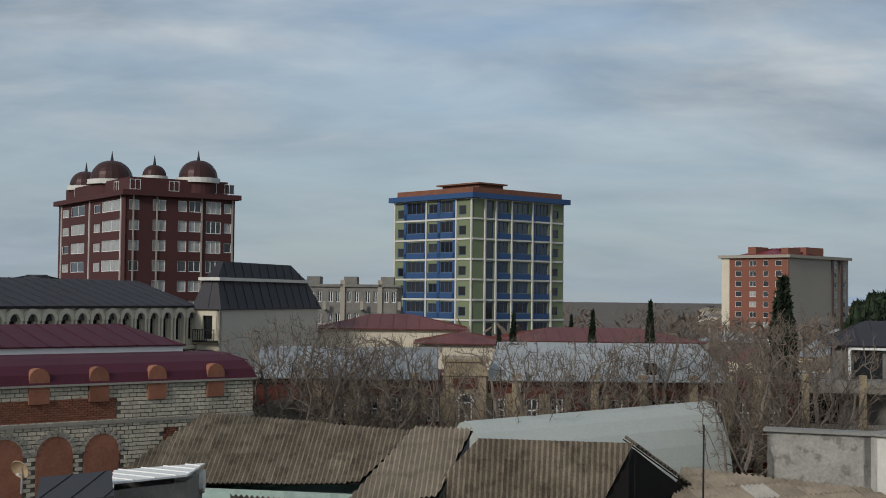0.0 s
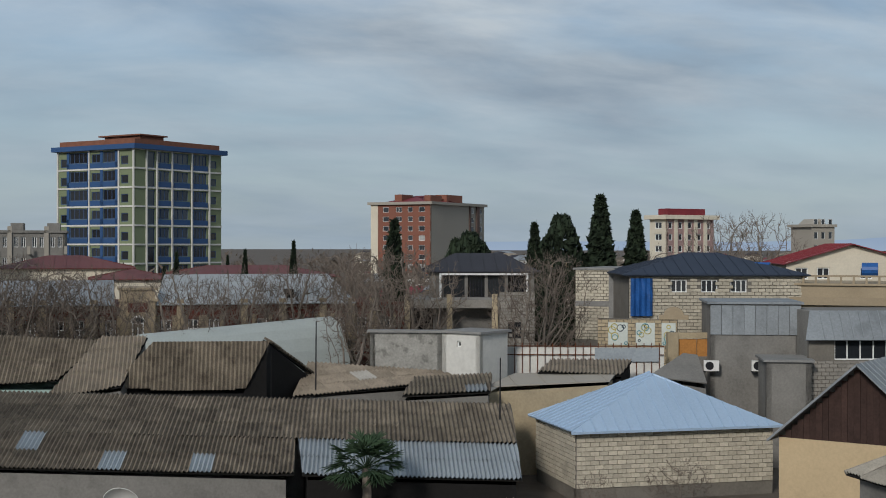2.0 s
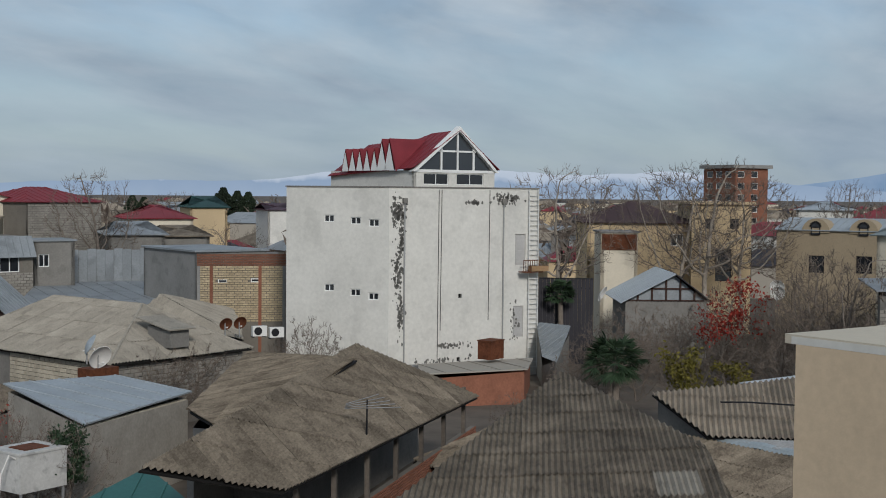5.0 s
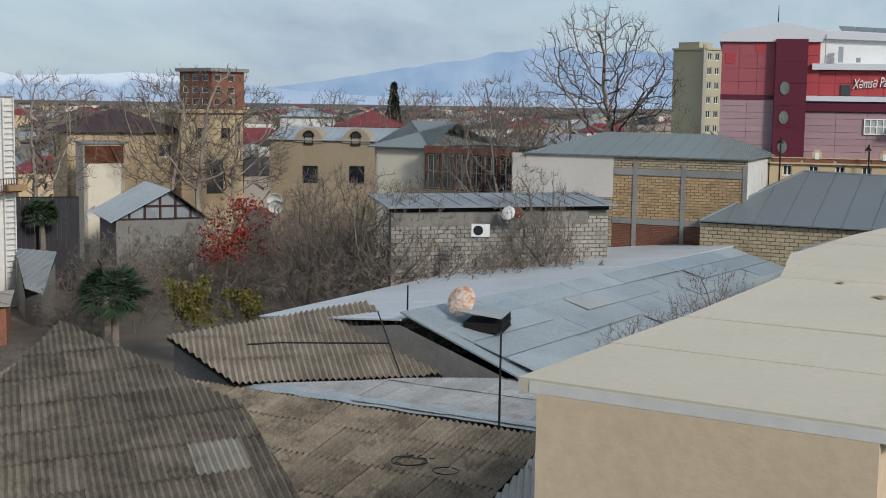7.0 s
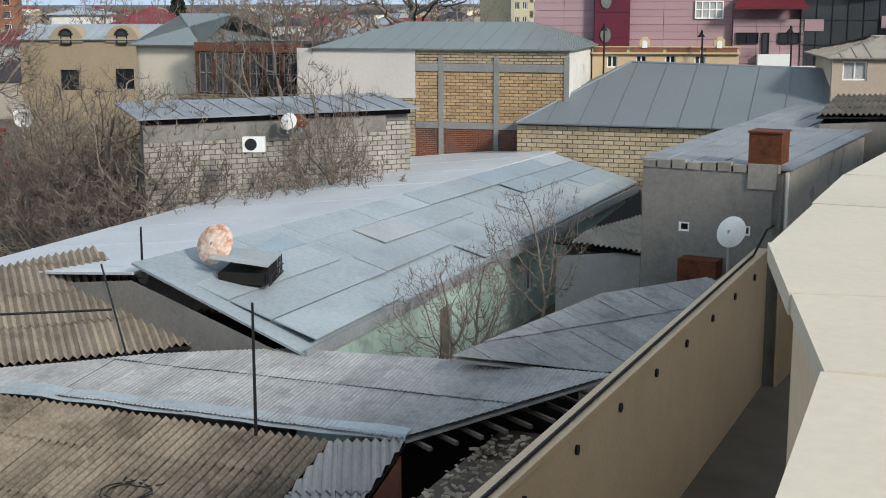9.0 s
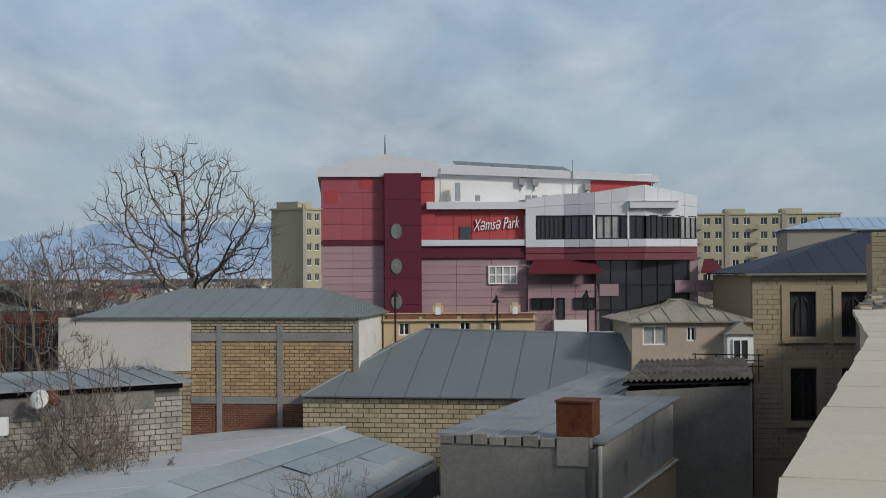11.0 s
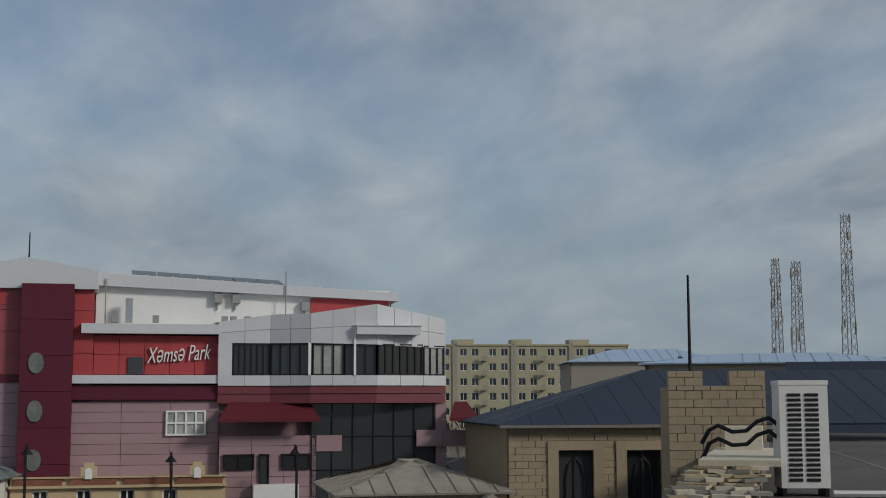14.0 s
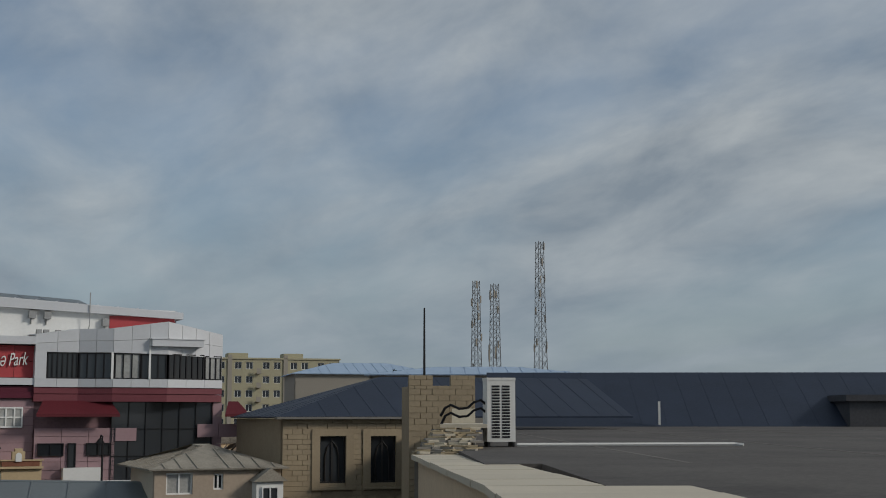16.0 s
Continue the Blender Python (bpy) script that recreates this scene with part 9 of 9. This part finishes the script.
def cypress_mesh(seed, h, r, round_=0.0, n=5200):
    rs = random.Random(seed)
    bumps = [(rs.uniform(0, math.tau), rs.uniform(0.1, 0.9), rs.uniform(-0.25, 0.3)) for _ in range(26)]

    def spot(q):
        t = q.random() ** 1.25
        a = q.uniform(0, math.tau)
        prof = (1 - t) ** 0.75 * (0.55 + 0.45 * min(1, t * 6)) if not round_ else math.sqrt(max(0, 1 - (2 * t - 0.9) ** 2 / 1.3)) * 0.95
        k = 1 + sum(w * math.exp(-((t - z) / 0.07) ** 2) * max(0, math.cos(a - b)) for b, z, w in bumps)
        rr = r * prof * k * q.uniform(0.55, 1.0)
        return Vector((rr * math.cos(a), rr * math.sin(a), h * 0.06 + t * h * 0.95))
    bm = bmesh.new()
    leaf_cloud(rs, n, spot, h * 0.028, bm)
    tk = bmesh.new()
    tube(tk, [(0, 0, 0), (0.02, 0, h * 0.5), (0, 0, h * 0.9)], h * 0.02, h * 0.004)
    return mesh_of("crown", bm, CYPRESS), mesh_of("trunk", tk, BARK)


CY = [cypress_mesh(1, 8, 1.25), cypress_mesh(2, 8, 1.0), cypress_mesh(3, 8, 2.0, 1.0)]


def conifer(k, base, top, wide, label):
    ob = new("cypress")
    s = top / 8
    ob.matrix_basis = pose(base[0], base[1], 0, 0, 0, 70 * k + base[0]) @ Matrix.Diagonal((s * wide, s * wide, s, 1))
    tagged(ob, label, "tree", "evergreen trees")
    part("crown", CY[k][0], None, ob)
    part("trunk", CY[k][1], None, ob)


for k, p, wd in ((0, (39.93, 108.31, 14.79), 1), (0, (43.54, 109.29, 13.65), 0.95), (2, (37.32, 110.16, 13.39), 0.6), (0, (36.45, 113.57, 12.73), 0.8), (2, (27.63, 104.77, 11.93), 0.6), (2, (27.11, 105.97, 11.45), 0.55), (1, (17.55, 119.37, 11.24), 0.5), (1, (8.21, 120.41, 10.34), 0.5), (1, (6.67, 115.5, 9.3), 0.5), (1, (14.03, 122.04, 10.54), 0.5), (1, (17.08, 149.9, 9.87), 0.5), (1, (20.3, 99.58, 12.61), 0.9), (2, (35.03, 123.68, 11.38), 0.8), (2, (299.54, -30.37, 10.04), 0.6), (1, (118.98, -54.17, 14.49), 0.5), (0, (135.92, 35.73, 13.3), 0.9), (2, (184.02, 223.2, 9.79), 0.7), (2, (186.17, 221.71, 9.43), 0.7), (2, (201.11, 211.3, 11.76), 0.7), (2, (203.79, 209.43, 11.02), 0.7), (2, (205.94, 207.93, 10.79), 0.7), (2, (200.06, 212.03, 10.44), 0.7)):
    conifer(int(k), p, p[2], wd, "dark green cypress with a dense uneven crown")


def palm(base, z, r, label, trunk=True):
    ob = new("palm")
    ob.matrix_basis = pose(base[0], base[1], 0)
    tagged(ob, label, "palm", "palms")
    rs = random.Random(int(base[0] * 10))
    bm = bmesh.new()
    tube(bm, [(0, 0, 0), (0.05, 0, z * 0.6), (0, 0.03, z)], 0.2, 0.16, 8)
    part("trunk", bm, BARK, ob)
    for k in range(46):
        bm = bmesh.new()
        a, e_ = rs.uniform(0, math.tau), rs.uniform(-0.5, 1.2)
        L_ = r * rs.uniform(0.55, 0.8)
        d = Vector((math.cos(a) * math.cos(e_), math.sin(a) * math.cos(e_), math.sin(e_)))
        tube(bm, [(0, 0, z), Vector((0, 0, z)) + d * L_], 0.02, 0.012, 3)
        tip = Vector((0, 0, z)) + d * L_
        sd = d.cross((0, 0, 1)).normalized()
        up = sd.cross(d)
        for j in range(15):
            f = math.radians(-75 + 150 * j / 14)
            w_ = (d * math.cos(f) + sd * math.sin(f)).normalized()
            q = tip + w_ * r * 0.48 - Vector((0, 0, r * rs.uniform(0.05, 0.22)))
            s_ = w_.cross(up) * 0.05
            v = [bm.verts.new(tip), bm.verts.new(tip.lerp(q, 0.5) + s_ + up * 0.03), bm.verts.new(q), bm.verts.new(tip.lerp(q, 0.5) - s_ + up * 0.03)]
            bm.faces.new(v)
        part("frond", bm, PALM, ob)


for p, r in (((8.54, 63.61, 2.46), 1.5), ((38.82, 22.77, 3.08), 1.5), ((56.37, 36.06, 4.64), 1), ((44.15, 25.86, 2.03), 1.4)):
    palm(p, p[2], r, "fan palm with dark green drooping leaves")


def leafy(base, top, r, leaf, n, label, name="leafy_tree", size=0.08):
    ob = bare_tree("c", base, top, label, 0.0, base[0] * 9, 0.8, "garden trees")
    ob.name = name
    rs = random.Random(int(base[1] * 10))
    hubs = [Vector((rs.gauss(0, r * 0.5), rs.gauss(0, r * 0.5), top * rs.uniform(0.5, 0.95))) for _ in range(22)]
    bm = bmesh.new()
    leaf_cloud(rs, n, lambda q: q.choice(hubs) + Vector((q.gauss(0, r * 0.16), q.gauss(0, r * 0.16), q.gauss(0, r * 0.16))), size, bm)
    crown = part("foliage", bm, leaf, ob)
    crown.matrix_basis = Matrix.Diagonal([1 / v for v in ob.matrix_basis.to_scale()] + [1])
    return ob


leafy((51.35, 22.41, 6.27), 6.52, 1.7, REDLEAF, 1500, "persimmon tree with sparse red leaves", "red_leaved_tree", 0.1)
leafy((8.45, 29.87, 4.44), 4.98, 1.3, REDLEAF, 420, "persimmon tree with scattered red fruit", "persimmon_tree", 0.05)
leafy((38.86, 19.27, 3.37), 4.11, 1.2, YELLOWLEAF, 1500, "garden tree with yellow-green leaves", "yellowing_tree", 0.1)
leafy((43.45, 18.83, 2.41), 2.91, 0.9, YELLOWLEAF, 900, "low garden tree with yellow-green leaves", "yellowing_tree", 0.1)
leafy((9.71, 26.55, 3.42), 3.93, 0.7, PALM, 1600, "dense dark evergreen garden shrub", "evergreen_shrub", 0.07)

# ---- far town, woods and mountains ----
def far_town():
    rs = random.Random(77)
    cols = [GREIGE, CREAM, WHITE, CEMENT, OCHRE]
    roofs = [RED_ROOF, ZINC_OLD, DARK_ROOF, SLATE, SLATE_TAN]
    groups = {}
    for k in range(1500):
        a, d = rs.uniform(radians(14), radians(135)), rs.uniform(130, 900)
        x, y = d * math.sin(a), d * math.cos(a)
        w, l, h = rs.uniform(6, 13), rs.uniform(6, 11), rs.choice((3, 3, 3.5, 6))
        m = pose(x, y, 0, 0, 0, rs.uniform(0, 180))
        i, j = rs.randrange(5), rs.randrange(5)
        box(groups.setdefault(("w", i), bmesh.new()), -w / 2, -l / 2, 0, w / 2, l / 2, h, m)
        b = groups.setdefault(("r", j), bmesh.new())
        c = [m @ Vector(v) for v in ((-w / 2 - .3, -l / 2 - .3, h), (w / 2 + .3, -l / 2 - .3, h), (w / 2 + .3, l / 2 + .3, h), (-w / 2 - .3, l / 2 + .3, h), (-w / 4, 0, h + 1.7), (w / 4, 0, h + 1.7))]
        v = [b.verts.new(p) for p in c]
        for f in ((0, 1, 5, 4), (1, 2, 5), (2, 3, 4, 5), (3, 0, 4)):
            b.faces.new([v[q] for q in f])
    for (t, i), bm in groups.items():
        nm = "distant_houses" if t == "w" else "distant_roofs"
        tagged(part(nm, bm, cols[i] if t == "w" else roofs[i]), "low houses of the town far off" if t == "w" else "roofs of the town far off", "houses", kind="stuff")


far_town()


def far_woods():
    rs = random.Random(5)
    bm = bmesh.new()
    for k in range(2600):
        a, d = rs.uniform(radians(-40), radians(135)), rs.uniform(105, 700)
        x, y, h, r = d * math.sin(a), d * math.cos(a), rs.uniform(4, 9.5), rs.uniform(1.5, 3.2)
        for j in range(16):
            c = Vector((x + rs.gauss(0, r * 0.5), y + rs.gauss(0, r * 0.5), h * rs.uniform(0.3, 1.0)))
            u_ = Vector((rs.uniform(-1, 1), rs.uniform(-1, 1), rs.uniform(0.2, 1))).normalized() * rs.uniform(0.7, 1.8)
            s_ = u_.cross(Vector((rs.uniform(-1, 1), rs.uniform(-1, 1), 0.1))).normalized() * rs.uniform(0.10, 0.35)
            bm.faces.new([bm.verts.new(p) for p in (c - u_, c + s_, c + u_, c - s_)])
    tagged(part("distant_trees", bm, TWIG), "bare trees between the houses far off", "trees", kind="stuff")


far_woods()


def mountains():
    """A snow-topped range far beyond the plain, glowing, with distance haze painted in."""
    m = bpy.data.materials.new("hazy_mountains")
    m.use_nodes = True
    nt = m.node_tree
    nt.nodes.clear()
    N, L = nt.nodes.new, nt.links.new
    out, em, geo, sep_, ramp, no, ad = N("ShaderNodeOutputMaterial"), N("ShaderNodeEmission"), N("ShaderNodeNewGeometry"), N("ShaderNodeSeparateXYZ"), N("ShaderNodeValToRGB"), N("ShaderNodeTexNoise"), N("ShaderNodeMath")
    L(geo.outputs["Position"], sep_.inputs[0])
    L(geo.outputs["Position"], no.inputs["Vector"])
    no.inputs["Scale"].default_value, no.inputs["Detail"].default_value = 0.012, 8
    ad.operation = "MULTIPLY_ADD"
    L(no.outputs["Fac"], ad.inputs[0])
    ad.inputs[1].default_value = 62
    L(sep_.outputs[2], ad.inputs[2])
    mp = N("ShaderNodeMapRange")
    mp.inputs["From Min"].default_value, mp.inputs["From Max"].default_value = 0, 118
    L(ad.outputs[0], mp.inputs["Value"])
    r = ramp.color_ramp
    # the paler foot is haze put into the colour; the bright top is snow
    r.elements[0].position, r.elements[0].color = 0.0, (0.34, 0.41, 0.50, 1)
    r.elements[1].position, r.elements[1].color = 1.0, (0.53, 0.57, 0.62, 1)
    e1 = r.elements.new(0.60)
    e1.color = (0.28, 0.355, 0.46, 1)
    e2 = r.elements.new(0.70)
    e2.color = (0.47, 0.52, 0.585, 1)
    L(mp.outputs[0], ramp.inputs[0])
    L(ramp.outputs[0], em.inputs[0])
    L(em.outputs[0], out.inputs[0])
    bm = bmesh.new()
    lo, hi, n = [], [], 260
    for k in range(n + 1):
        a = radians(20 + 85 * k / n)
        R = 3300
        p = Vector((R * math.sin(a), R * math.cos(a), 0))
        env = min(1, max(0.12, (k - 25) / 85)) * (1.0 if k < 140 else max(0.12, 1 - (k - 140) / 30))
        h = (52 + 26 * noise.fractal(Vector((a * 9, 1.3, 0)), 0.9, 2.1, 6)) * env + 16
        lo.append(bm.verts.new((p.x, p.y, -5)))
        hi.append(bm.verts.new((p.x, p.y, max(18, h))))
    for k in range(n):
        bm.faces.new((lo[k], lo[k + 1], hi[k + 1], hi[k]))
    tagged(part("backdrop", bm, m), "snow-topped mountains on the horizon, paled by painted haze", "mountains", kind="structure")


def high_range():
    """A second blue range with little snow, glowing, its haze painted in."""
    m = bpy.data.materials.new("hazy_blue_range")
    m.use_nodes = True
    nt = m.node_tree
    nt.nodes.clear()
    N, L = nt.nodes.new, nt.links.new
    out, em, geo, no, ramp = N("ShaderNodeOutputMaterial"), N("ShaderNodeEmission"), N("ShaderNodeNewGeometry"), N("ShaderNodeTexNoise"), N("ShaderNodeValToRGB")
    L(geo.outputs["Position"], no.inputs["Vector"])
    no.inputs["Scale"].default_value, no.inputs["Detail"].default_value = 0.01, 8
    # blue distance haze is put into these emission colours
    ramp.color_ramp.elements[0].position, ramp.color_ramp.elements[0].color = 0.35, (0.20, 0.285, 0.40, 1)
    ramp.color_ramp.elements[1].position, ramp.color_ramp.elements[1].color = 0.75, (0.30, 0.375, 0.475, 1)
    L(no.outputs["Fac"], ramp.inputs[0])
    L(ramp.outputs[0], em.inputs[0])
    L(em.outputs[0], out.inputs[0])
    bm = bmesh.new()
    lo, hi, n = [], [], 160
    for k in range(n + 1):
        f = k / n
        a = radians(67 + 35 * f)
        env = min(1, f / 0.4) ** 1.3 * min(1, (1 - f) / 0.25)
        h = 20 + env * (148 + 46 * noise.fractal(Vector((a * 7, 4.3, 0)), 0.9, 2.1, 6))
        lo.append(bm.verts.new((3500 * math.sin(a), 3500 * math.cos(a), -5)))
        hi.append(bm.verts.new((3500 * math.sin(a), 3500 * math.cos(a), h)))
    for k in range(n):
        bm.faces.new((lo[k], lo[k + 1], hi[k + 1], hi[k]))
    tagged(part("backdrop", bm, m), "blue mountains beyond the town with painted haze", "mountains", kind="structure")



mountains()
high_range()
